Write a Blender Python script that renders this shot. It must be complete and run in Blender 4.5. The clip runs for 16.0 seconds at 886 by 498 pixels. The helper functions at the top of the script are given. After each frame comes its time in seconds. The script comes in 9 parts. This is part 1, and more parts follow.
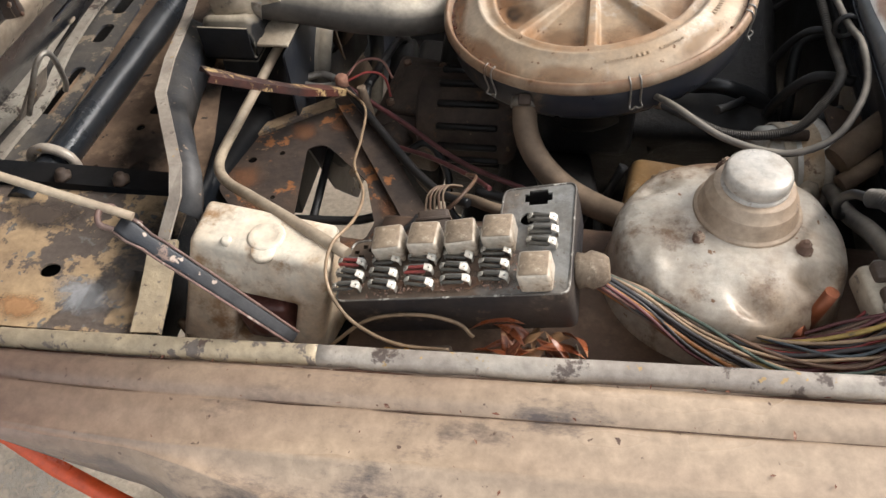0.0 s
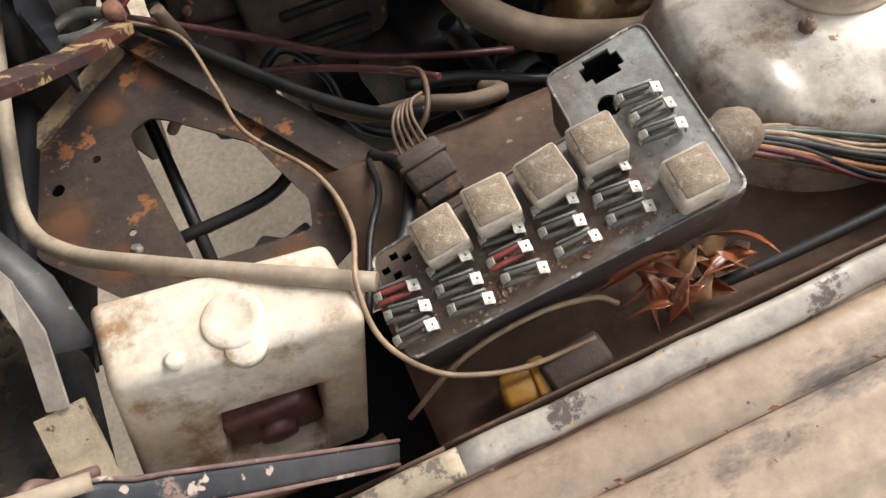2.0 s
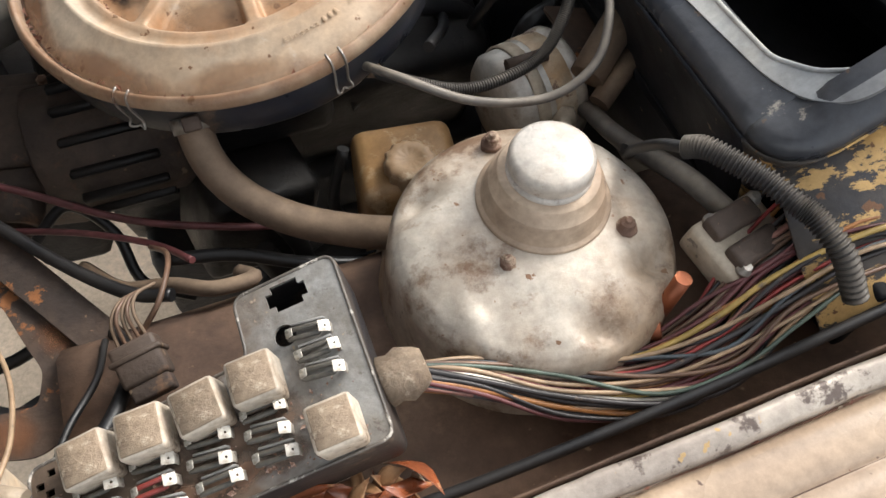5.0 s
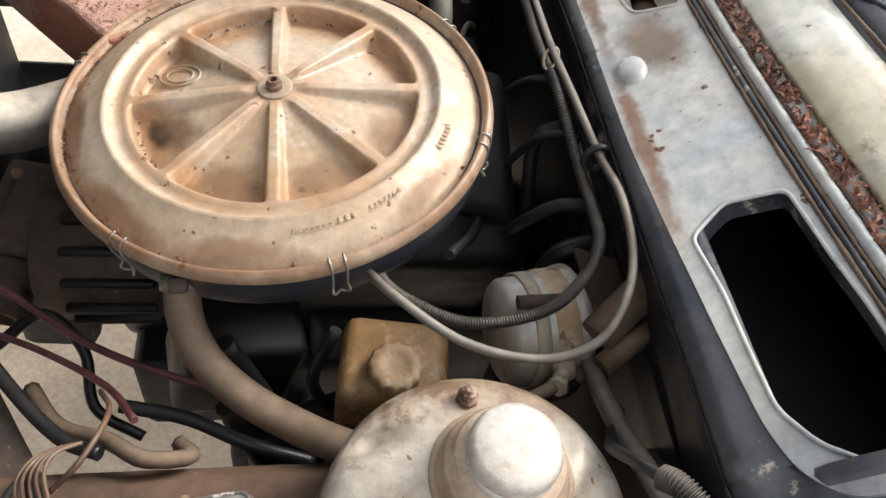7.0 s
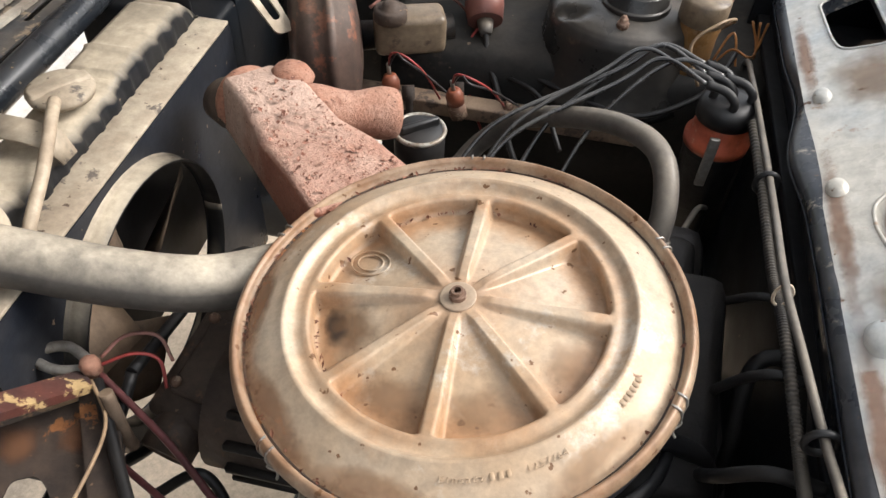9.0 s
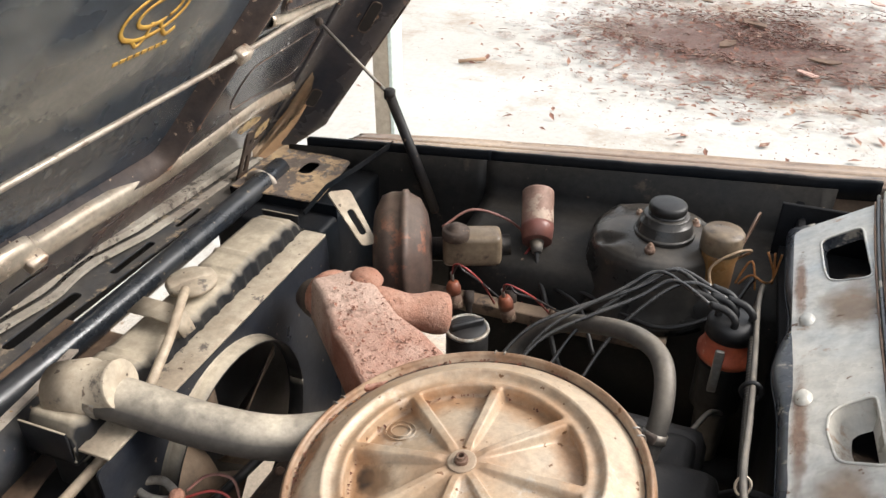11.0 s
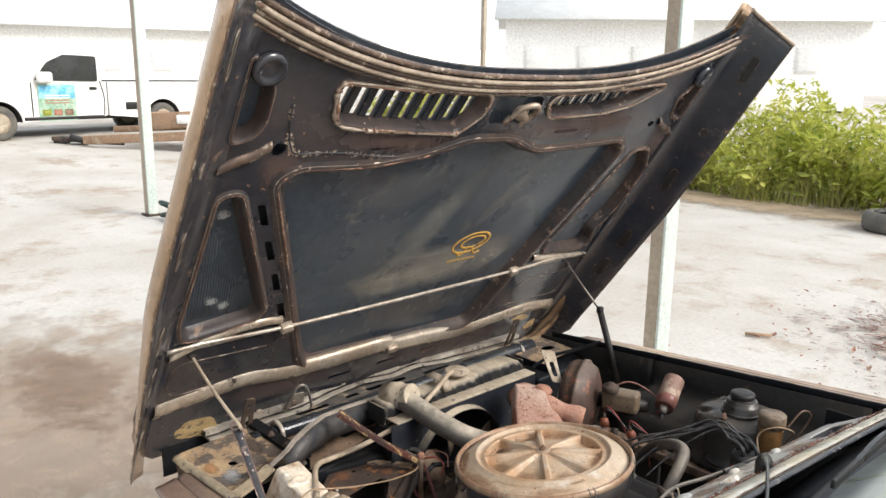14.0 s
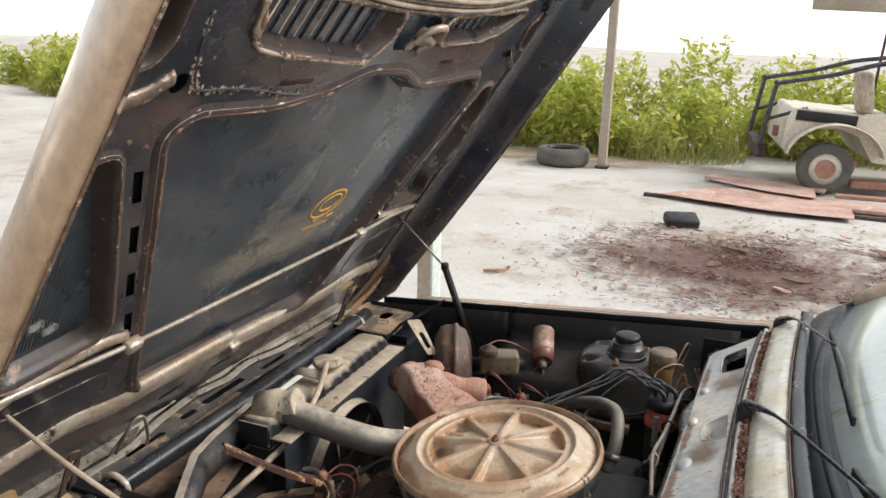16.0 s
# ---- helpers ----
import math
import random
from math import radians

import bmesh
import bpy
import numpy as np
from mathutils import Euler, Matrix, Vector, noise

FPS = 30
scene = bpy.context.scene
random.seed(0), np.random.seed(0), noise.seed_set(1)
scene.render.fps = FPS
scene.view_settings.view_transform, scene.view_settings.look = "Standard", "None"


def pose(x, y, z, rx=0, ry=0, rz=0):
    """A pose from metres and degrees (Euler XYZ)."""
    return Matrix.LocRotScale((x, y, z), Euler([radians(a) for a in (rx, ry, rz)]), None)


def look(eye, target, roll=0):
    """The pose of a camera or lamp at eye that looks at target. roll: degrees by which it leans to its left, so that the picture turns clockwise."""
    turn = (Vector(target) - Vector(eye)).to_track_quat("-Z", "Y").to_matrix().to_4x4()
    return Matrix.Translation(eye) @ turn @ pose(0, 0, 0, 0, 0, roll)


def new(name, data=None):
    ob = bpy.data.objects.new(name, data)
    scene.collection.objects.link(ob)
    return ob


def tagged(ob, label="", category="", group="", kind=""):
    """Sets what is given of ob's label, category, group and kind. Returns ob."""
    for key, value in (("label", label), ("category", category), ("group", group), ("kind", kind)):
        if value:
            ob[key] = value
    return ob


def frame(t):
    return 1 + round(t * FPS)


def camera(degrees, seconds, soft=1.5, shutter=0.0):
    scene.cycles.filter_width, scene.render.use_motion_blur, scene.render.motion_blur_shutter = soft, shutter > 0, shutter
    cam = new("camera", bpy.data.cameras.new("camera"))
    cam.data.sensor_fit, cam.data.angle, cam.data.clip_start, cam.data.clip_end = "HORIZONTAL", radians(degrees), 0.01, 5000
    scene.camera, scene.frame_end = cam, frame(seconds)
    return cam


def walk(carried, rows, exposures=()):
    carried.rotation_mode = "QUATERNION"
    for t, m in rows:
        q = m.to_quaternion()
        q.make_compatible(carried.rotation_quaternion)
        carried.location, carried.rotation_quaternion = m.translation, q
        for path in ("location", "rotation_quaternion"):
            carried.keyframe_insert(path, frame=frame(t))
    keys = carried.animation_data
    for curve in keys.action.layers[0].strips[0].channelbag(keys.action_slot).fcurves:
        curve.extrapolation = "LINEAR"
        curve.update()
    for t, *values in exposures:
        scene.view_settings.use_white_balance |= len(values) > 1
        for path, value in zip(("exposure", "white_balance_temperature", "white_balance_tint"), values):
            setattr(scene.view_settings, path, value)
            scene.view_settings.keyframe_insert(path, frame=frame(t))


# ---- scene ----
cam = camera(60.0, 16.0)
PATH = [
    (0, (0.054, 0.008, 1.371), (-0.252, 1.292, -0.132), -5.6),
    (0.5, (-0.036, 0.123, 1.316), (-0.197, 1.301, -0.292), -7.0),
    (1, (-0.085, 0.208, 1.263), (-0.098, 1.234, -0.454), -7.4),
    (1.5, (-0.137, 0.247, 1.248), (-0.005, 1.152, -0.53), -7.5),
    (2, (-0.151, 0.259, 1.243), (0.1, 1.093, -0.557), -7.6),
    (2.5, (-0.136, 0.261, 1.254), (0.169, 1.067, -0.551), -7.2),
    (3, (-0.102, 0.261, 1.26), (0.217, 1.076, -0.539), -6.6),
    (3.5, (-0.076, 0.258, 1.276), (0.24, 1.104, -0.509), -6.1),
    (4, (-0.037, 0.249, 1.284), (0.288, 1.141, -0.476), -5.1),
    (4.2, (-0.021, 0.249, 1.286), (0.311, 1.161, -0.463), -4.4),
    (6.3, (0.072, 0.306, 1.294), (0.575, 1.377, -0.319), 14.0),
    (6.5, (0.075, 0.311, 1.307), (0.556, 1.417, -0.288), 14.2),
    (7, (0.09, 0.343, 1.318), (0.45, 1.561, -0.227), 13.2),
    (7.5, (0.121, 0.387, 1.329), (0.285, 1.667, -0.199), 11.1),
    (8, (0.135, 0.42, 1.335), (0.1, 1.733, -0.173), 8.0),
    (8.5, (0.121, 0.455, 1.334), (-0.033, 1.78, -0.155), 5.6),
    (9, (0.114, 0.472, 1.35), (-0.106, 1.819, -0.111), 3.5),
    (9.2, (0.12, 0.487, 1.359), (-0.11, 1.845, -0.09), 2.8),
    (11.3, (0.28, 0.284, 1.486), (-0.44, 1.876, 0.512), -0.5),
    (11.5, (0.322, 0.225, 1.505), (-0.497, 1.808, 0.596), -0.8),
    (12, (0.444, 0.143, 1.55), (-0.634, 1.644, 0.785), -1.4),
    (12.5, (0.589, 0.051, 1.592), (-0.7, 1.443, 0.958), -1.4),
    (13, (0.728, -0.046, 1.623), (-0.678, 1.274, 1.092), -0.5),
    (13.5, (0.855, -0.163, 1.629), (-0.59, 1.138, 1.162), 0.3),
    (14, (0.982, -0.279, 1.633), (-0.453, 1.043, 1.193), 0.7),
    (14.5, (1.047, -0.338, 1.634), (-0.335, 1.04, 1.197), 0.9),
    (15, (0.969, -0.349, 1.628), (-0.306, 1.124, 1.175), 0.9),
    (15.5, (0.723, -0.301, 1.618), (-0.338, 1.323, 1.131), 1.1),
    (16, (0.42, -0.285, 1.569), (-0.303, 1.498, 1.022), 1.3),
]
walk(cam, [(t, look(eye, target, roll)) for t, eye, target, roll in PATH],
     exposures=[(0, 0.56), (1, 0.62), (2, 0.64), (4.2, 0.70), (6.3, 0.90), (9.2, 0.84), (11.3, 0.74), (12.5, 0.66), (14, 0.48), (16, 0.38)])

# world: hazy bright overcast, and one very soft sun from the open side of the yard
SUN_ELEV, SUN_ROT = radians(40), radians(67)
world = bpy.data.worlds.new("world")
scene.world = world
world.use_nodes = True
wn = world.node_tree.nodes
sky = wn.new("ShaderNodeTexSky")
sky.sky_type, sky.sun_disc = "NISHITA", False
sky.sun_elevation, sky.sun_rotation = SUN_ELEV, SUN_ROT
sky.dust_density, sky.air_density, sky.ozone_density = 4.0, 1.0, 1.0
wn["Background"].inputs["Strength"].default_value = 0.05
world.node_tree.links.new(sky.outputs[0], wn["Background"].inputs["Color"])
haze = wn.new("ShaderNodeBackground")
haze.inputs["Color"].default_value, haze.inputs["Strength"].default_value = (0.965, 0.985, 1.0, 1), 0.72
both = wn.new("ShaderNodeAddShader")
world.node_tree.links.new(wn["Background"].outputs[0], both.inputs[0])
world.node_tree.links.new(haze.outputs[0], both.inputs[1])
world.node_tree.links.new(both.outputs[0], wn["World Output"].inputs["Surface"])
sun_data = bpy.data.lights.new("sun", "SUN")
sun_data.energy, sun_data.angle, sun_data.color = 2.7, radians(28.0), (1.0, 0.975, 0.94)
sun = new("sun", sun_data)
sun.matrix_world = look((6, 2.5, 5.5), (0, 0, 0))


# ---- materials ----
def material(name, base, second=None, third=None, rough=0.6, metal=0.0, scale=6.0, fine=60.0, spread=0.5, bump=0.15,
             patch=0.55, edge=0.08, spec=0.4, rand=0.0, stretch=(1, 1, 1), dust=None, settle=0.8, speck=None, many=0.66, scratch=None, grain_amount=1.0, worn=None, rings=(), least=0.35):
    """Base colour broken by a soft second colour, patches of a third one, and fine grain with relief."""
    m = bpy.data.materials.new(name)
    m.use_nodes = True
    nt = m.node_tree
    n, l = nt.nodes, nt.links
    bsdf = n["Principled BSDF"]
    co = n.new("ShaderNodeTexCoord")
    mp = n.new("ShaderNodeMapping")
    mp.inputs["Scale"].default_value = stretch
    l.new(co.outputs["Object"], mp.inputs["Vector"])

    def tex(sc, detail=4, rgh=0.6, even=False):
        t = n.new("ShaderNodeTexNoise")
        t.inputs["Scale"].default_value, t.inputs["Detail"].default_value, t.inputs["Roughness"].default_value = sc, detail, rgh
        l.new(co.outputs["Object"] if even else mp.outputs[0], t.inputs["Vector"])
        return t.outputs["Fac"]

    def ramp(src, lo, hi):
        r = n.new("ShaderNodeMapRange")
        r.inputs["From Min"].default_value, r.inputs["From Max"].default_value = lo, hi
        l.new(src, r.inputs["Value"])
        return r.outputs[0]

    def mix(fac, a, b):
        x = n.new("ShaderNodeMix")
        x.data_type = "RGBA"
        l.new(fac, x.inputs["Factor"]) if not isinstance(fac, float) else None
        if isinstance(fac, float):
            x.inputs["Factor"].default_value = fac
        for v, k in ((a, 6), (b, 7)):
            if isinstance(v, tuple):
                x.inputs[k].default_value = (*v, 1)
            else:
                l.new(v, x.inputs[k])
        return x.outputs[2]

    second = second or tuple(c * 0.75 for c in base)
    big, small = tex(scale, 5), tex(fine, 6, 0.7, True)
    col = mix(ramp(big, 0.5 - spread * 0.13, 0.5 + spread * 0.13), base, second)
    if third:
        col = mix(ramp(tex(scale * 2.3, 8, 0.72), patch - 0.035, patch - 0.035 + edge * 0.8), col, third)
    if rings:
        flat, ln = n.new("ShaderNodeMapping"), n.new("ShaderNodeVectorMath")
        flat.inputs["Scale"].default_value, ln.operation = (1, 1, 0), "LENGTH"
        l.new(co.outputs["Object"], flat.inputs["Vector"])
        l.new(flat.outputs[0], ln.inputs[0])
        for colour, at, wide, cover in rings:
            off, ab, ragged = n.new("ShaderNodeMath"), n.new("ShaderNodeMath"), n.new("ShaderNodeMath")
            off.operation, off.inputs[1].default_value, ab.operation = "SUBTRACT", at, "ABSOLUTE"
            l.new(ln.outputs["Value"], off.inputs[0])
            l.new(off.outputs[0], ab.inputs[0])
            ragged.operation, ragged.inputs[1].default_value = "MULTIPLY_ADD", wide * 4.5
            l.new(tex(16.0, 7, 0.7), ragged.inputs[0])
            l.new(ab.outputs[0], ragged.inputs[2])
            mk = n.new("ShaderNodeMapRange")
            mk.inputs["From Min"].default_value, mk.inputs["From Max"].default_value = wide * 3.7, wide * 2.2
            mk.inputs["To Max"].default_value = cover
            l.new(ragged.outputs[0], mk.inputs["Value"])
            col = mix(mk.outputs[0], col, colour)
    # noisy blend along one axis: given colour below lo, base above hi
    if worn:
        colour, lo, hi, axis = worn
        xyz, add = n.new("ShaderNodeSeparateXYZ"), n.new("ShaderNodeMath")
        l.new(co.outputs["Object"], xyz.inputs[0])
        add.operation, add.inputs[2].default_value = "MULTIPLY_ADD", -0.15
        l.new(tex(9.0, 6, 0.65), add.inputs[0])
        add.inputs[1].default_value = 0.3
        tot = n.new("ShaderNodeMath")
        l.new(xyz.outputs[axis], tot.inputs[0])
        l.new(add.outputs[0], tot.inputs[1])
        col = mix(ramp(tot.outputs[0], lo, hi), colour, col)
    if scratch:
        m2 = n.new("ShaderNodeMapping")
        m2.inputs["Scale"].default_value, m2.inputs["Rotation"].default_value = (1.5, 26, 26), (0, 0, 0.06)
        l.new(co.outputs["Object"], m2.inputs["Vector"])
        t2 = n.new("ShaderNodeTexNoise")
        t2.inputs["Scale"].default_value, t2.inputs["Detail"].default_value, t2.inputs["Roughness"].default_value = 5.0, 6, 0.7
        l.new(m2.outputs[0], t2.inputs["Vector"])
        col = mix(ramp(t2.outputs["Fac"], 0.62, 0.85), col, scratch)
    if dust:
        geo = n.new("ShaderNodeNewGeometry")
        sep = n.new("ShaderNodeSeparateXYZ")
        l.new(geo.outputs["Normal"], sep.inputs[0])
        up = n.new("ShaderNodeMath")
        up.operation = "MULTIPLY"
        l.new(ramp(sep.outputs["Z"], 0.35, 0.95), up.inputs[0])
        cov = n.new("ShaderNodeMapRange")
        cov.inputs["From Min"].default_value, cov.inputs["From Max"].default_value = 0.35, 0.62
        cov.inputs["To Min"].default_value, cov.inputs["To Max"].default_value = settle * least, settle
        l.new(tex(scale * 1.7, 6, 0.65), cov.inputs["Value"])
        l.new(cov.outputs[0], up.inputs[1])
        col = mix(up.outputs[0], col, dust)
    if speck:
        col = mix(ramp(tex(fine * 1.1, 3, 0.5, True), many, many + 0.03), col, speck)
    g = n.new("ShaderNodeMapRange")
    g.inputs["From Min"].default_value, g.inputs["From Max"].default_value = 0.3, 0.7
    g.inputs["To Min"].default_value, g.inputs["To Max"].default_value = 1 - 0.26 * grain_amount, 1 + 0.18 * grain_amount
    l.new(small, g.inputs["Value"])
    grain = n.new("ShaderNodeVectorMath")
    grain.operation = "SCALE"
    l.new(col, grain.inputs[0])
    l.new(g.outputs[0], grain.inputs["Scale"])
    out = grain.outputs[0]
    if rand:
        oi = n.new("ShaderNodeObjectInfo")
        rr = n.new("ShaderNodeMapRange")
        rr.inputs["To Min"].default_value, rr.inputs["To Max"].default_value = 1 - rand, 1 + rand
        l.new(oi.outputs["Random"], rr.inputs["Value"])
        v2 = n.new("ShaderNodeVectorMath")
        v2.operation = "SCALE"
        l.new(out, v2.inputs[0])
        l.new(rr.outputs[0], v2.inputs["Scale"])
        out = v2.outputs[0]
    l.new(out, bsdf.inputs["Base Color"])
    r = n.new("ShaderNodeMapRange")
    r.inputs["From Min"].default_value, r.inputs["From Max"].default_value = 0.3, 0.7
    r.inputs["To Min"].default_value, r.inputs["To Max"].default_value = max(0.05, rough - 0.18), min(1, rough + 0.18)
    l.new(big, r.inputs["Value"])
    l.new(r.outputs[0], bsdf.inputs["Roughness"])
    bsdf.inputs["Metallic"].default_value = metal
    bsdf.inputs["Specular IOR Level"].default_value = spec
    if bump:
        bp = n.new("ShaderNodeBump")
        bp.inputs["Strength"].default_value, bp.inputs["Distance"].default_value = bump, 0.004
        l.new(small, bp.inputs["Height"])
        l.new(bp.outputs[0], bsdf.inputs["Normal"])
    return m


M = {}
M["concrete"] = material("concrete", (0.475, 0.460, 0.428), (0.40, 0.375, 0.335), (0.33, 0.275, 0.22), 0.9, 0, 0.55, 30, 0.8, 0.05, 0.555, 0.16, 0.2, speck=(0.28, 0.22, 0.17), many=0.70, grain_amount=0.5)
# turns darker brown towards the nose along X
M["fender"] = material("dusty_fender_paint", (0.45, 0.335, 0.235), (0.24, 0.168, 0.122), (0.105, 0.08, 0.07), 0.33, 0.0, 2.2, 75, 0.7, 0.10, 0.575, 0.10, 0.5, stretch=(0.6, 1.3, 1.3), speck=(0.12, 0.075, 0.055), many=0.70, scratch=(0.24, 0.165, 0.12), worn=((0.15, 0.095, 0.075), -0.47, -0.24, "X"))
M["lip"] = material("worn_grey_lip", (0.46, 0.40, 0.335), (0.27, 0.225, 0.19), (0.12, 0.09, 0.075), 0.45, 0.15, 9, 90, 0.8, 0.2, 0.62, 0.05, speck=(0.45, 0.30, 0.14), many=0.67)
M["bay"] = material("bay_dirty_paint", (0.25, 0.165, 0.108), (0.12, 0.078, 0.053), (0.34, 0.23, 0.15), 0.75, 0, 6, 80, 0.8, 0.25, 0.60, 0.15, speck=(0.035, 0.025, 0.02), many=0.68)
M["bay_yellow"] = material("bay_peeling_yellow", (0.45, 0.32, 0.19), (0.27, 0.185, 0.115), (0.12, 0.095, 0.08), 0.65, 0, 8, 80, 0.8, 0.35, 0.535, 0.025, speck=(0.16, 0.15, 0.14), many=0.64)
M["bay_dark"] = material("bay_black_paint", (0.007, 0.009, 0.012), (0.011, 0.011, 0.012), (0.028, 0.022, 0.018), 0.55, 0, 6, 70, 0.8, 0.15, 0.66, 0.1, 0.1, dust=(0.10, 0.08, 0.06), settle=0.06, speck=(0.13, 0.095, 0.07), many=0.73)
# turns darker towards the near end along Y
M["cowl"] = material("cowl_blue_grey", (0.51, 0.475, 0.415), (0.40, 0.415, 0.415), (0.28, 0.16, 0.09), 0.38, 0.05, 7, 60, 0.9, 0.06, 0.655, 0.10, 0.32, speck=(0.13, 0.07, 0.04), many=0.70, worn=((0.085, 0.085, 0.09), 0.44, 0.58, "Y"))
M["cowl_pale"] = material("pale_scuttle_paint", (0.58, 0.56, 0.50), (0.52, 0.46, 0.33), (0.30, 0.22, 0.15), 0.26, 0.1, 7, 60, 0.8, 0.05, 0.64, 0.08, 0.6, speck=(0.16, 0.10, 0.06), many=0.69)
M["litter"] = material("dry_litter", (0.24, 0.10, 0.06), (0.12, 0.05, 0.035), (0.48, 0.33, 0.24), 0.8, 0, 30, 120, 0.9, 0.1, 0.6, 0.1)
M["red_brace"] = material("dark_red_flaking_paint", (0.10, 0.034, 0.026), (0.04, 0.024, 0.022), (0.42, 0.29, 0.14), 0.6, 0, 14, 90, 0.8, 0.2, 0.585, 0.04)
M["pipe_cream"] = material("grimy_cream_rubber", (0.42, 0.34, 0.25), (0.32, 0.25, 0.18), (0.22, 0.16, 0.11), 0.6, 0, 14, 90, 0.8, 0.1, 0.66, 0.1)
M["copper"] = material("bright_copper", (0.38, 0.13, 0.06), (0.24, 0.08, 0.04), None, 0.35, 0.7, 30, 120)
M["heap_green"] = material("dark_green_hose", (0.025, 0.045, 0.037), (0.014, 0.022, 0.02), None, 0.7, 0, 6, 30)
M["plank_pink"] = material("faded_pink_board", (0.50, 0.34, 0.28), (0.38, 0.23, 0.18), (0.58, 0.48, 0.42), 0.8, 0, 3, 30, 0.8, 0.1, 0.62, 0.1)
M["strap_red"] = material("orange_red_plastic", (0.60, 0.08, 0.02), (0.5, 0.07, 0.02), None, 0.4, 0, 10, 60)
M["dome"] = material("dusty_cream_steel", (0.46, 0.41, 0.345), (0.30, 0.22, 0.15), (0.17, 0.105, 0.065), 0.40, 0.1, 8, 90, 0.9, 0.12, 0.555, 0.14, speck=(0.20, 0.11, 0.06), many=0.69)
M["dome_tan"] = material("dusty_tan_steel", (0.42, 0.32, 0.23), (0.27, 0.19, 0.13), (0.14, 0.095, 0.068), 0.5, 0.1, 12, 90, 0.8, 0.12, 0.63, 0.1)
M["filter"] = material("dusty_tan_enamel", (0.50, 0.405, 0.305), (0.39, 0.275, 0.175), (0.57, 0.52, 0.45), 0.42, 0.1, 5, 80, 1.0, 0.10, 0.60, 0.16, speck=(0.15, 0.075, 0.035), many=0.68, rings=(((0.36, 0.19, 0.09), 0.108, 0.020, 0.75), ((0.20, 0.095, 0.045), 0.178, 0.010, 0.8), ((0.34, 0.19, 0.10), 0.02, 0.03, 0.6)))
M["filter_side"] = material("filter_side_black", (0.022, 0.024, 0.032), (0.045, 0.040, 0.036), (0.10, 0.07, 0.05), 0.4, 0.1, 9, 80, 0.8, 0.1, 0.63, 0.1)
M["hood"] = material("hood_underside_black", (0.042, 0.054, 0.070), (0.070, 0.080, 0.094), (0.22, 0.195, 0.165), 0.30, 0, 2.6, 55, 0.9, 0.06, 0.60, 0.24, 0.42, speck=(0.20, 0.19, 0.18), many=0.74)
M["hood_frame"] = material("hood_frame_blue_black", (0.022, 0.026, 0.036), (0.048, 0.044, 0.047), (0.17, 0.11, 0.085), 0.22, 0.0, 4, 60, 0.9, 0.05, 0.66, 0.08, 0.7, speck=(0.26, 0.16, 0.10), many=0.70)
M["hood_rim"] = material("hood_bare_rim", (0.50, 0.43, 0.35), (0.30, 0.225, 0.17), (0.22, 0.11, 0.065), 0.3, 0.35, 14, 80, 0.9, 0.2, 0.60, 0.06, speck=(0.07, 0.045, 0.035), many=0.66)
M["hood_out"] = material("hood_outer_paint", (0.47, 0.34, 0.235), (0.38, 0.265, 0.175), (0.28, 0.185, 0.125), 0.19, 0.72, 3, 50, 0.8, 0.02, 0.66, 0.1, 0.7)
M["rad"] = material("dusty_radiator_black", (0.010, 0.011, 0.014), (0.022, 0.021, 0.020), None, 0.5, 0.0, 7, 60, 0.9, 0.1, spec=0.2, dust=(0.46, 0.39, 0.295), settle=1.0, speck=(0.16, 0.12, 0.09), many=0.73, least=0.55)
M["dust_top"] = material("dust_coated_metal", (0.45, 0.385, 0.295), (0.31, 0.25, 0.185), (0.12, 0.10, 0.085), 0.65, 0.05, 11, 70, 0.8, 0.15, 0.62, 0.07, speck=(0.10, 0.07, 0.05), many=0.68)
M["hose"] = material("dusty_rubber_hose", (0.165, 0.112, 0.074), (0.105, 0.074, 0.052), None, 0.7, 0, 12, 70, 0.8, 0.12, dust=(0.34, 0.24, 0.155), settle=0.4)
M["hose_grey"] = material("grey_rubber_hose", (0.115, 0.105, 0.095), (0.07, 0.062, 0.055), (0.22, 0.185, 0.145), 0.5, 0, 8, 70, 0.9, 0.08, 0.62, 0.15, dust=(0.33, 0.275, 0.205), settle=0.5)
M["hose_pale"] = material("dust_caked_hose", (0.09, 0.08, 0.07), (0.055, 0.05, 0.045), None, 0.6, 0, 8, 70, 0.9, 0.08, dust=(0.54, 0.47, 0.37), settle=0.95, least=0.28)
M["rubber"] = material("black_rubber", (0.010, 0.010, 0.011), (0.020, 0.018, 0.017), None, 0.5, 0, 14, 80, 0.8, 0.1)
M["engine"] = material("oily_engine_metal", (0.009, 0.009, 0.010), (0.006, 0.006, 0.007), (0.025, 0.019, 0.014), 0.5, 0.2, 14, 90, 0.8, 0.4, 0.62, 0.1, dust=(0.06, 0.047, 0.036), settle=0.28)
M["rust"] = material("rusty_orange_casting", (0.33, 0.145, 0.09), (0.42, 0.25, 0.185), (0.20, 0.085, 0.055), 0.85, 0.0, 14, 190, 1.1, 0.8, 0.60, 0.16, speck=(0.12, 0.055, 0.04), many=0.665)
M["rust_flake"] = material("rust_crumb", (0.25, 0.10, 0.065), (0.14, 0.06, 0.042), (0.45, 0.28, 0.21), 0.9, 0, 200, 300, 0.9, 0.1, 0.55, 0.05)
M["rust_cast"] = material("dusty_rusty_casting", (0.36, 0.15, 0.095), (0.27, 0.105, 0.065), (0.46, 0.29, 0.22), 0.85, 0.0, 12, 190, 1.1, 0.9, 0.60, 0.18, speck=(0.14, 0.06, 0.042), many=0.665, dust=(0.52, 0.36, 0.285), settle=0.62, worn=((0.47, 0.33, 0.265), -0.05, 0.045, "X"))
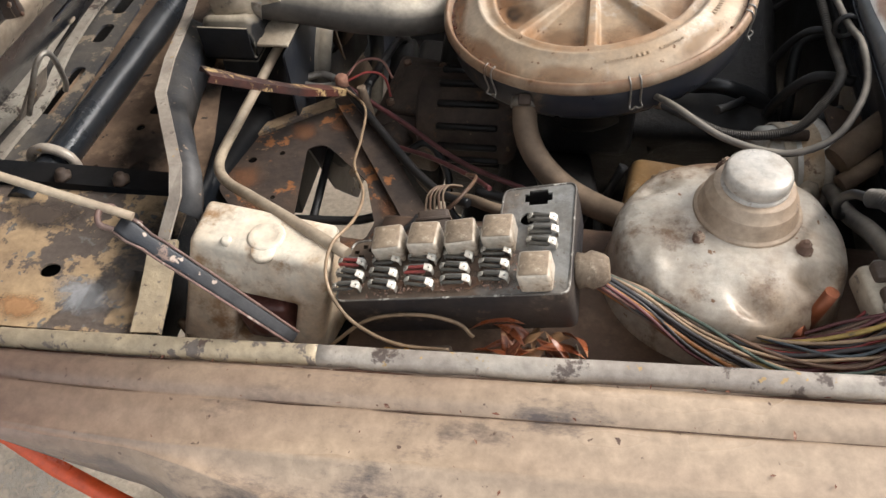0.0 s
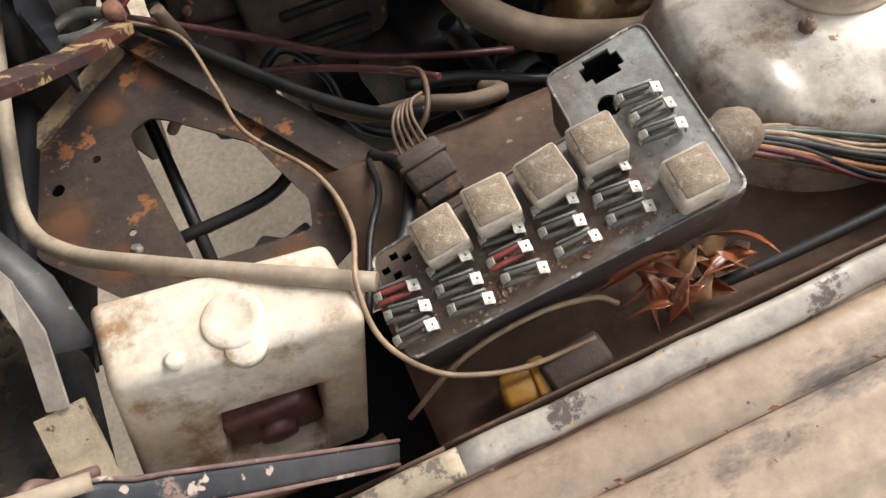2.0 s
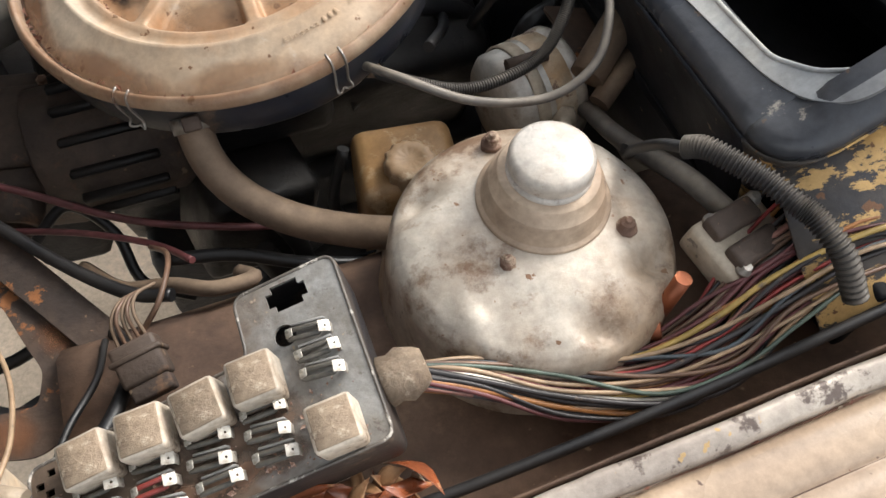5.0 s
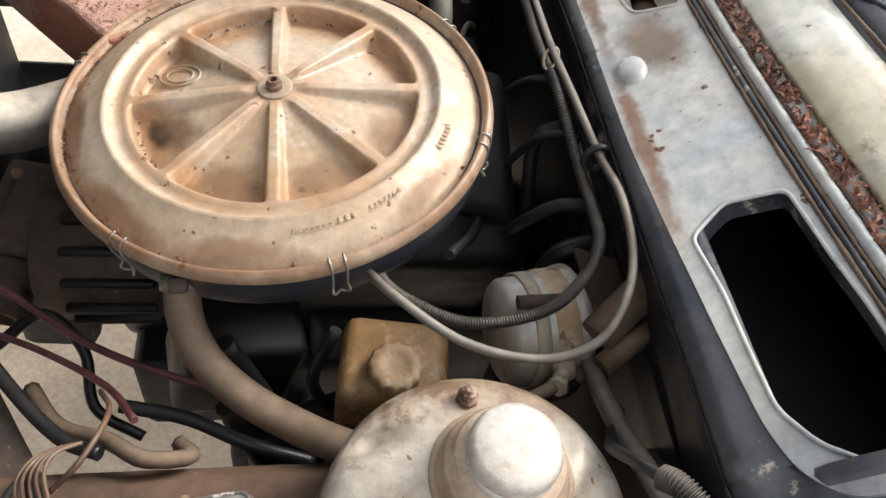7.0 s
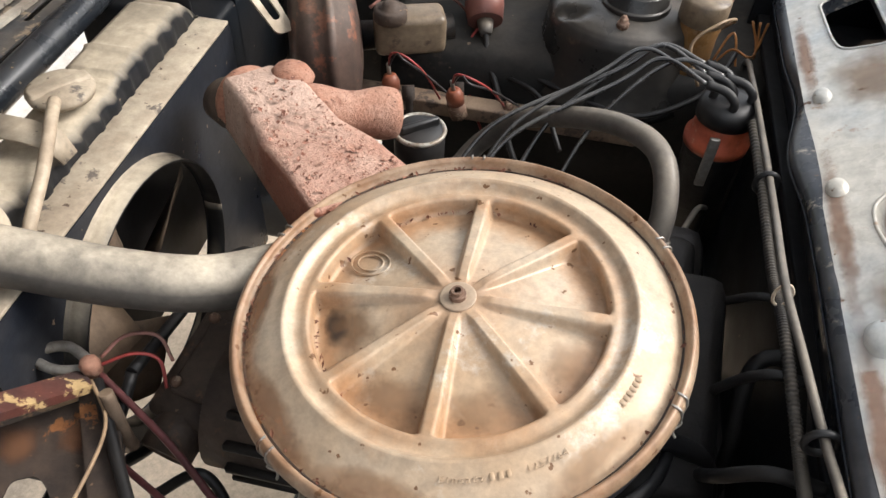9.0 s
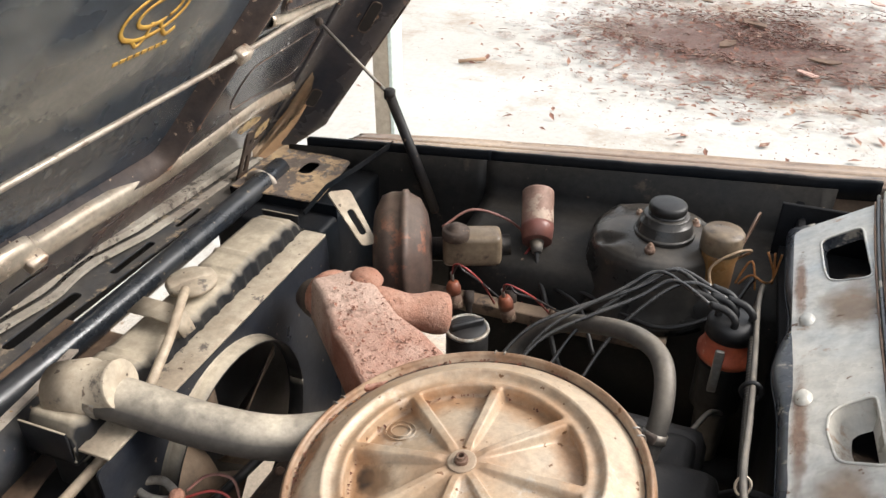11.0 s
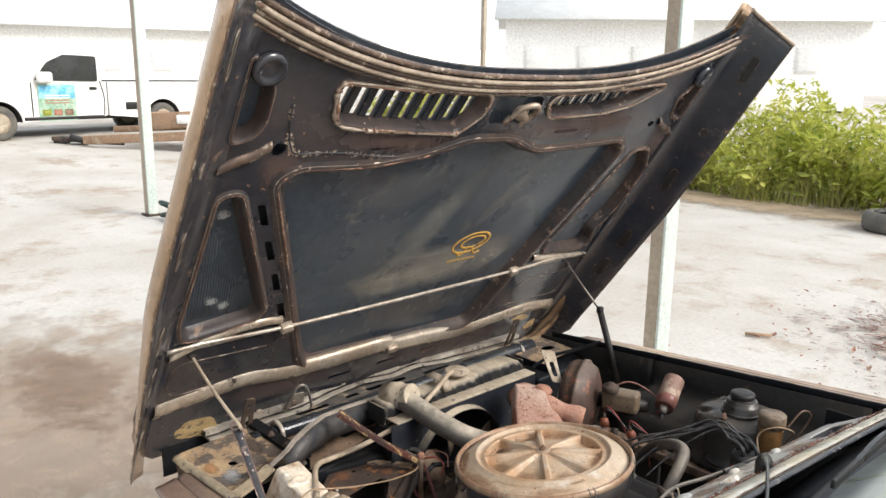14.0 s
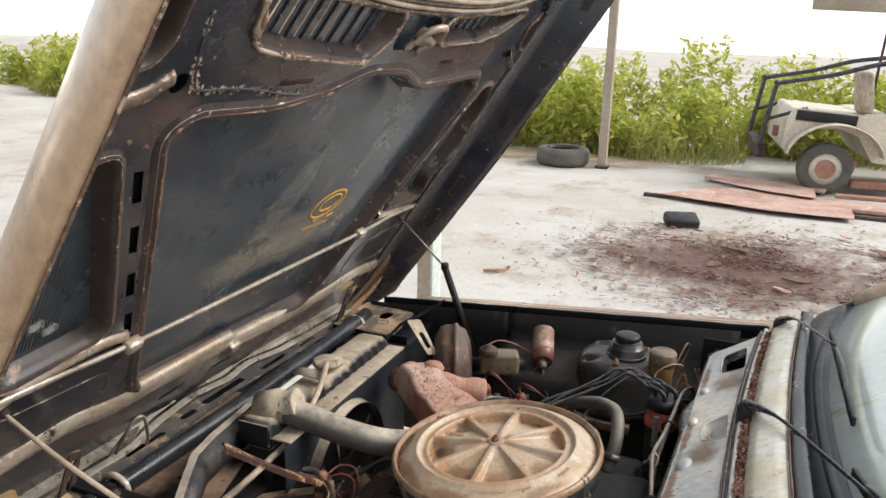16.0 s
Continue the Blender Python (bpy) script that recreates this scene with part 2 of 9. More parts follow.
M["rust_dark"] = material("dark_rusty_steel", (0.085, 0.056, 0.04), (0.04, 0.03, 0.025), (0.27, 0.11, 0.04), 0.7, 0.1, 9, 90, 0.8, 0.35, 0.63, 0.04, speck=(0.20, 0.13, 0.08), many=0.68)
M["bottle"] = material("aged_cream_plastic", (0.76, 0.68, 0.56), (0.62, 0.47, 0.32), (0.38, 0.23, 0.125), 0.36, 0, 9, 60, 0.9, 0.05, 0.545, 0.16)
M["amber"] = material("amber_plastic", (0.33, 0.195, 0.085), (0.22, 0.12, 0.05), (0.40, 0.28, 0.16), 0.5, 0, 10, 60, 0.8, 0.05)
M["fuse_plate"] = material("fuse_plate_grey", (0.27, 0.265, 0.25), (0.17, 0.155, 0.135), (0.095, 0.075, 0.06), 0.55, 0.1, 25, 140, 0.8, 0.2, 0.60, 0.1, speck=(0.32, 0.25, 0.18), many=0.67, worn=((0.135, 0.097, 0.070), -0.085, -0.035, "X"))
M["relay"] = material("dusty_relay_plastic", (0.40, 0.325, 0.235), (0.27, 0.205, 0.145), (0.55, 0.48, 0.39), 0.55, 0.1, 30, 160, 0.8, 0.15, 0.60, 0.1, rand=0.2, speck=(0.12, 0.085, 0.06), many=0.68)
M["fuse_metal"] = material("fuse_contact_metal", (0.42, 0.40, 0.35), (0.24, 0.205, 0.165), (0.15, 0.095, 0.06), 0.4, 0.35, 60, 200, 0.8, 0.1, 0.58, 0.08)
M["fuse_green"] = material("fuse_green_body", (0.095, 0.085, 0.07), (0.055, 0.055, 0.048), None, 0.5, 0, 40, 200)
M["fuse_red"] = material("fuse_red_body", (0.30, 0.06, 0.05), (0.2, 0.05, 0.04), None, 0.5, 0, 40, 200)
M["steel"] = material("dull_steel", (0.35, 0.33, 0.30), (0.22, 0.19, 0.16), (0.16, 0.09, 0.055), 0.45, 0.6, 20, 120, 0.8, 0.15, 0.62, 0.08)
M["black_tube"] = material("black_painted_tube", (0.018, 0.022, 0.028), (0.03, 0.032, 0.036), (0.34, 0.24, 0.12), 0.28, 0.15, 9, 90, 0.8, 0.1, 0.70, 0.02, 0.7, speck=(0.25, 0.20, 0.14), many=0.72)
M["post"] = material("painted_post_beige", (0.40, 0.34, 0.265), (0.33, 0.275, 0.21), (0.30, 0.22, 0.15), 0.7, 0, 2, 40, 0.8, 0.1, 0.70, 0.05)
M["post_teal"] = material("painted_post_pale_teal", (0.56, 0.62, 0.57), (0.48, 0.55, 0.51), (0.40, 0.33, 0.25), 0.7, 0, 2, 40, 0.8, 0.1, 0.70, 0.05)
M["white_paint"] = material("white_vehicle_paint", (0.80, 0.80, 0.78), (0.72, 0.71, 0.68), None, 0.3, 0, 2, 30, 0.8, 0.0, spec=0.5)
M["cream_paint"] = material("cream_vehicle_paint", (0.66, 0.60, 0.50), (0.56, 0.49, 0.40), (0.40, 0.30, 0.22), 0.5, 0, 2.5, 30, 0.8, 0.05, 0.68, 0.1)
M["tyre"] = material("dusty_tyre_rubber", (0.085, 0.08, 0.075), (0.13, 0.12, 0.10), None, 0.85, 0, 5, 60, 0.8, 0.2)
M["leaf"] = material("bush_leaf", (0.44, 0.49, 0.085), (0.60, 0.58, 0.15), (0.19, 0.27, 0.05), 0.5, 0, 1.6, 20, 0.9, 0.0, 0.56, 0.15)
M["grass"] = material("dry_grass", (0.36, 0.33, 0.11), (0.27, 0.30, 0.07), None, 0.7, 0, 1.2, 20, 0.9, 0.0)
M["white_wall"] = material("pale_plaster", (0.92, 0.915, 0.89), (0.88, 0.87, 0.84), None, 0.9, 0, 0.4, 10, 0.8, 0.05)
# roof lightened to paint in the distance's haze
M["roof_sheet"] = material("haze_pale_roof", (0.82, 0.82, 0.80), (0.76, 0.76, 0.74), None, 0.6, 0.2, 1, 20)
M["glass_dark"] = material("dark_window_glass", (0.02, 0.022, 0.024), None, None, 0.08, 0, 2, 20, 0.5, 0.0, spec=0.6)

# dark dusty far-side paints with that side's shade put into the colour
M["dome_dark"] = material("dusty_paint_shaded", (0.022, 0.022, 0.022), (0.040, 0.036, 0.032), (0.09, 0.068, 0.05), 0.34, 0.05, 8, 80, 0.8, 0.12, 0.64, 0.1, 0.4, dust=(0.105, 0.085, 0.065), settle=0.55)
M["bay_far"] = material("dusty_bay_paint_shaded", (0.013, 0.014, 0.015), (0.024, 0.022, 0.020), (0.06, 0.047, 0.036), 0.55, 0, 5, 80, 0.9, 0.15, 0.64, 0.1, 0.15, dust=(0.10, 0.08, 0.06), settle=0.2, speck=(0.15, 0.11, 0.08), many=0.73)
M["cowl_dark"] = material("navy_black_flange", (0.012, 0.015, 0.022), (0.026, 0.027, 0.031), (0.16, 0.13, 0.11), 0.38, 0.0, 8, 70, 0.8, 0.1, 0.69, 0.05, 0.18, speck=(0.25, 0.18, 0.12), many=0.70)


def leaf_light(m, amount):
    """Lets daylight shine through thin leaves."""
    n, l = m.node_tree.nodes, m.node_tree.links
    b = n["Principled BSDF"]
    t = n.new("ShaderNodeBsdfTranslucent")
    l.new(b.inputs["Base Color"].links[0].from_socket, t.inputs["Color"])
    x = n.new("ShaderNodeMixShader")
    x.inputs[0].default_value = amount
    l.new(b.outputs[0], x.inputs[1])
    l.new(t.outputs[0], x.inputs[2])
    l.new(x.outputs[0], n["Material Output"].inputs["Surface"])


leaf_light(M["leaf"], 0.5)
leaf_light(M["grass"], 0.4)


# ---- mesh helpers ----
def smooth_path(pts, per=8):
    """A Catmull-Rom line through the points."""
    p = [Vector(q) for q in pts]
    if len(p) < 3:
        return p
    p = [p[0] * 2 - p[1]] + p + [p[-1] * 2 - p[-2]]
    out = []
    for i in range(1, len(p) - 2):
        a, b, c, d = p[i - 1], p[i], p[i + 1], p[i + 2]
        for k in range(per):
            t = k / per
            out.append(0.5 * (2 * b + (c - a) * t + (2 * a - 5 * b + 4 * c - d) * t * t + (3 * b - a - 3 * c + d) * t ** 3))
    out.append(p[-2])
    return out


def tube(bm, pts, radius, seg=8, per=8, straight=False, closed=False):
    """Sweeps a round section along the points; radius is a number or a function of 0..1."""
    line = [Vector(q) for q in pts] if straight else smooth_path(pts, per)
    rings, prev = [], None
    for i, q in enumerate(line):
        d = (line[min(i + 1, len(line) - 1)] - line[max(i - 1, 0)])
        if closed and i in (0, len(line) - 1):
            d = line[1] - line[-2]
        d = d.normalized() if d.length > 1e-9 else Vector((0, 0, 1))
        if prev is None:
            prev = d.orthogonal().normalized()
        prev = (prev - d * prev.dot(d))
        prev = prev.normalized() if prev.length > 1e-6 else d.orthogonal().normalized()
        side = d.cross(prev)
        r = radius(i / (len(line) - 1)) if callable(radius) else radius
        rings.append([bm.verts.new(q + (prev * math.cos(a) + side * math.sin(a)) * r) for a in (2 * math.pi * k / seg for k in range(seg))])
    for a, b in zip(rings, rings[1:]):
        for k in range(seg):
            bm.faces.new((a[k], a[(k + 1) % seg], b[(k + 1) % seg], b[k])).smooth = True
    if not closed:
        bm.faces.new(rings[0][::-1])
        bm.faces.new(rings[-1])
    return bm


def lathe(bm, profile, seg=32, m=Matrix(), cap=True):
    """Turns (radius, height) pairs round z."""
    rings = []
    for r, z in profile:
        rings.append([bm.verts.new(m @ Vector((r * math.cos(a), r * math.sin(a), z))) for a in (2 * math.pi * k / seg for k in range(seg))])
    for a, b in zip(rings, rings[1:]):
        for k in range(seg):
            bm.faces.new((a[k], a[(k + 1) % seg], b[(k + 1) % seg], b[k])).smooth = True
    if cap:
        bm.faces.new(rings[0][::-1])
        bm.faces.new(rings[-1])
    return bm


def box(bm, size, m=Matrix(), bevel=0.0, seg=2):
    """A box of that size centred on the origin of m, with rounded edges."""
    made = bmesh.ops.create_cube(bm, size=1.0)["verts"]
    for v in made:
        v.co = Vector((v.co.x * size[0], v.co.y * size[1], v.co.z * size[2]))
    if bevel:
        edges = {e for v in made for e in v.link_edges}
        got = bmesh.ops.bevel(bm, geom=list(edges), offset=bevel, segments=seg, profile=0.5, affect="EDGES")
        made = list({v for f in got["faces"] for v in f.verts} | {v for v in made if v.is_valid})
        for f in {f for v in made for f in v.link_faces}:
            f.smooth = True
    for v in made:
        v.co = m @ v.co
    return bm


def rounded(poly, r=0.02, seg=5):
    """The polygon with its corners rounded."""
    out, n = [], len(poly)
    p = [Vector((*q, 0)) for q in poly]
    for i in range(n):
        a, b, c = p[i - 1], p[i], p[(i + 1) % n]
        u, w = a - b, c - b
        rr = min(r, u.length * 0.45, w.length * 0.45)
        s, e = b + u.normalized() * rr, b + w.normalized() * rr
        for k in range(seg + 1):
            t = k / seg
            q = s * (1 - t) ** 2 + b * 2 * t * (1 - t) + e * t * t
            out.append((q.x, q.y))
    return out


def plate(bm, outer, holes=(), thick=0.002, m=Matrix()):
    """A flat sheet with openings, from z = 0 up to thick in m."""
    tmp = bmesh.new()
    edges = []
    for loop in (outer, *holes):
        vs = [tmp.verts.new((*q, 0)) for q in loop]
        edges += [tmp.edges.new((vs[i], vs[(i + 1) % len(vs)])) for i in range(len(vs))]
    got = bmesh.ops.triangle_fill(tmp, use_beauty=True, use_dissolve=False, edges=edges)
    faces = [f for f in got["geom"] if isinstance(f, bmesh.types.BMFace)]
    for f in faces:
        f.normal_update()
        if f.normal.z > 0:
            f.normal_flip()
    ext = bmesh.ops.extrude_face_region(tmp, geom=faces)
    for v in ext["geom"]:
        if isinstance(v, bmesh.types.BMVert):
            v.co.z += thick
    bmesh.ops.recalc_face_normals(tmp, faces=tmp.faces[:])
    base = {}
    for v in tmp.verts:
        base[v] = bm.verts.new(m @ v.co)
    for f in tmp.faces:
        bm.faces.new([base[v] for v in f.verts])
    tmp.free()
    return bm


def mirror(poly):
    return [(-a, b) for a, b in poly][::-1]


def inset(poly, d):
    """The outline moved inwards by d (outwards when negative)."""
    n = len(poly)
    area = sum(poly[i][0] * poly[(i + 1) % n][1] - poly[(i + 1) % n][0] * poly[i][1] for i in range(n))
    s = 1 if area > 0 else -1
    out = []
    for i in range(n):
        p, q = Vector(poly[i - 1]), Vector(poly[(i + 1) % n])
        t = (q - p).normalized()
        out.append((poly[i][0] - s * t.y * d, poly[i][1] + s * t.x * d))
    return out


def circle(cx, cy, r, n=14, ry=None):
    ry = ry or r
    return [(cx + r * math.cos(2 * math.pi * k / n), cy + ry * math.sin(2 * math.pi * k / n)) for k in range(n)]


def slot(cx, cy, w, h, r=None):
    r = r or min(w, h) * 0.45
    return rounded([(cx - w / 2, cy - h / 2), (cx + w / 2, cy - h / 2), (cx + w / 2, cy + h / 2), (cx - w / 2, cy + h / 2)], r, 4)


def sheet(bm, rows, thick=0.0):
    """A skin through rows of points; thick lays a second skin below and closes the rim."""
    grid = [[bm.verts.new(q) for q in row] for row in rows]
    for a, b in zip(grid, grid[1:]):
        for k in range(len(a) - 1):
            bm.faces.new((a[k], a[k + 1], b[k + 1], b[k])).smooth = True
    if thick:
        faces = [f for v in {v for r in grid for v in r} for f in v.link_faces]
        bmesh.ops.recalc_face_normals(bm, faces=list(set(faces)))
        bmesh.ops.solidify(bm, geom=list(set(faces)), thickness=thick)
    return bm


def frame_of(o, ex, ey):
    """A pose from an origin, an x axis and a rough y axis."""
    x = Vector(ex).normalized()
    z = x.cross(Vector(ey)).normalized()
    y = z.cross(x)
    m = Matrix((x, y, z)).transposed().to_4x4()
    m.translation = Vector(o)
    return m


def part(name, bm, mat, parent, label=""):
    """Links the bmesh as one mesh object under a thing or a part."""
    me = bpy.data.meshes.new(name)
    bm.to_mesh(me)
    bm.free()
    me.materials.append(mat)
    ob = new(name, me)
    if parent is not None:
        ob.parent = parent
    if label:
        ob["label"] = label
    return ob


def thing(name, at, label, category, group="", kind=""):
    """An empty at the thing's base; parts are built in its own coordinates."""
    e = new(name)
    e.empty_display_size = 0.05
    e.matrix_basis = at if isinstance(at, Matrix) else pose(*at)
    return tagged(e, label, category, group, kind)


def single(name, bm, mat, label, category, group="", kind="", at=None):
    """A thing that is one mesh."""
    ob = part(name, bm, mat, None)
    if at is not None:
        ob.matrix_basis = at if isinstance(at, Matrix) else pose(*at)
    return tagged(ob, label, category, group, kind)


def T(x, y, z, rx=0, ry=0, rz=0):
    return pose(x, y, z, rx, ry, rz)


FILMS = {}


def film(name, x, y, z, rx, ry, colour, cover, parent, label, size=9.0, turn=0.0, soft=0.30, bare=-0.02):
    """A ragged patch of dust, stain or painted light lying on a flat sheet, fading to nothing at its rim."""
    key = (colour, round(rx, 2), round(ry, 2), cover, size, soft, bare)
    if key not in FILMS:
        m = material(name, colour, tuple(c * 0.75 for c in colour), None, 0.9, 0, size * 1.5, 90, 0.9, 0.1)
        n, l = m.node_tree.nodes, m.node_tree.links
        co, noi = n.new("ShaderNodeTexCoord"), n.new("ShaderNodeTexNoise")
        noi.inputs["Scale"].default_value, noi.inputs["Detail"].default_value, noi.inputs["Roughness"].default_value = size, 9, 0.68
        l.new(co.outputs["Object"], noi.inputs["Vector"])
        sc, ln = n.new("ShaderNodeMapping"), n.new("ShaderNodeVectorMath")
        ln.operation = "LENGTH"
        sc.inputs["Scale"].default_value = (1 / rx, 1 / ry, 0)
        l.new(co.outputs["Object"], sc.inputs["Vector"])
        l.new(sc.outputs[0], ln.inputs[0])
        mul, sub = n.new("ShaderNodeMath"), n.new("ShaderNodeMath")
        mul.operation, mul.inputs[1].default_value, sub.operation = "MULTIPLY", 0.62, "SUBTRACT"
        l.new(ln.outputs["Value"], mul.inputs[0])
        l.new(noi.outputs["Fac"], sub.inputs[0])
        l.new(mul.outputs[0], sub.inputs[1])
        r = n.new("ShaderNodeMapRange")
        r.inputs["From Min"].default_value, r.inputs["From Max"].default_value, r.inputs["To Max"].default_value = bare, soft, cover
        l.new(sub.outputs[0], r.inputs["Value"])
        l.new(r.outputs[0], n["Principled BSDF"].inputs["Alpha"])
        FILMS[key] = m
    bm = bmesh.new()
    sheet(bm, [[(rx * 1.15 * i, ry * 1.15 * j, 0) for i in (-1, 0, 1)] for j in (-1, 0, 1)])
    o = part(name, bm, FILMS[key], parent, label)
    o.matrix_basis = T(x, y, z, 0, 0, turn)
    return o


YC = 0.983   # the car's middle line


# ---- ground, canopy and yard ----
def build_ground():
    bm = bmesh.new()
    n = 90
    xs = [-400, -120, -60] + [-40 + 70 * k / n for k in range(n + 1)] + [60, 120, 400]
    ys = [-400, -120, -40] + [-12 + 52 * k / n for k in range(n + 1)] + [80, 160, 400]
    rows = []
    for y in ys:
        row = []
        for x in xs:
            z = 0.012 * noise.noise(Vector((x * 0.5, y * 0.5, 0))) + 0.4 * min(1, max(0, (-x - 9) / 8))
            row.append((x, y, z))
        rows.append(row)
    sheet(bm, rows)
    return single("ground", bm, M["concrete"], "pale worn concrete yard with sandy dirt", "ground", kind="structure")


build_ground()


def build_post(x, y, h, w, d, mat, side, label, z0=0.0):
    p = thing("steel_post", T(x, y, z0), label, "post", "posts of the yard")
    bm = bmesh.new()
    box(bm, (w, d, h), T(0, 0, h / 2), 0.006)
    part("shaft", bm, mat, p)
    if side:
        bm = bmesh.new()
        box(bm, (w * 0.22, d * 1.06, h), T(w * 0.61, 0.0, h / 2), 0.004)
        part("flange", bm, side, p, "pale teal painted face")
    bm = bmesh.new()
    box(bm, (w * 1.6, d * 1.6, 0.03), T(0, 0, 0.012), 0.006)
    part("foot_plate", bm, M["rust_dark"], p)
    return p


build_post(-0.978, 2.97, 3.0, 0.068, 0.10, M["post"], M["post_teal"], "tan and pale teal steel post beside the car")
build_post(-7.85, 3.2, 3.0, 0.115, 0.10, M["post"], M["post_teal"], "tan steel post with a rusty foot")
build_post(-1.30, 9.07, 3.2, 0.10, 0.10, M["post"], None, "weathered grey steel post at the yard's edge")
build_post(-21.0, 22.0, 6.5, 0.16, 0.16, M["post"], None, "thin pale post far across the yard", 0.4)


def build_dirt(x, y, rx, ry, colour, cover, label, size=2.2):
    o = film("dirt_film", x, y, 0.015 + 0.003 * len(FILMS), rx, ry, colour, cover, None, "", size, 0.0, *((0.40, 0.27) if colour[0] < 0.3 else (0.36, 0.10) if colour[0] < 0.37 else (0.3, -0.02)))
    tagged(o, label, "dirt", kind="stuff")


build_dirt(-2.6, 0.6, 3.2, 2.6, (0.36, 0.26, 0.18), 0.55, "tan sandy dirt spread thinly over the concrete", 3.5)
build_dirt(0.55, 5.35, 3.6, 2.9, (0.26, 0.165, 0.13), 0.5, "reddish brown rust dirt on the concrete", 7.0)
build_dirt(-3.2, 0.85, 1.9, 0.8, (0.27, 0.18, 0.125), 0.5, "brown dirt track across the concrete", 5.0)
build_dirt(0.25, 5.25, 2.6, 1.7, (0.16, 0.085, 0.07), 0.55, "dark maroon dirt swept across the concrete", 9.0)
build_dirt(-4.0, 9.6, 6.0, 0.9, (0.38, 0.29, 0.19), 0.8, "dry leaf dirt along the bushes")
# this tan patch is lightened to paint daylight into the car's shadow
build_dirt(-0.3, 1.1, 1.6, 1.6, (0.70, 0.55, 0.40), 0.95, "tan ground under the car, lightened as painted daylight", 3.0)

# ---- car body ----
def lip_z(x):
    return 0.866 + 0.08 * x


body = thing("saloon_car", T(0, 0, 0), "open engine bay of an old saloon car with dusty tan paint", "car")


M["hood_rust"] = material("flaking_rust", (0.25, 0.135, 0.09), (0.12, 0.065, 0.045), (0.46, 0.36, 0.27), 0.8, 0, 30, 140, 0.9, 0.6, 0.6, 0.05)
M["crease"] = material("crease_dirt", (0.085, 0.055, 0.042), (0.15, 0.10, 0.07), None, 0.85, 0, 20, 120)


def build_fender(sign, name, mat, label, off):
    """A front wing: the rolled inner lip, the flat band, the groove, the creased top and the outer side."""
    def y(a):
        return YC - sign * (a + off)
    prof = [(0.612, -0.085), (0.613, -0.02), (0.616, -0.010), (0.619, -0.0075), (0.6215, -0.0105), (0.6235, -0.011), (0.6255, -0.007), (0.632, -0.005), (0.642, -0.005), (0.651, -0.0075), (0.6535, -0.012), (0.6565, -0.0125), (0.6585, -0.009),
            (0.672, -0.011), (0.694, -0.015), (0.697, -0.0135), (0.700, -0.018), (0.722, -0.028), (0.746, -0.037), (0.749, -0.0355), (0.752, -0.041), (0.775, -0.062), (0.795, -0.10), (0.81, -0.15), (0.82, -0.24), (0.818, -0.33)]
    taper = ((-0.44, 0.16), (-0.40, 0.09), (-0.35, 0.05), (-0.25, 0.0), (0.6, 0.0))

    def nose(x):
        for (x0, f0), (x1, f1) in zip(taper, taper[1:]):
            if x <= x1:
                return f0 + (f1 - f0) * (x - x0) / (x1 - x0)
        return 0.0
    bm = bmesh.new()
    rows = []
    for i in range(69):
        x = -0.44 + 1.00 * i / 68
        f = nose(x)
        row = []
        g = min(1.0, max(0.0, (-0.02 - x) / 0.25))
        low = -0.022 - 0.42 * max(0.0, x + 0.405) - 3.0 * max(0.0, x + 0.22)
        for a, b in prof:
            if a > 0.697:
                a = 0.697 + (a - 0.697) * (1 - (0.90 * g if sign > 0 else 0))
                if sign > 0:
                    b = -0.0135 + (b + 0.0135) * min(1.0, (-low - 0.0135) / 0.3165)
            w = 0.0014 * noise.noise(Vector((x * 7, a * 30, sign)))
            row.append((x, y(0.612 + (a - 0.612) * (1 - f)), lip_z(x) + b + w))
        rows.append(row)
    sheet(bm, rows, 0.0015)
    part(name, bm, mat, body, label)
    # rust along the first pressed line, a dark brown line along the second
    for k, (a, b, wd) in enumerate(((0.6225, -0.0112, 0.0011), (0.655, -0.0119, 0.0007))):
        bm = bmesh.new()
        pts = []
        for i in range(90):
            x = -0.40 + 0.94 * i / 89
            f = nose(x)
            pts.append((x, y(0.612 + (a - 0.612) * (1 - f)), lip_z(x) + b))
        tube(bm, pts, lambda t, k=k, wd=wd: wd * max(0.15, 0.7 + 1.3 * noise.noise(Vector((t * 17, k * 5.1, sign)))), 5, 1, True)
        part("crease_dirt", bm, M["hood_rust"] if k == 0 else M["crease"], body, "thin rusty brown line in the pressing")
    # folded lip along the inner edge: bare grey, peeling tan towards the nose; far lip coloured black as shade
    for x0, x1, mt in ((-0.135, 0.50, "lip"), (-0.52, -0.1352, "lip_tan")):
        bm = bmesh.new()
        rows = []
        for i in range(51):
            x = x0 + (x1 - x0) * i / 50
            w = 0.0020 * noise.noise(Vector((x * 11, sign, 0))) + 0.001 * noise.noise(Vector((x * 40, sign, 3)))
            rows.append([(x, y(0.606 + w), lip_z(x) - 0.03), (x, y(0.6065 + w), lip_z(x) + w), (x, y(0.6085 + w), lip_z(x) + 0.0035 + w), (x, y(0.611 + w), lip_z(x) + 0.0035 + w),
                         (x, y(0.6195 + w), lip_z(x) + 0.001 + w * 0.5), (x, y(0.6215 + w), lip_z(x) - 0.003), (x, y(0.622 + w), lip_z(x) - 0.009)])
        sheet(bm, rows, 0.0012)
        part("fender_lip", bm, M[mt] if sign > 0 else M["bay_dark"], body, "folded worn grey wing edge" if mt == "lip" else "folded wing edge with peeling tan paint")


M["lip_tan"] = material("peeling_tan_lip", (0.48, 0.38, 0.25), (0.36, 0.29, 0.20), (0.16, 0.13, 0.11), 0.5, 0.05, 14, 90, 0.8, 0.3, 0.58, 0.03, speck=(0.12, 0.08, 0.06), many=0.66)
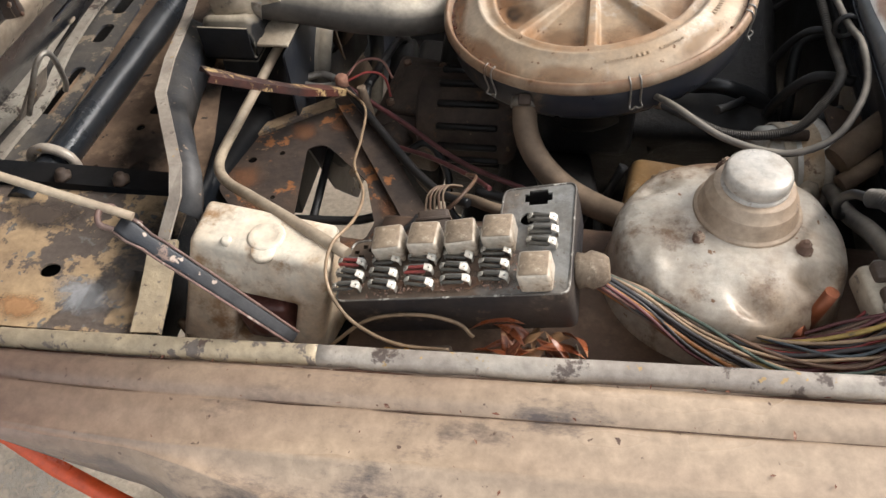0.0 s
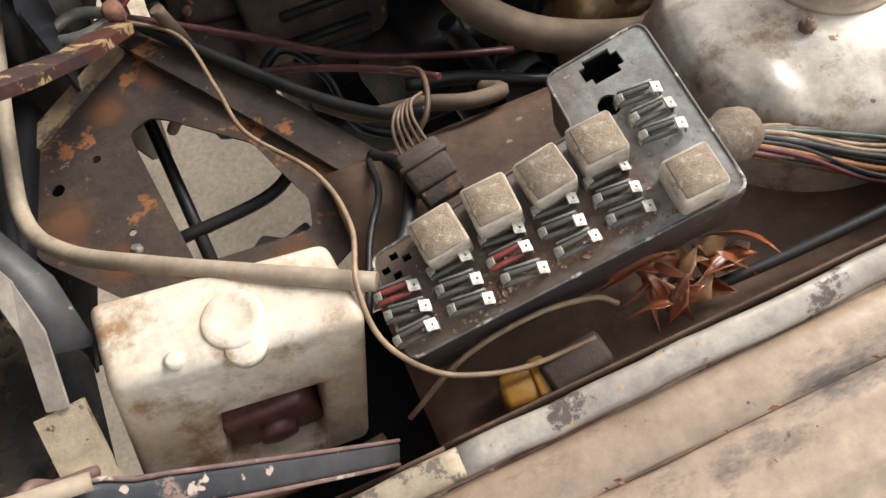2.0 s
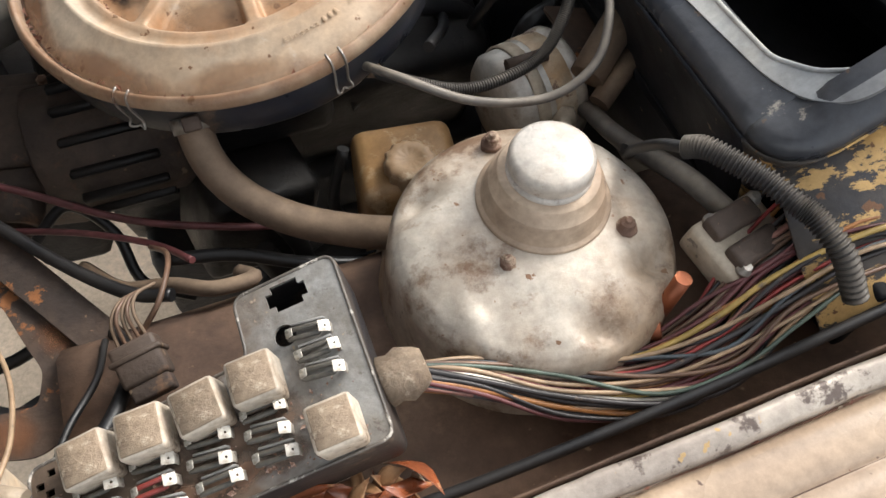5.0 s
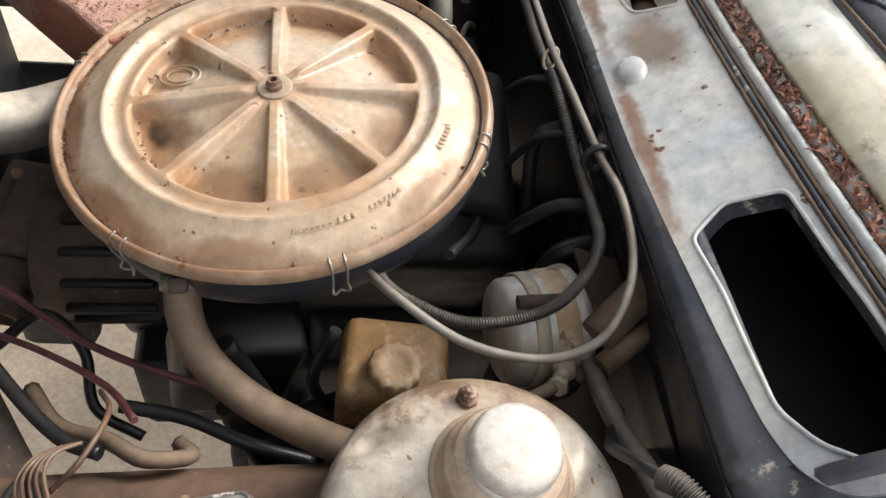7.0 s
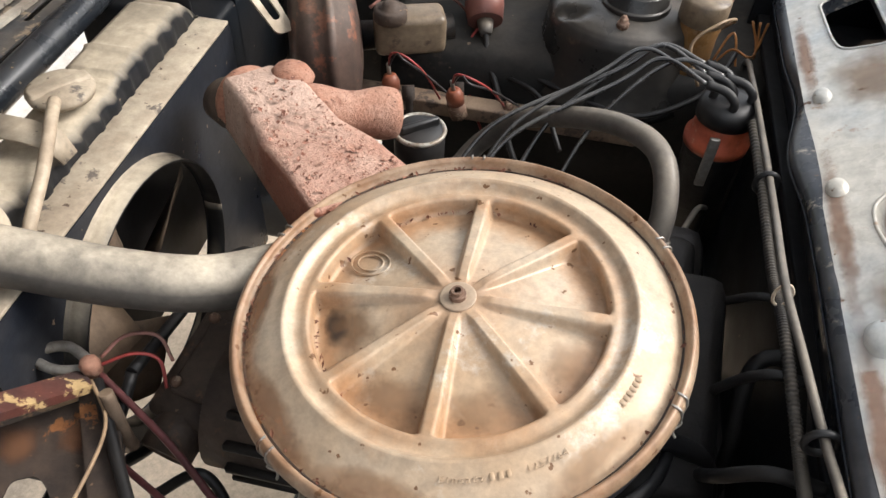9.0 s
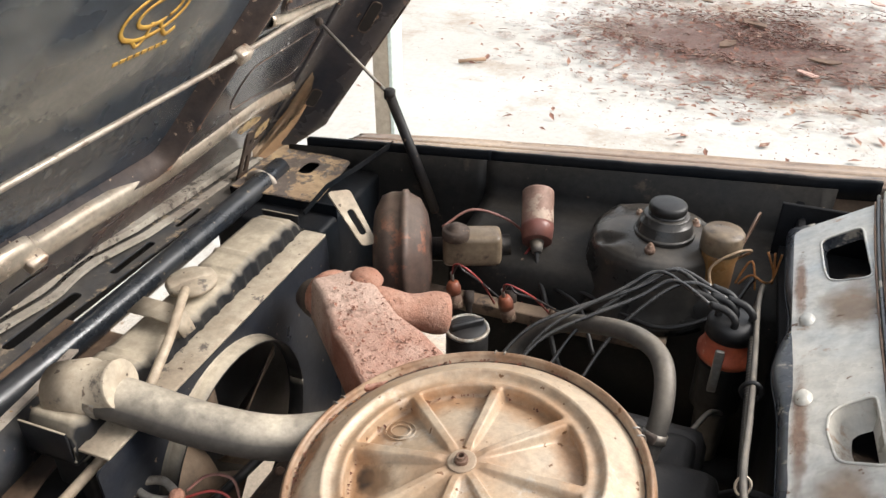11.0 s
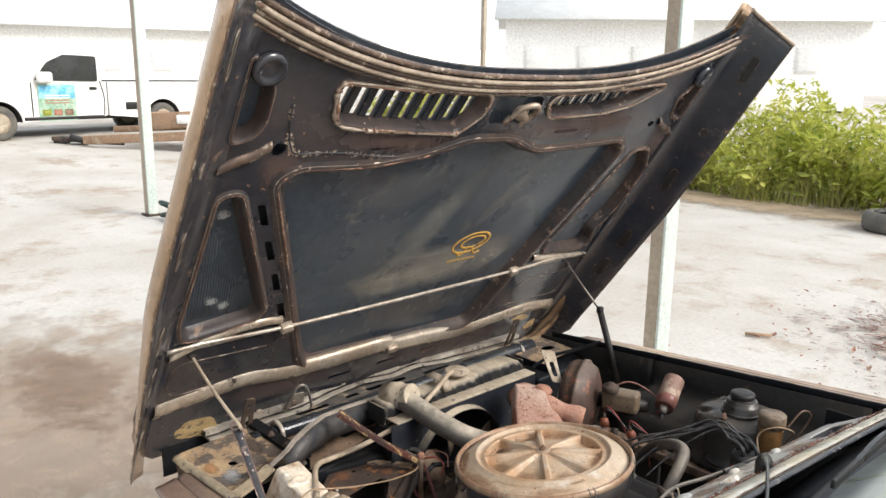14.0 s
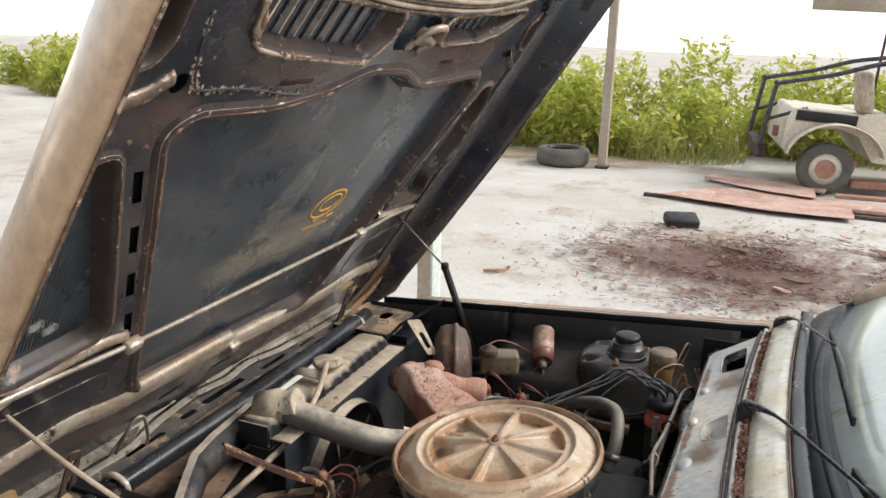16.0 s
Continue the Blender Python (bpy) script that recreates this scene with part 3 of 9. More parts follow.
build_fender(1, "front_wing", M["fender"], "dusty tan front wing with scratches", 0.041)


def build_flakes():
    """Crumbs of rust, bark and dry leaf lying on the near wing."""
    rnd = random.Random(31)
    line = ((0.6215, -0.008), (0.632, -0.0045), (0.651, -0.007), (0.672, -0.0105), (0.694, -0.0145), (0.722, -0.0275), (0.746, -0.0365))
    bm = bmesh.new()
    for k in range(80):
        x, a = rnd.uniform(-0.34, 0.42), rnd.choice((0.623, 0.6545, rnd.uniform(0.63, 0.745)))
        z = -0.01
        for (a0, z0), (a1, z1) in zip(line, line[1:]):
            if a0 <= a <= a1:
                z = z0 + (z1 - z0) * (a - a0) / (a1 - a0)
        l = 0.0008 + 0.0036 * rnd.random() ** 4
        m = T(x, YC - a - 0.041, lip_z(x) + z + 0.0012) @ Euler((rnd.uniform(-0.5, 0.5), rnd.uniform(-0.5, 0.5), rnd.uniform(0, 6.3))).to_matrix().to_4x4()
        bm.faces.new([bm.verts.new(m @ Vector(q)) for q in ((-l, -l * 0.2, 0), (l * 0.2, -l * 0.45, 0.0006), (l, l * 0.1, 0), (-l * 0.1, l * 0.4, 0.0006))])
    single("wing_crumbs", bm, M["litter"], "crumbs of rust and dry leaf on the wing", "debris", kind="stuff")


build_flakes()
build_fender(-1, "front_wing", M["fender"], "dusty tan front wing on the far side", 0.0)


M["bay_shelf"] = material("grimy_brown_shelf", (0.15, 0.090, 0.057), (0.075, 0.046, 0.032), (0.22, 0.135, 0.083), 0.75, 0, 7, 80, 0.8, 0.25, 0.60, 0.15, speck=(0.28, 0.19, 0.12), many=0.70)


def build_inner_wing(sign):
    """The apron under the wing: wall below the lip, the shelf by the strut tower and the drop to the engine."""
    def y(a):
        return YC - sign * a
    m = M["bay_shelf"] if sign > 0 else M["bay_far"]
    o = 0.038 if sign > 0 else 0.0
    bm = bmesh.new()
    rows = []
    for i in range(25):
        x = -0.14 + 0.58 * i / 24
        rows.append([(x, y(0.603 + o), lip_z(x) - 0.012), (x, y(0.60 + o), 0.80), (x, y(0.592 + o), 0.782 + 0.03 * x), (x, y(0.57 + o), 0.776 + 0.03 * x), (x, y(0.46), 0.772 + 0.03 * x),
                     (x, y(0.418), 0.766), (x, y(0.402), 0.752), (x, y(0.396), 0.70), (x, y(0.392), 0.45)])
    sheet(bm, rows, 0.002)
    part("inner_wing", bm, m, body, "dirty brown inner wing shelf" if sign > 0 else "inner wing, dark with the far side's painted shade")
    bm = bmesh.new()
    rows = []
    for i in range(21):
        x = -0.56 + 0.42 * i / 20
        rows.append([(x, y(0.604 + o), lip_z(x) - 0.012), (x, y(0.60 + o), 0.78), (x, y(0.585 + o), 0.66), (x, y(0.57), 0.45)])
    sheet(bm, rows, 0.002)
    part("wing_apron", bm, m, body)


build_inner_wing(1)
build_inner_wing(-1)


M["nut_rust"] = material("rusty_nut", (0.21, 0.125, 0.085), (0.12, 0.07, 0.05), (0.34, 0.25, 0.18), 0.7, 0.2, 40, 160, 0.9, 0.4, 0.56, 0.06)


def build_tower(x, y, mat, label, zb, side):
    """Strut tower: dome with pressed dents, collar, cap and three studs; the strut leans a little inwards."""
    prof = [(0.128, -0.05), (0.113, -0.02), (0.1085, 0.0), (0.1055, 0.018), (0.1042, 0.034), (0.1026, 0.0455), (0.0990, 0.0548), (0.093, 0.0612), (0.083, 0.0660), (0.070, 0.0700), (0.056, 0.0735), (0.040, 0.0760)]
    prof = [(p[0] + (q[0] - p[0]) * k / 3, p[1] + (q[1] - p[1]) * k / 3) for p, q in zip(prof, prof[1:]) for k in range(3)] + prof[-1:]
    ox, oy = 0.012, 0.017 * side
    bm = bmesh.new()
    lathe(bm, prof, 120)
    for v in bm.verts:
        a = math.atan2(v.co.y, v.co.x) * side
        r = math.hypot(v.co.x, v.co.y)
        if 0.055 < r < 0.106:
            for c, deep in ((-1.45, 0.010), (-0.62, 0.013), (2.5, 0.012), (-2.5, -0.005), (0.5, -0.004)):
                d = (a - c + math.pi) % (2 * math.pi) - math.pi
                v.co.z -= deep * math.exp(-((d - (r - 0.085) * 9) / 0.15) ** 2) * math.exp(-((r - 0.085) / 0.013) ** 2)
        v.co.z += 0.0012 * noise.noise(v.co * 22)
    t = part("strut_tower", bm, mat, body, label)
    t.matrix_basis = T(x, y, zb, 0, 0, 0)
    near = mat is M["dome"]
    bm = bmesh.new()
    lathe(bm, [(0.0470, 0.068), (0.0470, 0.0775), (0.0462, 0.0785), (0.0440, 0.0788), (0.0432, 0.0798), (0.0400, 0.0945), (0.0393, 0.0955), (0.0384, 0.0958), (0.0350, 0.1055), (0.0342, 0.1064), (0.028, 0.1070)], 48, T(ox, oy, 0))
    part("collar", bm, M["dome_tan"] if near else mat, t, "tan dusty mounting collar")
    bm = bmesh.new()
    lathe(bm, [(0.0285, 0.098), (0.0290, 0.1045), (0.0290, 0.1085), (0.0282, 0.1095), (0.0270, 0.1100), (0.0270, 0.1118), (0.0282, 0.1125), (0.0290, 0.1140), (0.0288, 0.1200), (0.0275, 0.1235), (0.0245, 0.1252), (0.010, 0.1258), (0.003, 0.1259)], 40, T(ox, oy, 0))
    part("dust_cap", bm, M["dome_cap"] if near else M["rubber"], t, "domed dust cap")
    for a in (-2.4, -0.75, 1.8):
        a *= side
        bm = bmesh.new()
        lathe(bm, [(0.0082, -0.006), (0.0082, 0.0015), (0.0075, 0.0020), (0.0055, 0.0022), (0.0055, 0.0075), (0.0050, 0.0080), (0.0032, 0.0080), (0.0030, 0.0110), (0.002, 0.0113)], 8, T(ox + 0.060 * math.cos(a), oy + 0.060 * math.sin(a), 0.0720))
        part("stud_nut", bm, M["nut_rust"], t)
    return t


M["dome_cap"] = material("pale_worn_cap", (0.50, 0.46, 0.41), (0.36, 0.30, 0.24), (0.22, 0.15, 0.10), 0.4, 0.15, 14, 100, 0.8, 0.1, 0.62, 0.1)
build_tower(0.203, 0.505, M["dome"], "dusty grey domed strut tower", 0.782, 1)
build_tower(0.182, 1.464, M["dome_dark"], "dusty domed strut tower, dark with the far side's painted shade", 0.765, -1)


M["cowl_slate"] = material("worn_navy_paint", (0.026, 0.030, 0.038), (0.062, 0.062, 0.066), (0.30, 0.265, 0.22), 0.32, 0.05, 9, 80, 0.9, 0.1, 0.63, 0.06, 0.35, speck=(0.10, 0.07, 0.05), many=0.68)
M["cowl_peel"] = material("peeling_ochre_black", (0.025, 0.028, 0.036), (0.07, 0.06, 0.052), (0.52, 0.33, 0.13), 0.5, 0, 11, 80, 0.8, 0.3, 0.545, 0.03, 0.3, stretch=(0.6, 1, 1.8), speck=(0.16, 0.08, 0.04), many=0.66)


def build_bulkhead():
    bm = bmesh.new()
    box(bm, (0.012, 1.22, 0.48), T(0.392, YC, 0.62), 0.003)
    part("bulkhead", bm, M["bay_dark"], body, "dark painted bulkhead")
    # cowl panel with three openings, falling a little across the car
    cf = frame_of((0.350, 0.677, 0.912), (0.857, 0, 0.515), (0, 1, -0.09))
    outer = rounded([(0.017, -0.165), (0.026, -0.195), (0.045, -0.214), (0.135, -0.220), (0.135, 0.82), (0.0, 0.80), (0.0, 0.10), (0.005, 0.0), (0.011, -0.09)], 0.02)
    hole1 = rounded([(0.018, -0.013), (0.048, 0.009), (0.09, 0.003), (0.095, -0.06), (0.100, -0.103), (0.106, -0.19), (0.095, -0.207), (0.063, -0.199), (0.041, -0.181), (0.027, -0.155), (0.025, -0.112), (0.024, -0.064)], 0.008)
    hole2 = rounded([(0.036, 0.312), (0.038, 0.337), (0.049, 0.350), (0.083, 0.358), (0.087, 0.252), (0.044, 0.266)], 0.010)
    hole3 = rounded([(0.040, 0.645), (0.036, 0.745), (0.092, 0.755), (0.096, 0.600), (0.046, 0.615)], 0.016)
    bm = bmesh.new()
    plate(bm, outer, [hole1, hole2, hole3], 0.003, cf)
    cp = part("cowl_panel", bm, M["cowl"], body, "blue-grey cowl panel with large openings")
    for hole in (hole1, hole2, hole3):
        bm = bmesh.new()
        q = [cf @ Vector((a, b, 0.003)) for a, b in hole]
        tube(bm, q + q[:1], 0.0018, 6, 1, True, True)
        part("rolled_rim", bm, M["cowl"], cp)
        deep = 0.026 if hole is hole2 else 0.014
        bm = bmesh.new()
        rows = []
        for f, z in ((0.0, 0.003), (0.1, -0.004), (0.45, -deep * 0.6), (1.0, -deep)):
            q = inset(hole, f * (0.013 if hole is hole2 else 0.002))
            rows.append([cf @ Vector((a, b, z)) for a, b in q + q[:1]])
        sheet(bm, rows)
        part("pocket_wall", bm, M["cowl"] if hole is hole2 else M["cowl_slate"], cp, "turned-down edge of the opening")
    for x, y, r in ((0.0235, 0.187, 0.0135), (0.014, 0.372, 0.0095), (0.018, 0.53, 0.0095)):
        bm = bmesh.new()
        lathe(bm, [(r * 1.12, 0.0), (r, 0.0012), (r * 0.93, 0.004), (r * 0.80, 0.0062), (r * 0.6, 0.0076), (0.002, 0.0082)], 24, cf @ T(x, y, 0.002) @ Matrix.Diagonal((1, 1.35, 1, 1)))
        part("pressed_bump", bm, M["cowl"], cp)
    for dx, w, hgt, mt in ((0.0965, 0.006, 0.003, "cowl_slate"), (0.1075, 0.010, 0.005, "cowl"), (0.158, 0.062, 0.004, "cowl_pale"), (0.204, 0.022, 0.003, "cowl_slate")):
        bm = bmesh.new()
        rows = []
        for i in range(41):
            b = -0.24 + 1.08 * i / 40
            bow = 0.022 * ((b - 0.30) / 0.54) ** 2
            z0 = 0.004 if dx < 0.15 else 0.010
            rows.append([cf @ Vector((dx + bow + u * w, b, z0 + hgt * c)) for u, c in ((-0.5, -1), (-0.45, 0.2), (-0.2, 0.9), (0.2, 1.0), (0.45, 0.3), (0.5, -1))])
        sheet(bm, rows, 0.0015)
        part("cowl_ridge" if w < 0.045 else "scuttle_strip", bm, M[mt], body, "pale dusty scuttle strip" if w > 0.045 else "")
    for bb, ln_, col in ((0.10, 0.16, (0.30, 0.13, 0.06)), (0.32, 0.14, (0.27, 0.12, 0.06)), (0.62, 0.12, (0.30, 0.14, 0.07))):
        o = film("rust_streak", 0, 0, 0, 0.012, ln_, col, 0.55, cp, "rust along the front edge", 34.0)
        o.matrix_basis = cf @ T(0.010, bb, 0.0036)
    for aa, bb, rx, ry in ((0.05, 0.22, 0.04, 0.07), (0.07, 0.55, 0.05, 0.08)):
        o = film("brown_grime", 0, 0, 0, rx, ry, (0.30, 0.20, 0.13), 0.6, cp, "brown grime on the cowl", 14.0)
        o.matrix_basis = cf @ T(aa, bb, 0.0036)
    # dark seams between the ridges
    for dx in (0.0925, 0.1010, 0.1140, 0.192):
        bm = bmesh.new()
        pts = []
        for i in range(61):
            b = -0.22 + 1.04 * i / 60
            pts.append(cf @ Vector((dx + 0.022 * ((b - 0.30) / 0.54) ** 2, b, 0.0052 if dx < 0.15 else 0.012)))
        tube(bm, pts, lambda t, dx=dx: 0.0016 + 0.0010 * noise.noise(Vector((t * 30, dx * 90, 0))), 6, 1)
        part("ridge_seam", bm, M["crease"], body, "dark line between the ridges")
    # dry leaves and dirt in the gutter
    bm = bmesh.new()
    rnd = random.Random(5)
    for k in range(1100):
        b = -0.2 + 1.0 * rnd.random()
        bow = 0.022 * ((b - 0.30) / 0.54) ** 2
        c = cf @ Vector((0.1195 + bow + rnd.uniform(-0.0065, 0.0065), b, 0.004 + rnd.uniform(0, 0.006)))
        m = Matrix.Translation(c) @ Euler((rnd.uniform(-1, 1), rnd.uniform(-1, 1), rnd.uniform(0, 6))).to_matrix().to_4x4()
        w, l = rnd.uniform(0.0008, 0.0022), rnd.uniform(0.003, 0.010)
        bm.faces.new([bm.verts.new(m @ Vector(p)) for p in ((-l, 0, 0), (0, -w, 0.002), (l, 0, 0), (0, w, 0.002))])
    single("gutter_litter", bm, M["litter"], "dry leaf litter and dirt in the cowl gutter", "leaf litter", kind="stuff")
    # rolled front edge of the cowl, pale above and dark down its face
    fold = [(0.024, 0.0150), (0.016, 0.0104), (0.006, 0.0050), (-0.002, 0.0022), (-0.0065, -0.002), (-0.0085, -0.008), (-0.0080, -0.0140)]
    face = [(-0.0080, -0.0141), (-0.004, -0.022), (0.003, -0.035), (0.010, -0.055), (0.018, -0.075), (0.026, -0.11), (0.030, -0.16), (0.032, -0.22)]
    for nm, prof, mt, lab in (("cowl_flange", fold, "cowl_slate", "rolled slate front edge of the cowl"), ("cowl_face", face, "cowl_dark", "navy-black front face of the cowl")):
        bm = bmesh.new()
        rows = []
        o = cf @ Vector((0, -0.188, 0))
        near = []
        for u in (0.11, 0.07, 0.035, 0.0):
            near.append([(o.x + 0.03 + u, o.y - 0.03 + dx, o.z + dz + 0.6 * (0.03 + u) - 0.004) for dx, dz in prof])
        for k in (5, 4, 3, 2, 1):
            a = math.pi / 2 * k / 6
            near.append([(o.x + 0.03 - (0.03 - dx) * math.cos(a), o.y - (0.03 - dx) * math.sin(a), o.z + dz + 0.6 * 0.03 * (1 - math.cos(a)) - 0.004 * math.sin(a)) for dx, dz in prof])
        for i in range(57):
            b = -0.188 + 1.003 * i / 56
            d = 0.008 * math.exp(-((b - 0.56) / 0.05) ** 2) - 0.010 * math.exp(-((b - 0.44) / 0.06) ** 2)
            o = cf @ Vector((0, b, 0))
            rows.append([(o.x + dx + d * (0.0 if dx > 0.003 else 0.4 if dx > -0.005 else 1.0), o.y, o.z + dz + 0.0012 * noise.noise(Vector((b * 14, dz * 40, 0)))) for dx, dz in prof])
        sheet(bm, rows, 0.0015)
        part(nm, bm, M[mt], body, lab)
        bm = bmesh.new()
        sheet(bm, near + rows[:1], 0.0015)
        part(nm.replace("cowl", "cowl_end"), bm, M["cowl_slate"] if mt == "cowl_slate" else M["cowl_peel"], body, "" if mt == "cowl_slate" else "peeling ochre and black end of the cowl")
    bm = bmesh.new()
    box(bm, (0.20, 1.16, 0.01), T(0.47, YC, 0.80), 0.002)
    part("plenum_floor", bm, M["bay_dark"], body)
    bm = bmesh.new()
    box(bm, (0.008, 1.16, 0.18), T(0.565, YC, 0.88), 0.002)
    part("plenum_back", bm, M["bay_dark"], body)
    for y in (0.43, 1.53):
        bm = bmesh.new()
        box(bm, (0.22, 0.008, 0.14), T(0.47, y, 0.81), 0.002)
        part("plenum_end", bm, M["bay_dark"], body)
    # corner bracket where the cowl meets the near wing, old yellow paint showing
    bm = bmesh.new()
    sheet(bm, [[(x, y, 0.905 + 0.05 * (x - 0.35) - (0.47 - y) * 0.6 * k) for y in (0.47, 0.45, 0.42, 0.39, 0.37)] for x, k in ((0.345, 1), (0.40, 0.9), (0.46, 0.8), (0.54, 0.8))], 0.002)
    part("corner_panel", bm, M["cowl_peel"], body, "peeling yellow and black corner panel")


build_bulkhead()
# added dark sheet stands in for the shade below the bottle
bm = bmesh.new()
sheet(bm, [[(x, y, 0.70 - 0.25 * (y - 0.34) + 0.004 * noise.noise(Vector((x * 12, y * 12, 0)))) for y in (0.338, 0.38, 0.42, 0.46, 0.50)] for x in (-0.34, -0.28, -0.22, -0.16, -0.10, -0.06)], 0.002)
part("splash_panel", bm, M["bay_dark"], body, "dark sheet added as shade below the washer bottle")


def build_windscreen():
    def s(u, v):
        a = (u - 0.5) * 2
        x = 0.585 + 0.62 * v + 0.10 * a * a
        return (x, YC + a * (0.70 - 0.08 * v), 0.985 + 0.42 * v - 0.02 * a * a)
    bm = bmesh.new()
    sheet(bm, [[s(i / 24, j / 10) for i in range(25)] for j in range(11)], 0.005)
    g = part("windscreen", bm, M["windscreen"], body, "dusty windscreen glass, reflected sky and bushes painted in its colour")
    bm = bmesh.new()
    tube(bm, [s(0, 1), s(0, 0.5), s(0, 0.02), s(0.06, -0.02), s(0.3, -0.025), s(0.5, -0.025), s(0.7, -0.025), s(0.94, -0.02), s(1, 0.02), s(1, 0.5), s(1, 1)], 0.011, 8, 6)
    part("seal", bm, M["rubber"], g, "black rubber windscreen seal")
    bm = bmesh.new()
    sheet(bm, [[(p[0] + 0.012, p[1], p[2] + 0.002), (p[0] - 0.03, p[1], p[2] - 0.006), (p[0] - 0.075, p[1], p[2] - 0.035), (p[0] - 0.08, p[1], p[2] - 0.12)] for p in [s(i / 24, 0.0) for i in range(25)]], 0.002)
    part("scuttle_base", bm, M["cowl_dark"], body, "dark panel at the foot of the windscreen")
    bm = bmesh.new()
    tube(bm, [s(0, 0.0), s(0, 0.5), s(0, 1.0)], 0.028, 8)
    part("windscreen_pillar", bm, M["fender"], body)
    bm = bmesh.new()
    tube(bm, [s(1, 0.0), s(1, 0.5), s(1, 1.0)], 0.028, 8)
    part("windscreen_pillar", bm, M["fender"], body)
    bm = bmesh.new()
    box(bm, (0.5, 1.3, 0.25), T(0.95, YC, 0.86), 0.06)
    part("dashboard", bm, M["bay_dark"], body)
    bm = bmesh.new()
    box(bm, (0.9, 1.3, 0.04), T(1.7, YC, 1.44), 0.015)
    part("roof", bm, M["fender"], body)


# pale and yellow-green tones paint the reflected sky and bushes into the glass
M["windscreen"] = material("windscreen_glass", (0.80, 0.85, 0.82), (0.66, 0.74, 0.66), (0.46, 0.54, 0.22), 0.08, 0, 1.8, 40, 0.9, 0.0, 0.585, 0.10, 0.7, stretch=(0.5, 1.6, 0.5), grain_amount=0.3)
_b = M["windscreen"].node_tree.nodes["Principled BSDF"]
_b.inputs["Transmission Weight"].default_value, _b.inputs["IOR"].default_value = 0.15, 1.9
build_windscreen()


# ---- hood ----
S_ = Vector((0.558, 0, 0.830))
HOOD = frame_of((-0.607, YC, 0.872), (0, 1, 0), S_)   # x across, y up the slope, z away from the outer skin


def rear_v(u):
    return 0.915 + 0.165 * (abs(u) / 0.72) ** 2.6


def build_hood():
    h = thing("car_hood", HOOD, "open front-hinged bonnet, black underside with rusty pressed frame", "car hood")
    us = [-0.69 + 1.38 * i / 24 for i in range(25)]
    outer = [(u, rear_v(u)) for u in us] + [(0.685, 0.0), (0.662, -0.13), (0.645, -0.15), (-0.645, -0.15), (-0.662, -0.13), (-0.685, 0.0)]
    main = rounded([(-0.556, 0.69), (-0.439, 0.401), (-0.322, 0.108), (-0.288, 0.060), (0.272, 0.044), (0.298, 0.100), (0.395, 0.401), (0.488, 0.69), (0.455, 0.72), (0.25, 0.712), (0.12, 0.709), (0.02, 0.75), (-0.12, 0.755), (-0.22, 0.722), (-0.36, 0.705), (-0.52, 0.712)], 0.035)
    side = rounded([(-0.665, 0.665), (-0.625, 0.672), (-0.595, 0.60), (-0.485, 0.33), (-0.50, 0.305), (-0.655, 0.28), (-0.67, 0.33)], 0.03)
    farside = rounded([(0.62, 0.688), (0.56, 0.684), (0.53, 0.62), (0.495, 0.526), (0.425, 0.36), (0.428, 0.318), (0.63, 0.305), (0.64, 0.34), (0.618, 0.375), (0.65, 0.42), (0.672, 0.50), (0.672, 0.62)], 0.025)
    low = rounded([(-0.665, 0.205), (-0.425, 0.195), (-0.405, 0.15), (-0.41, 0.098), (-0.655, 0.090)], 0.04)
    corner = rounded([(-0.674, 0.785), (-0.638, 0.796), (-0.622, 0.822), (-0.624, 0.885), (-0.635, 0.918), (-0.657, 0.938), (-0.675, 0.948)], 0.015)
    far_corner = rounded([(0.627, 0.800), (0.672, 0.790), (0.675, 0.925), (0.655, 0.918), (0.602, 0.858)], 0.015)
    grl = rounded([(-0.50, 0.90), (-0.48, 0.82), (-0.40, 0.805), (-0.17, 0.785), (-0.12, 0.83), (-0.12, 0.872), (-0.30, 0.882)], 0.02)
    grr = rounded([(0.50, 0.90), (0.40, 0.845), (0.30, 0.825), (0.10, 0.815), (0.08, 0.85), (0.10, 0.870), (0.30, 0.882)], 0.02)
    mid = rounded([(-0.09, 0.80), (0.06, 0.80), (0.055, 0.868), (-0.095, 0.868)], 0.02)
    deep = [(main, 0.016), (side, 0.010), (farside, 0.010), (corner, 0.006), (far_corner, 0.006), (grl, 0.008), (grr, 0.008)]
    holes = [inset(p, -w * 0.8) for p, w in deep] + [mid, circle(-0.578, 0.765, 0.014), circle(0.555, 0.775, 0.014, ry=0.009)]
    for k in range(4):
        v = 0.61 - 0.10 * k
        holes.append([(-0.304 - 0.4255 * v + q[0] - 0.42 * q[1], v + q[1]) for q in [(-0.008, -0.028), (0.008, -0.028), (0.008, 0.028), (-0.008, 0.028)]])
    for u in (-0.33, 0.2):
        holes.append(slot(u, 0.752 if u < 0 else 0.768, 0.085, 0.010))
    for u in (-0.16, 0.0, 0.16, 0.33):
        holes.append(slot(u, -0.025, 0.07, 0.012))
    bm = bmesh.new()
    plate(bm, outer, holes, 0.002, T(0, 0, -0.001))
    part("inner_frame", bm, M["hood_frame"], h, "pressed inner frame with worn brown edges")
    # outer skin with louvre openings
    cuts = []
    for k in range(9):
        u = -0.475 + 0.040 * k
        cuts.append([(u - 0.008, 0.80 + 0.0), (u + 0.010, 0.80), (u + 0.022, 0.885), (u + 0.004, 0.885)])
    for k in range(9):
        u = 0.11 + 0.040 * k
        cuts.append([(u - 0.008, 0.825), (u + 0.010, 0.825), (u + 0.022, 0.885), (u + 0.004, 0.885)])
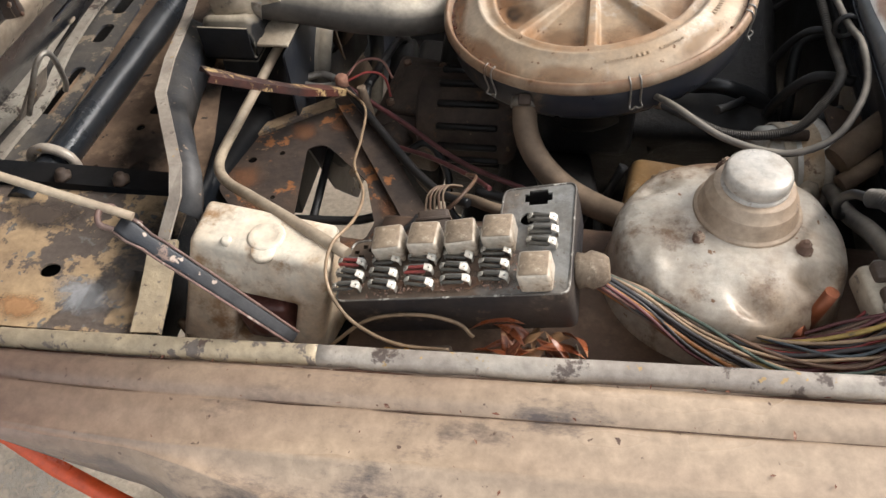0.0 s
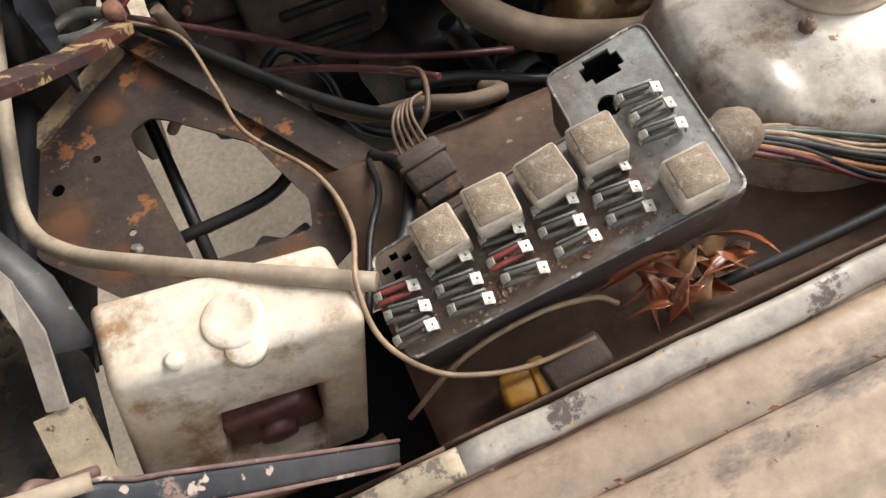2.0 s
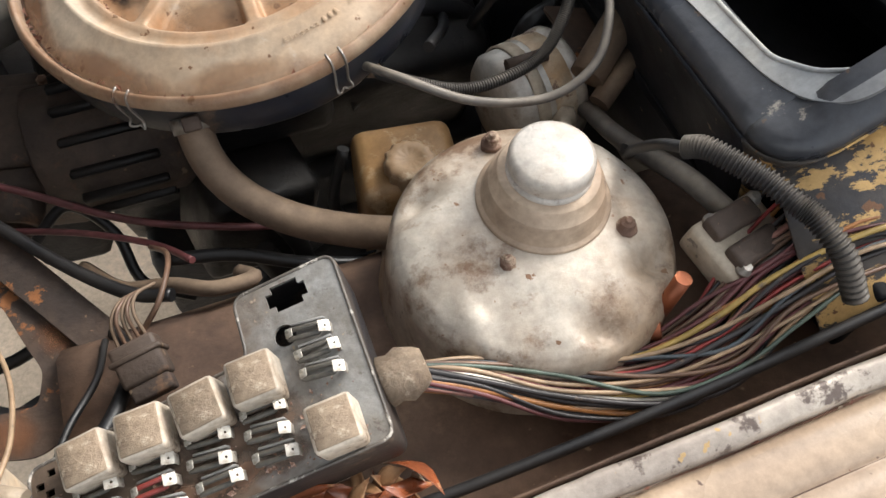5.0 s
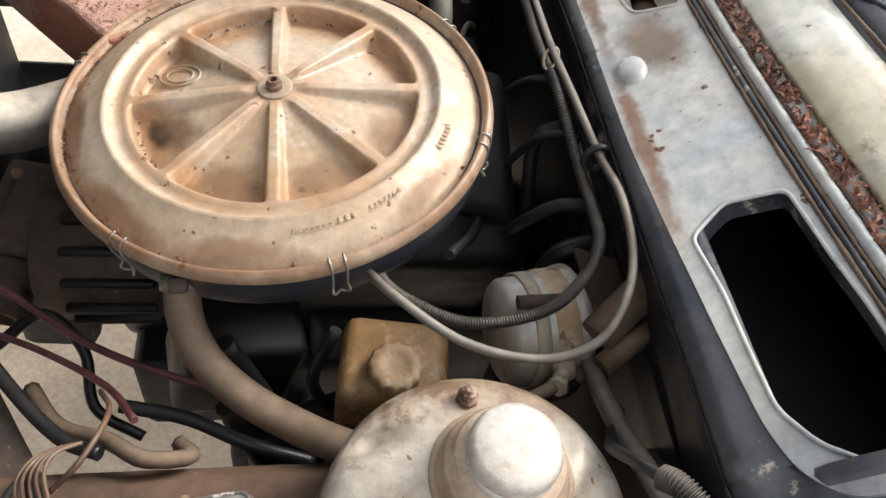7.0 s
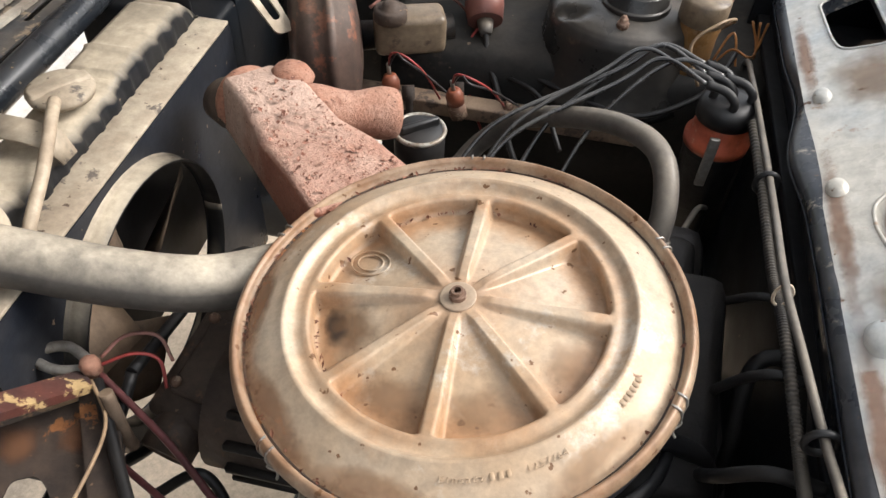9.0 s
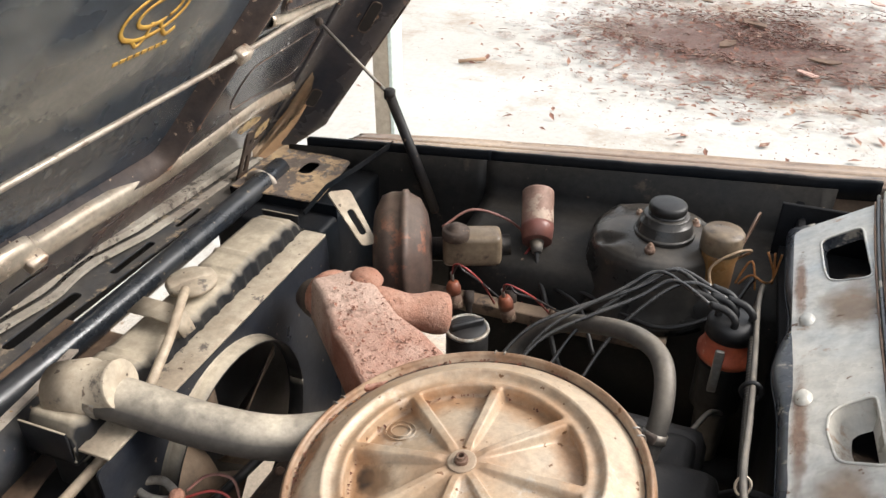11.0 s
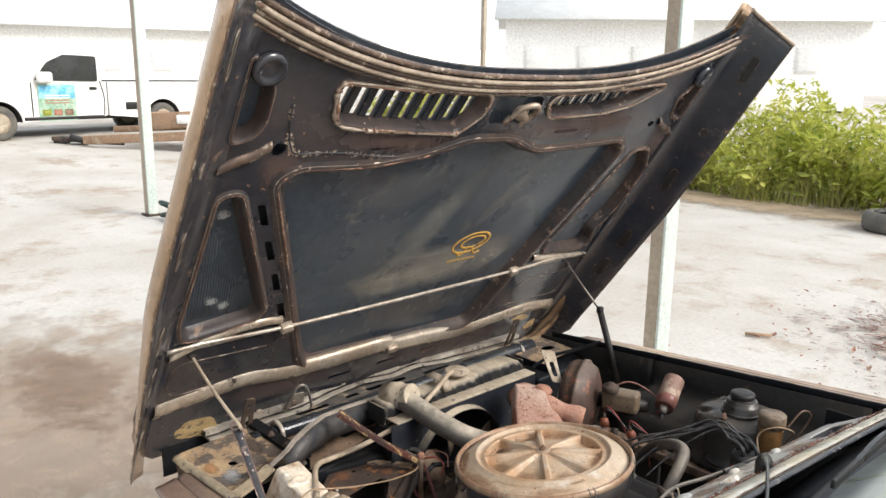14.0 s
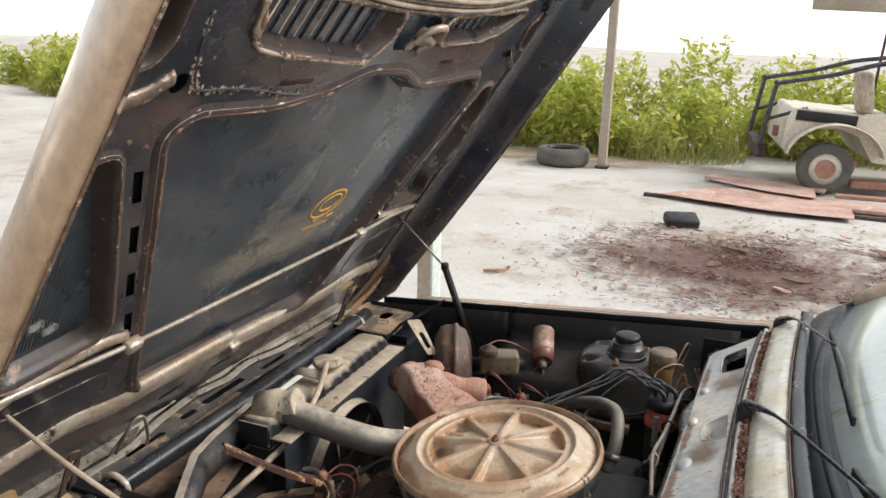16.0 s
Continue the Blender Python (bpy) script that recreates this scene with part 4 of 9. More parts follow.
    outer2 = [(u * 1.012, rear_v(u) + 0.004) for u in us] + [(0.70, 0.0), (0.675, -0.13), (0.655, -0.17), (-0.655, -0.17), (-0.675, -0.13), (-0.70, 0.0)]
    bm = bmesh.new()
    plate(bm, outer2, cuts, 0.002, T(0, 0, -0.026))
    part("outer_skin", bm, M["hood"], h, "dark dusty back of the outer skin")
    bm = bmesh.new()
    plate(bm, outer2, cuts, 0.002, T(0, 0, -0.0295))
    part("outer_paint", bm, M["hood_out"], h, "dusty tan outer paint")
    # louvre slats
    for c in cuts:
        bm = bmesh.new()
        a = Vector((*c[0], 0))
        b = Vector((*c[3], 0))
        plate(bm, [(a.x - 0.016, a.y), (a.x + 0.0, a.y), (b.x + 0.0, b.y), (b.x - 0.016, b.y)], (), 0.002, T(0, 0, -0.022))
        part("louvre_slat", bm, M["hood_frame"], h)
    # rounded shoulders that fall into the pressings
    for k, (poly, w) in enumerate(deep):
        bm = bmesh.new()
        rows = []
        for o, z in ((-1.35, 0.0006), (-1.0, 0.0034), (-0.65, 0.0058), (-0.3, 0.0068), (0.05, 0.0052), (0.35, 0.0), (0.6, -0.009), (0.85, -0.018), (1.15, -0.0235)):
            q = inset(poly, o * w)
            rows.append([(x, y, z) for x, y in q + q[:1]])
        sheet(bm, rows)
        part("pressed_shoulder", bm, M["hood_shoulder"], h, "glossy brown-black pressed shoulder")
        # the tan hood_rim line also paints the shoulder's cream highlight
        for off, z, mt, seed, many in ((-0.3, 0.0066, "hood_rust", 0.0, 0.02), (-0.75, 0.0048, "hood_rim", 31.0, 0.16)):
            bm = bmesh.new()
            q = [(x, y, z) for x, y in inset(poly, off * w)]
            q = [tuple(Vector(p).lerp(Vector(r), j / 4)) for p, r in zip(q, q[1:] + q[:1]) for j in range(4)]
            big = (0.0052 if k in (0, 2, 5, 6) else 0.003) * (1.4 if k > 4 else 1.0)
            tube(bm, q + q[:1], lambda t, k=k, seed=seed, many=many, big=big: (0.0004 if seed == 0.0 else 0.0030 if k > 4 else 0.0005) + big * max(0, noise.noise(Vector((t * 60, k * 7.3 + seed, 0))) - many), 6, 1, True, True)
            part("rusted_edge", bm, M[mt], h, "rust breaking through the pressed edge" if mt == "hood_rust" else "worn bare metal and painted highlight along the pressed edge")
    for poly in (low, mirror(low)):
        bm = bmesh.new()
        q = [(x, y, 0.0012) for x, y in poly]
        tube(bm, q + q[:1], lambda t: 0.0012 + 0.0006 * noise.noise(Vector((t * 30, 9, 0))), 6, 1, True, True)
        part("embossed_line", bm, M["hood_edge"], h, "thin raised line worn brown")
    # flaking seam beside the near louvres
    seam = smooth_path([(-0.579, 0.859, 0), (-0.573, 0.825, 0), (-0.567, 0.798, 0), (-0.555, 0.769, 0), (-0.540, 0.754, 0), (-0.490, 0.752, 0), (-0.424, 0.746, 0), (-0.347, 0.733, 0), (-0.271, 0.727, 0)], 12)
    rnd = random.Random(8)
    bm = bmesh.new()
    for p in seam:
        for j in range(3):
            if noise.noise(Vector((p.x * 30, p.y * 30, 4))) < -0.12:
                continue
            l = rnd.uniform(0.0012, 0.0042)
            m = T(p.x + rnd.gauss(0, 0.003), p.y + rnd.gauss(0, 0.003), 0.0016) @ Euler((rnd.uniform(-0.4, 0.4), rnd.uniform(-0.4, 0.4), rnd.uniform(0, 6.3))).to_matrix().to_4x4()
            bm.faces.new([bm.verts.new(m @ Vector(q)) for q in ((-l, -l * 0.4, 0), (l * 0.1, -l * 0.7, 0.0008), (l, l * 0.2, 0), (-l * 0.2, l * 0.6, 0.0006))])
    part("flaked_seam", bm, M["hood_rim"], h, "paint flaking off the welded seam")["kind"] = "stuff"
    bm = bmesh.new()
    tube(bm, [(p.x, p.y, 0.0012) for p in seam], 0.0022, 6, 1)
    part("seam_bead", bm, M["hood_frame"], h)
    # black plates behind the frame's slots paint the shade inside
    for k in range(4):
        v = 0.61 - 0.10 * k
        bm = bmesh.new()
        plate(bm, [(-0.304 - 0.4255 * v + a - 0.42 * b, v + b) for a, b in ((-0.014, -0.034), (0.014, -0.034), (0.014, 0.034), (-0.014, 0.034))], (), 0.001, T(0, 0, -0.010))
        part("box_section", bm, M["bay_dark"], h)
    # deep side skirts that wrap over the wings: dark inside, tan paint outside, a row of slots
    def skirt(v):
        k = min(1.0, max(0.0, v / 0.5))
        n = min(1.0, max(0.0, (v + 0.20) / 0.17))
        return 0.742 + 0.043 * k - 0.05 * (1 - n), (0.086 + 0.014 * k) * (0.25 + 0.75 * n)
    last = rear_v(0.70) + 0.022
    for s in (-1, 1):
        inside, outside = [], []
        for i in range(41):
            v = -0.19 + (last + 0.19) * i / 40
            ut, ht = skirt(v)
            u0 = min(0.672, ut - 0.028)
            inside.append([(s * (u0 + f * (ut - u0)), v + 0.035 * (1 - f) * (i / 40) ** 8, g * ht) for f, g in ((0, 0.012), (0.16, 0.05), (0.3, 0.13), (0.45, 0.28), (0.6, 0.48), (0.75, 0.70), (0.88, 0.88), (0.96, 0.97), (1.0, 1.0))])
            kk = min(1.0, max(0.0, v / 0.45))
            tuck = 0.026 * (1 - kk)
            outside.append([(s * a, v + 0.035 * c * (i / 40) ** 8, b) for a, b, c in ((ut + 0.0005, ht + 0.0002, 0), (ut + 0.005 * kk, ht * 0.94, 0), (ut + 0.006 * kk - tuck * 0.3, ht * 0.80, 0), (ut + 0.002 - tuck * 0.6, ht * 0.62, 0), (ut - 0.009 - tuck * 0.9, ht * 0.42, 0), (ut - 0.027 * min(1.0, ht / 0.08) - tuck, ht * 0.20, 0.3), (min(0.735, ut - 0.008) - tuck, -0.003, 0.6), (min(0.716, ut - 0.020) - tuck, -0.019, 0.8), (min(0.697, ut - 0.034) - tuck * 0.5, -0.0295, 1.0), (min(0.67, ut - 0.055), -0.0325, 1.0))])
        bm = bmesh.new()
        sheet(bm, inside, 0.0012)
        part("side_skirt", bm, M["hood_frame"], h, "dark inner face of the deep side skirt")
        bm = bmesh.new()
        sheet(bm, outside, 0.0012)
        part("outer_edge", bm, M["hood_out"], h, "glossy tan painted outer edge")
        bm = bmesh.new()
        tube(bm, [(x, y, z + 0.001) for x, y, z in (r[-1] for r in inside)], lambda t, s=s: 0.0016 + 0.0012 * noise.noise(Vector((t * 40, s, 0))), 6, 1, True)
        part("skirt_hem", bm, M["hood_edge"], h, "folded hem worn to bare brown metal")
        bm = bmesh.new()
        tube(bm, inside[-1], 0.0055, 6, 1, True)
        part("corner_edge", bm, M["rear_strip"], h, "bare tan corner edge")
        for v, lg in ((0.985, 0.075), (0.607, 0.074), (0.368, 0.066), (0.243, 0.070), (0.023, 0.045), (0.78, 0.02)):
            ut, ht = skirt(v)
            f, g = (0.66, 0.57) if v > 0.1 else (0.6, 0.48)
            m = frame_of((s * (0.672 + f * (ut - 0.672)) - s * 0.0016, v, g * ht + 0.0014), (s * 0.62, 0, 0.78), (0, s, 0))
            loop = slot(0, 0, 0.021, lg)
            bm = bmesh.new()
            plate(bm, slot(0, 0, 0.0252 if s < 0 else 0.0230, lg + 0.0042), [loop], 0.0016, m)
            part("slot_rim", bm, M["hood_rim"] if s < 0 else M["hood_edge"], h)
            # solid black plate stands in for the shade inside the slot
            bm = bmesh.new()
            plate(bm, loop, (), 0.0008, m)
            part("slot_opening", bm, M["rubber"], h)
    # raised ribs beside the stay rod and upper corners; pale colour paints their highlights
    for pts in ([(-0.686, 0.728), (-0.655, 0.744), (-0.622, 0.756), (-0.596, 0.774)], [(0.686, 0.735), (0.655, 0.752), (0.62, 0.764), (0.582, 0.784)], [(-0.675, 0.232), (-0.60, 0.268), (-0.53, 0.282), (-0.47, 0.286), (-0.425, 0.278)], [(0.40, 0.300), (0.47, 0.290), (0.56, 0.276), (0.64, 0.268)]):
        bm = bmesh.new()
        rows = []
        for p in smooth_path([(u, v, 0) for u, v in pts], 6):
            rows.append([(p.x, p.y - 0.014, -0.0006), (p.x, p.y - 0.009, 0.006), (p.x, p.y - 0.002, 0.009), (p.x, p.y + 0.006, 0.007), (p.x, p.y + 0.013, -0.0006)])
        sheet(bm, rows, 0.001)
        part("short_rib", bm, M["bar_sheen"] if pts[0][1] < 0.5 else M["hood_edge"], h, "short raised rib coloured as a pale highlight")
    # fine ridges pressed into the near side panel
    for k in range(23):
        u0, v0 = -0.640 + 0.0058 * k, 0.312
        top_v = min(0.56, 0.575 - 2.05 * (u0 + 0.60) if u0 > -0.60 else 0.56)
        top_v = max(v0 + 0.03, min(top_v, v0 + 2.2 * (-0.498 - u0)))
        bm = bmesh.new()
        tube(bm, [(max(u0 - 0.12 * (v - v0), -0.658), v, -0.0237) for v in (v0, (v0 + top_v) / 2, top_v)], 0.0009, 5, 2)
        part("pressed_ridge", bm, M["hood"], h)
    # rear edge: ribs and seal strips
    for k, (dv, n, r, mt) in enumerate(((0.002, 0.002, 0.006, "hood_edge"), (-0.009, 0.008, 0.0052, "rear_strip"), (-0.019, 0.006, 0.0040, "hood_edge"), (-0.028, 0.0075, 0.0048, "rear_strip"), (-0.038, 0.005, 0.0038, "hood_edge"))):
        bm = bmesh.new()
        tube(bm, [(u * 1.055, rear_v(u) + dv, n) for u in us], r, 6, 2)
        part("rear_edge_strip", bm, M[mt], h)
    # front cross bar, bent; its pale colour paints a cream highlight
    bm = bmesh.new()
    rows = []
    for p in smooth_path([(-0.675, 0.050, 0), (-0.58, 0.066, 0), (-0.462, 0.082, 0), (-0.38, 0.066, 0), (-0.293, 0.056, 0), (-0.16, 0.056, 0), (-0.035, 0.058, 0), (0.0, 0.042, 0), (0.105, 0.036, 0), (0.254, 0.024, 0), (0.36, 0.030, 0), (0.468, 0.043, 0), (0.56, 0.046, 0), (0.675, 0.03, 0)], 5):
        u, c = p.x, p.y
        k = 1.08 + 0.16 * noise.noise(Vector((u * 9, 2, 0)))
        rows.append([(u, c - 0.028 * k, -0.001), (u, c - 0.022 * k, 0.0055), (u, c - 0.010, 0.009 * k), (u, c + 0.004, 0.0095 * k), (u, c + 0.015 * k, 0.0065), (u, c + 0.022 * k, 0.0), (u, c + 0.026, -0.012)])
    sheet(bm, rows, 0.001)
    part("front_cross_bar", bm, M["bar_sheen"], h, "bent front cross bar, its cream highlight painted on")
    for pts, r in (([(-0.685, 0.262, 0.006), (-0.60, 0.268, 0.008), (-0.413, 0.261, 0.010), (-0.12, 0.263, 0.010), (0.327, 0.272, 0.010), (0.50, 0.285, 0.010), (0.66, 0.275, 0.008)], 0.0046),
                   ([(-0.685, 0.252, 0.004), (-0.413, 0.2515, 0.005), (-0.12, 0.2535, 0.005), (0.327, 0.2625, 0.005), (0.62, 0.266, 0.004)], 0.0022)):
        bm = bmesh.new()
        tube(bm, pts, r, 8, 6)
        part("stay_rod", bm, M["steel_bright"], h, "thin steel stay rod")
    for u, v in ((-0.413, 0.261), (0.327, 0.272), (-0.02, 0.050)):
        bm = bmesh.new()
        box(bm, (0.03, 0.022, 0.02), T(u, v, 0.012, 0, 0, 8), 0.004)
        part("rod_clip", bm, M["hood_rim"], h)
    # old yellow paint left bare near the front corner, and a worn strip by the upper corner
    for k, (pts, mt) in enumerate((([(-0.61, -0.075), (-0.59, -0.03), (-0.52, -0.035), (-0.49, -0.10), (-0.50, -0.125), (-0.55, -0.105), (-0.585, -0.10)], "peel"), ([(-0.62, -0.135), (-0.575, -0.125), (-0.545, -0.14), (-0.55, -0.148), (-0.625, -0.149)], "peel"),
                                   ([(0.50, 0.0), (0.54, 0.015), (0.60, -0.01), (0.56, -0.025), (0.52, -0.02)], "peel"),
                                   ([(0.60, -0.06), (0.645, -0.03), (0.66, -0.08), (0.625, -0.09)], "peel"))):
        bm = bmesh.new()
        edge = rounded(pts, 0.02, 6)
        edge = [(x + 0.006 * noise.noise(Vector((x * 90, y * 90, k))), y + 0.006 * noise.noise(Vector((x * 90, y * 90, k + 5)))) for x, y in edge]
        plate(bm, edge, (), 0.0004, T(0, 0, 0.0016))
        part("bare_patch", bm, M[mt], h, "bare patch of old yellow paint")
    # latch in the middle of the rear edge
    bm = bmesh.new()
    tube(bm, [(-0.035, 0.80, 0.0), (-0.03, 0.85, 0.02), (0.0, 0.865, 0.03), (0.02, 0.84, 0.022), (0.012, 0.80, 0.004)], 0.007, 8)
    lathe(bm, [(0.016, 0), (0.018, 0.014), (0.010, 0.02), (0.006, 0.03), (0.003, 0.03)], 16, T(-0.01, 0.832, 0.0))
    part("latch", bm, M["hood_rim"], h, "rusty hood latch")
    # buffers in the upper corners
    for s in (-1, 1):
        bm = bmesh.new()
        lathe(bm, [(0.03, 0), (0.03, 0.012), (0.022, 0.016), (0.018, 0.012), (0.008, 0.012)], 20, T(s * 0.645, 0.93, 0.0))
        part("buffer", bm, M["hood_frame"], h)
    # dust, scuffs and brown wear on the underside; diagonal smears paint reflected sky
    for x, y, rx, ry, col, cov, tn in ((0.02, 0.335, 0.34, 0.10, (0.38, 0.35, 0.30), 0.62, 3), (-0.12, 0.30, 0.18, 0.06, (0.42, 0.39, 0.33), 0.55, 0), (-0.06, 0.50, 0.07, 0.28, (0.30, 0.30, 0.28), 0.42, -28), (0.16, 0.56, 0.03, 0.18, (0.28, 0.27, 0.26), 0.35, -34),
                                       (0.05, 0.17, 0.28, 0.07, (0.22, 0.20, 0.18), 0.4, 0), (-0.2, 0.62, 0.22, 0.08, (0.20, 0.20, 0.20), 0.35, 10)):
        film("dust_smear", x, y, -0.0228, rx, ry, col, cov, h, "pale dust and painted reflection streaks on the black paint", 7.0, tn)
    # brown wear that also paints the frame's warm sheen
    for x, y, rx, ry, tn in ((-0.468, 0.45, 0.014, 0.20, 23), (-0.533, 0.60, 0.013, 0.10, 23), (-0.40, 0.24, 0.03, 0.07, 20), (0.432, 0.47, 0.014, 0.2, -22), (0.2, 0.785, 0.28, 0.05, 3), (0.36, 0.80, 0.16, 0.045, 6), (-0.56, 0.72, 0.06, 0.06, 0), (-0.3, 0.765, 0.25, 0.03, -4), (-0.35, 0.01, 0.2, 0.05, 0), (0.25, -0.03, 0.3, 0.06, 0), (0.64, 0.72, 0.05, 0.09, 0)):
        film("brown_wear", x, y, 0.0016, rx, ry, (0.20, 0.125, 0.10), 0.4, h, "brown worn paint and painted warm sheen on the frame", 11.0, tn)
    for x, y in ((-0.60, 0.36), (-0.57, 0.34), (-0.63, 0.60)):
        film("white_scuff", x, y, -0.0226, 0.018, 0.018, (0.50, 0.50, 0.49), 0.7, h, "flaked pale scuff", 110.0)
    # yellow emblem: two nested loops with curled feet
    def ribbon(pts, w):
        bm = bmesh.new()
        tube(bm, pts, w, 6, 4)
        for v in bm.verts:
            v.co.z = -0.0222 + (v.co.z + 0.0222) * 0.25
        part("painted_emblem", bm, M["emblem"], h, "yellow curled sprayed mark")
    eu, ev = 0.118, 0.392

    def loop(a, b, lo, hi, du=0.0, dv=0.0):
        return [(eu + du + a * math.cos(radians(t)) - 0.10 * b * math.sin(radians(t)), ev + dv + b * math.sin(radians(t)) + 0.12 * a * math.cos(radians(t)), -0.0222) for t in [lo + (hi - lo) * k / 16 for k in range(17)]]
    ribbon(loop(0.062, 0.033, -150, 235), 0.0036)
    ribbon(loop(0.040, 0.019, -60, 290, 0.006, 0.002), 0.0034)
    ribbon([(eu + 0.012, ev - 0.014, -0.0222), (eu + 0.020, ev - 0.030, -0.0222), (eu + 0.034, ev - 0.044, -0.0222), (eu + 0.050, ev - 0.038, -0.0222)], 0.0036)
    ribbon([(eu - 0.004, ev - 0.012, -0.0222), (eu - 0.010, ev - 0.034, -0.0222), (eu - 0.022, ev - 0.044, -0.0222), (eu - 0.032, ev - 0.034, -0.0222)], 0.0032)
    for k in range(8):
        bm = bmesh.new()
        box(bm, (0.009, 0.0055, 0.001), T(eu - 0.052 + 0.013 * k, ev - 0.060, -0.0222), 0)
        part("small_print", bm, M["emblem"], h)


M["hood_shoulder"] = material("glossy_worn_shoulder", (0.040, 0.036, 0.038), (0.085, 0.062, 0.052), (0.26, 0.18, 0.13), 0.36, 0.0, 6, 60, 0.9, 0.05, 0.63, 0.08, 0.14, speck=(0.40, 0.30, 0.22), many=0.70)
M["rear_strip"] = material("dusty_beige_edge", (0.40, 0.325, 0.25), (0.25, 0.19, 0.145), (0.13, 0.075, 0.05), 0.4, 0.15, 12, 90, 0.8, 0.12, 0.62, 0.06)
M["hood_edge"] = material("worn_brown_edge", (0.17, 0.115, 0.085), (0.07, 0.052, 0.045), (0.46, 0.38, 0.30), 0.3, 0.3, 16, 90, 0.9, 0.15, 0.60, 0.05)
M["bar_sheen"] = material("tan_painted_sheen", (0.56, 0.49, 0.40), (0.36, 0.28, 0.21), (0.06, 0.045, 0.04), 0.26, 0.5, 6, 90, 0.9, 0.08, 0.63, 0.07, speck=(0.10, 0.06, 0.045), many=0.69)
M["steel_bright"] = material("scuffed_bright_steel", (0.44, 0.39, 0.33), (0.27, 0.22, 0.18), (0.12, 0.08, 0.06), 0.36, 0.4, 16, 120, 0.8, 0.1, 0.64, 0.08)
M["peel"] = material("old_yellow_undercoat", (0.58, 0.42, 0.20), (0.46, 0.32, 0.16), (0.09, 0.07, 0.06), 0.6, 0, 20, 100, 0.8, 0.3, 0.58, 0.03)
M["emblem"] = material("yellow_sprayed_paint", (0.60, 0.36, 0.07), (0.48, 0.27, 0.055), (0.12, 0.09, 0.06), 0.5, 0, 60, 200, 0.8, 0.1, 0.66, 0.05)
build_hood()


# ---- air cleaner ----
FILTER = frame_of((0.068, 0.848, 0.880), (1, 0.0, 0.114), (0, 1, 0.027))


def build_air_cleaner():
    a = thing("air_cleaner", FILTER, "round dusty tan air cleaner with ribbed lid", "air filter")
    n = 360
    prof = [(0.0145, 0.0112), (0.018, 0.0105), (0.022, 0.0095), (0.026, 0.0085), (0.030, 0.0075), (0.036, 0.0062), (0.042, 0.005), (0.05, 0.0034), (0.06, 0.0014), (0.07, -0.0008), (0.08, -0.003), (0.09, -0.0054), (0.10, -0.0078), (0.107, -0.0098), (0.112, -0.0112), (0.1154, -0.0112), (0.1161, -0.005), (0.1168, 0.0030), (0.1183, 0.0052), (0.1205, 0.0056), (0.1235, 0.0042), (0.1275, 0.0032), (0.131, 0.0042),
            (0.1345, 0.0088), (0.1368, 0.0110), (0.1390, 0.0098), (0.143, 0.0072), (0.149, 0.0046), (0.155, 0.0018), (0.161, -0.0016), (0.166, -0.0052), (0.1695, -0.0086), (0.1722, -0.0104), (0.1740, -0.0024), (0.1765, 0.0016), (0.1785, 0.0008), (0.181, -0.002), (0.1825, -0.008), (0.179, -0.013)]
    rings = []
    bm = bmesh.new()
    for r, z in prof:
        ring = []
        for k in range(n):
            t = 2 * math.pi * k / n
            d = ((t - 0.0) % (math.pi / 4) + math.pi / 8) % (math.pi / 4) - math.pi / 8
            w = abs(d) * r
            top = 0.0128 - 0.0070 * (r - 0.03) / 0.083
            wide = 0.0072 + 0.0020 * (r - 0.03) / 0.083
            k2 = max(0.0, min(1.0, (wide - w) / 0.0042)) if 0.016 < r < 0.1180 else 0.0
            k2 = k2 * k2 * (3 - 2 * k2) * min(1.0, (r - 0.016) / 0.010)
            ring.append(bm.verts.new((r * math.cos(t), r * math.sin(t), max(z, z + (top - z) * k2) + 0.0006 * noise.noise(Vector((math.cos(t) * 2, math.sin(t) * 2, r * 20))))))
        rings.append(ring)
    for p, q in zip(rings, rings[1:]):
        for k in range(n):
            bm.faces.new((p[k], p[(k + 1) % n], q[(k + 1) % n], q[k])).smooth = True
    bm.faces.new(rings[0][::-1])
    part("lid", bm, M["filter"], a, "pressed lid with eight radial ribs")
    bm = bmesh.new()
    lathe(bm, [(0.172, -0.012), (0.1745, -0.014), (0.1745, -0.045), (0.170, -0.052), (0.12, -0.062), (0.05, -0.066)], 72)
    part("housing", bm, M["filter_side"], a, "dark dusty side wall")
    bm = bmesh.new()
    lathe(bm, [(0.0145, 0.0105), (0.0145, 0.0128), (0.0135, 0.0132), (0.0075, 0.0126)], 28)
    washer = part("washer", bm, M["dome_tan"], a, "flat dusty washer in the lid centre")
    bm = bmesh.new()
    lathe(bm, [(0.0068, 0.0115), (0.0068, 0.0165), (0.0050, 0.0172), (0.0046, 0.0205), (0.0030, 0.0205), (0.0030, 0.0150)], 16)
    for f in bm.faces:
        f.smooth = False
    part("nut", bm, M["nut_rust"], washer, "hollow-topped nut")
    # rust line and crumbs in the rim's groove
    bm = bmesh.new()
    q = [(0.1718 * math.cos(2 * math.pi * k / 120), 0.1718 * math.sin(2 * math.pi * k / 120), -0.0100) for k in range(121)]
    tube(bm, q, lambda t: 0.0014 + 0.0008 * noise.noise(Vector((t * 60, 0, 0))), 6, 1, True, True)
    part("rim_groove", bm, M["rust_dark"], a, "rusty groove round the lid")
    rnd = random.Random(4)
    bm = bmesh.new()
    for k in range(190):
        t = rnd.choice((rnd.uniform(0, 6.283), rnd.gauss(1.9, 0.5), rnd.gauss(3.6, 0.4)))
        r = rnd.choice((0.171, 0.171, 0.169, 0.1145, 0.113))
        c = Vector((r * math.cos(t), r * math.sin(t), -0.0065 if r > 0.15 else -0.0085))
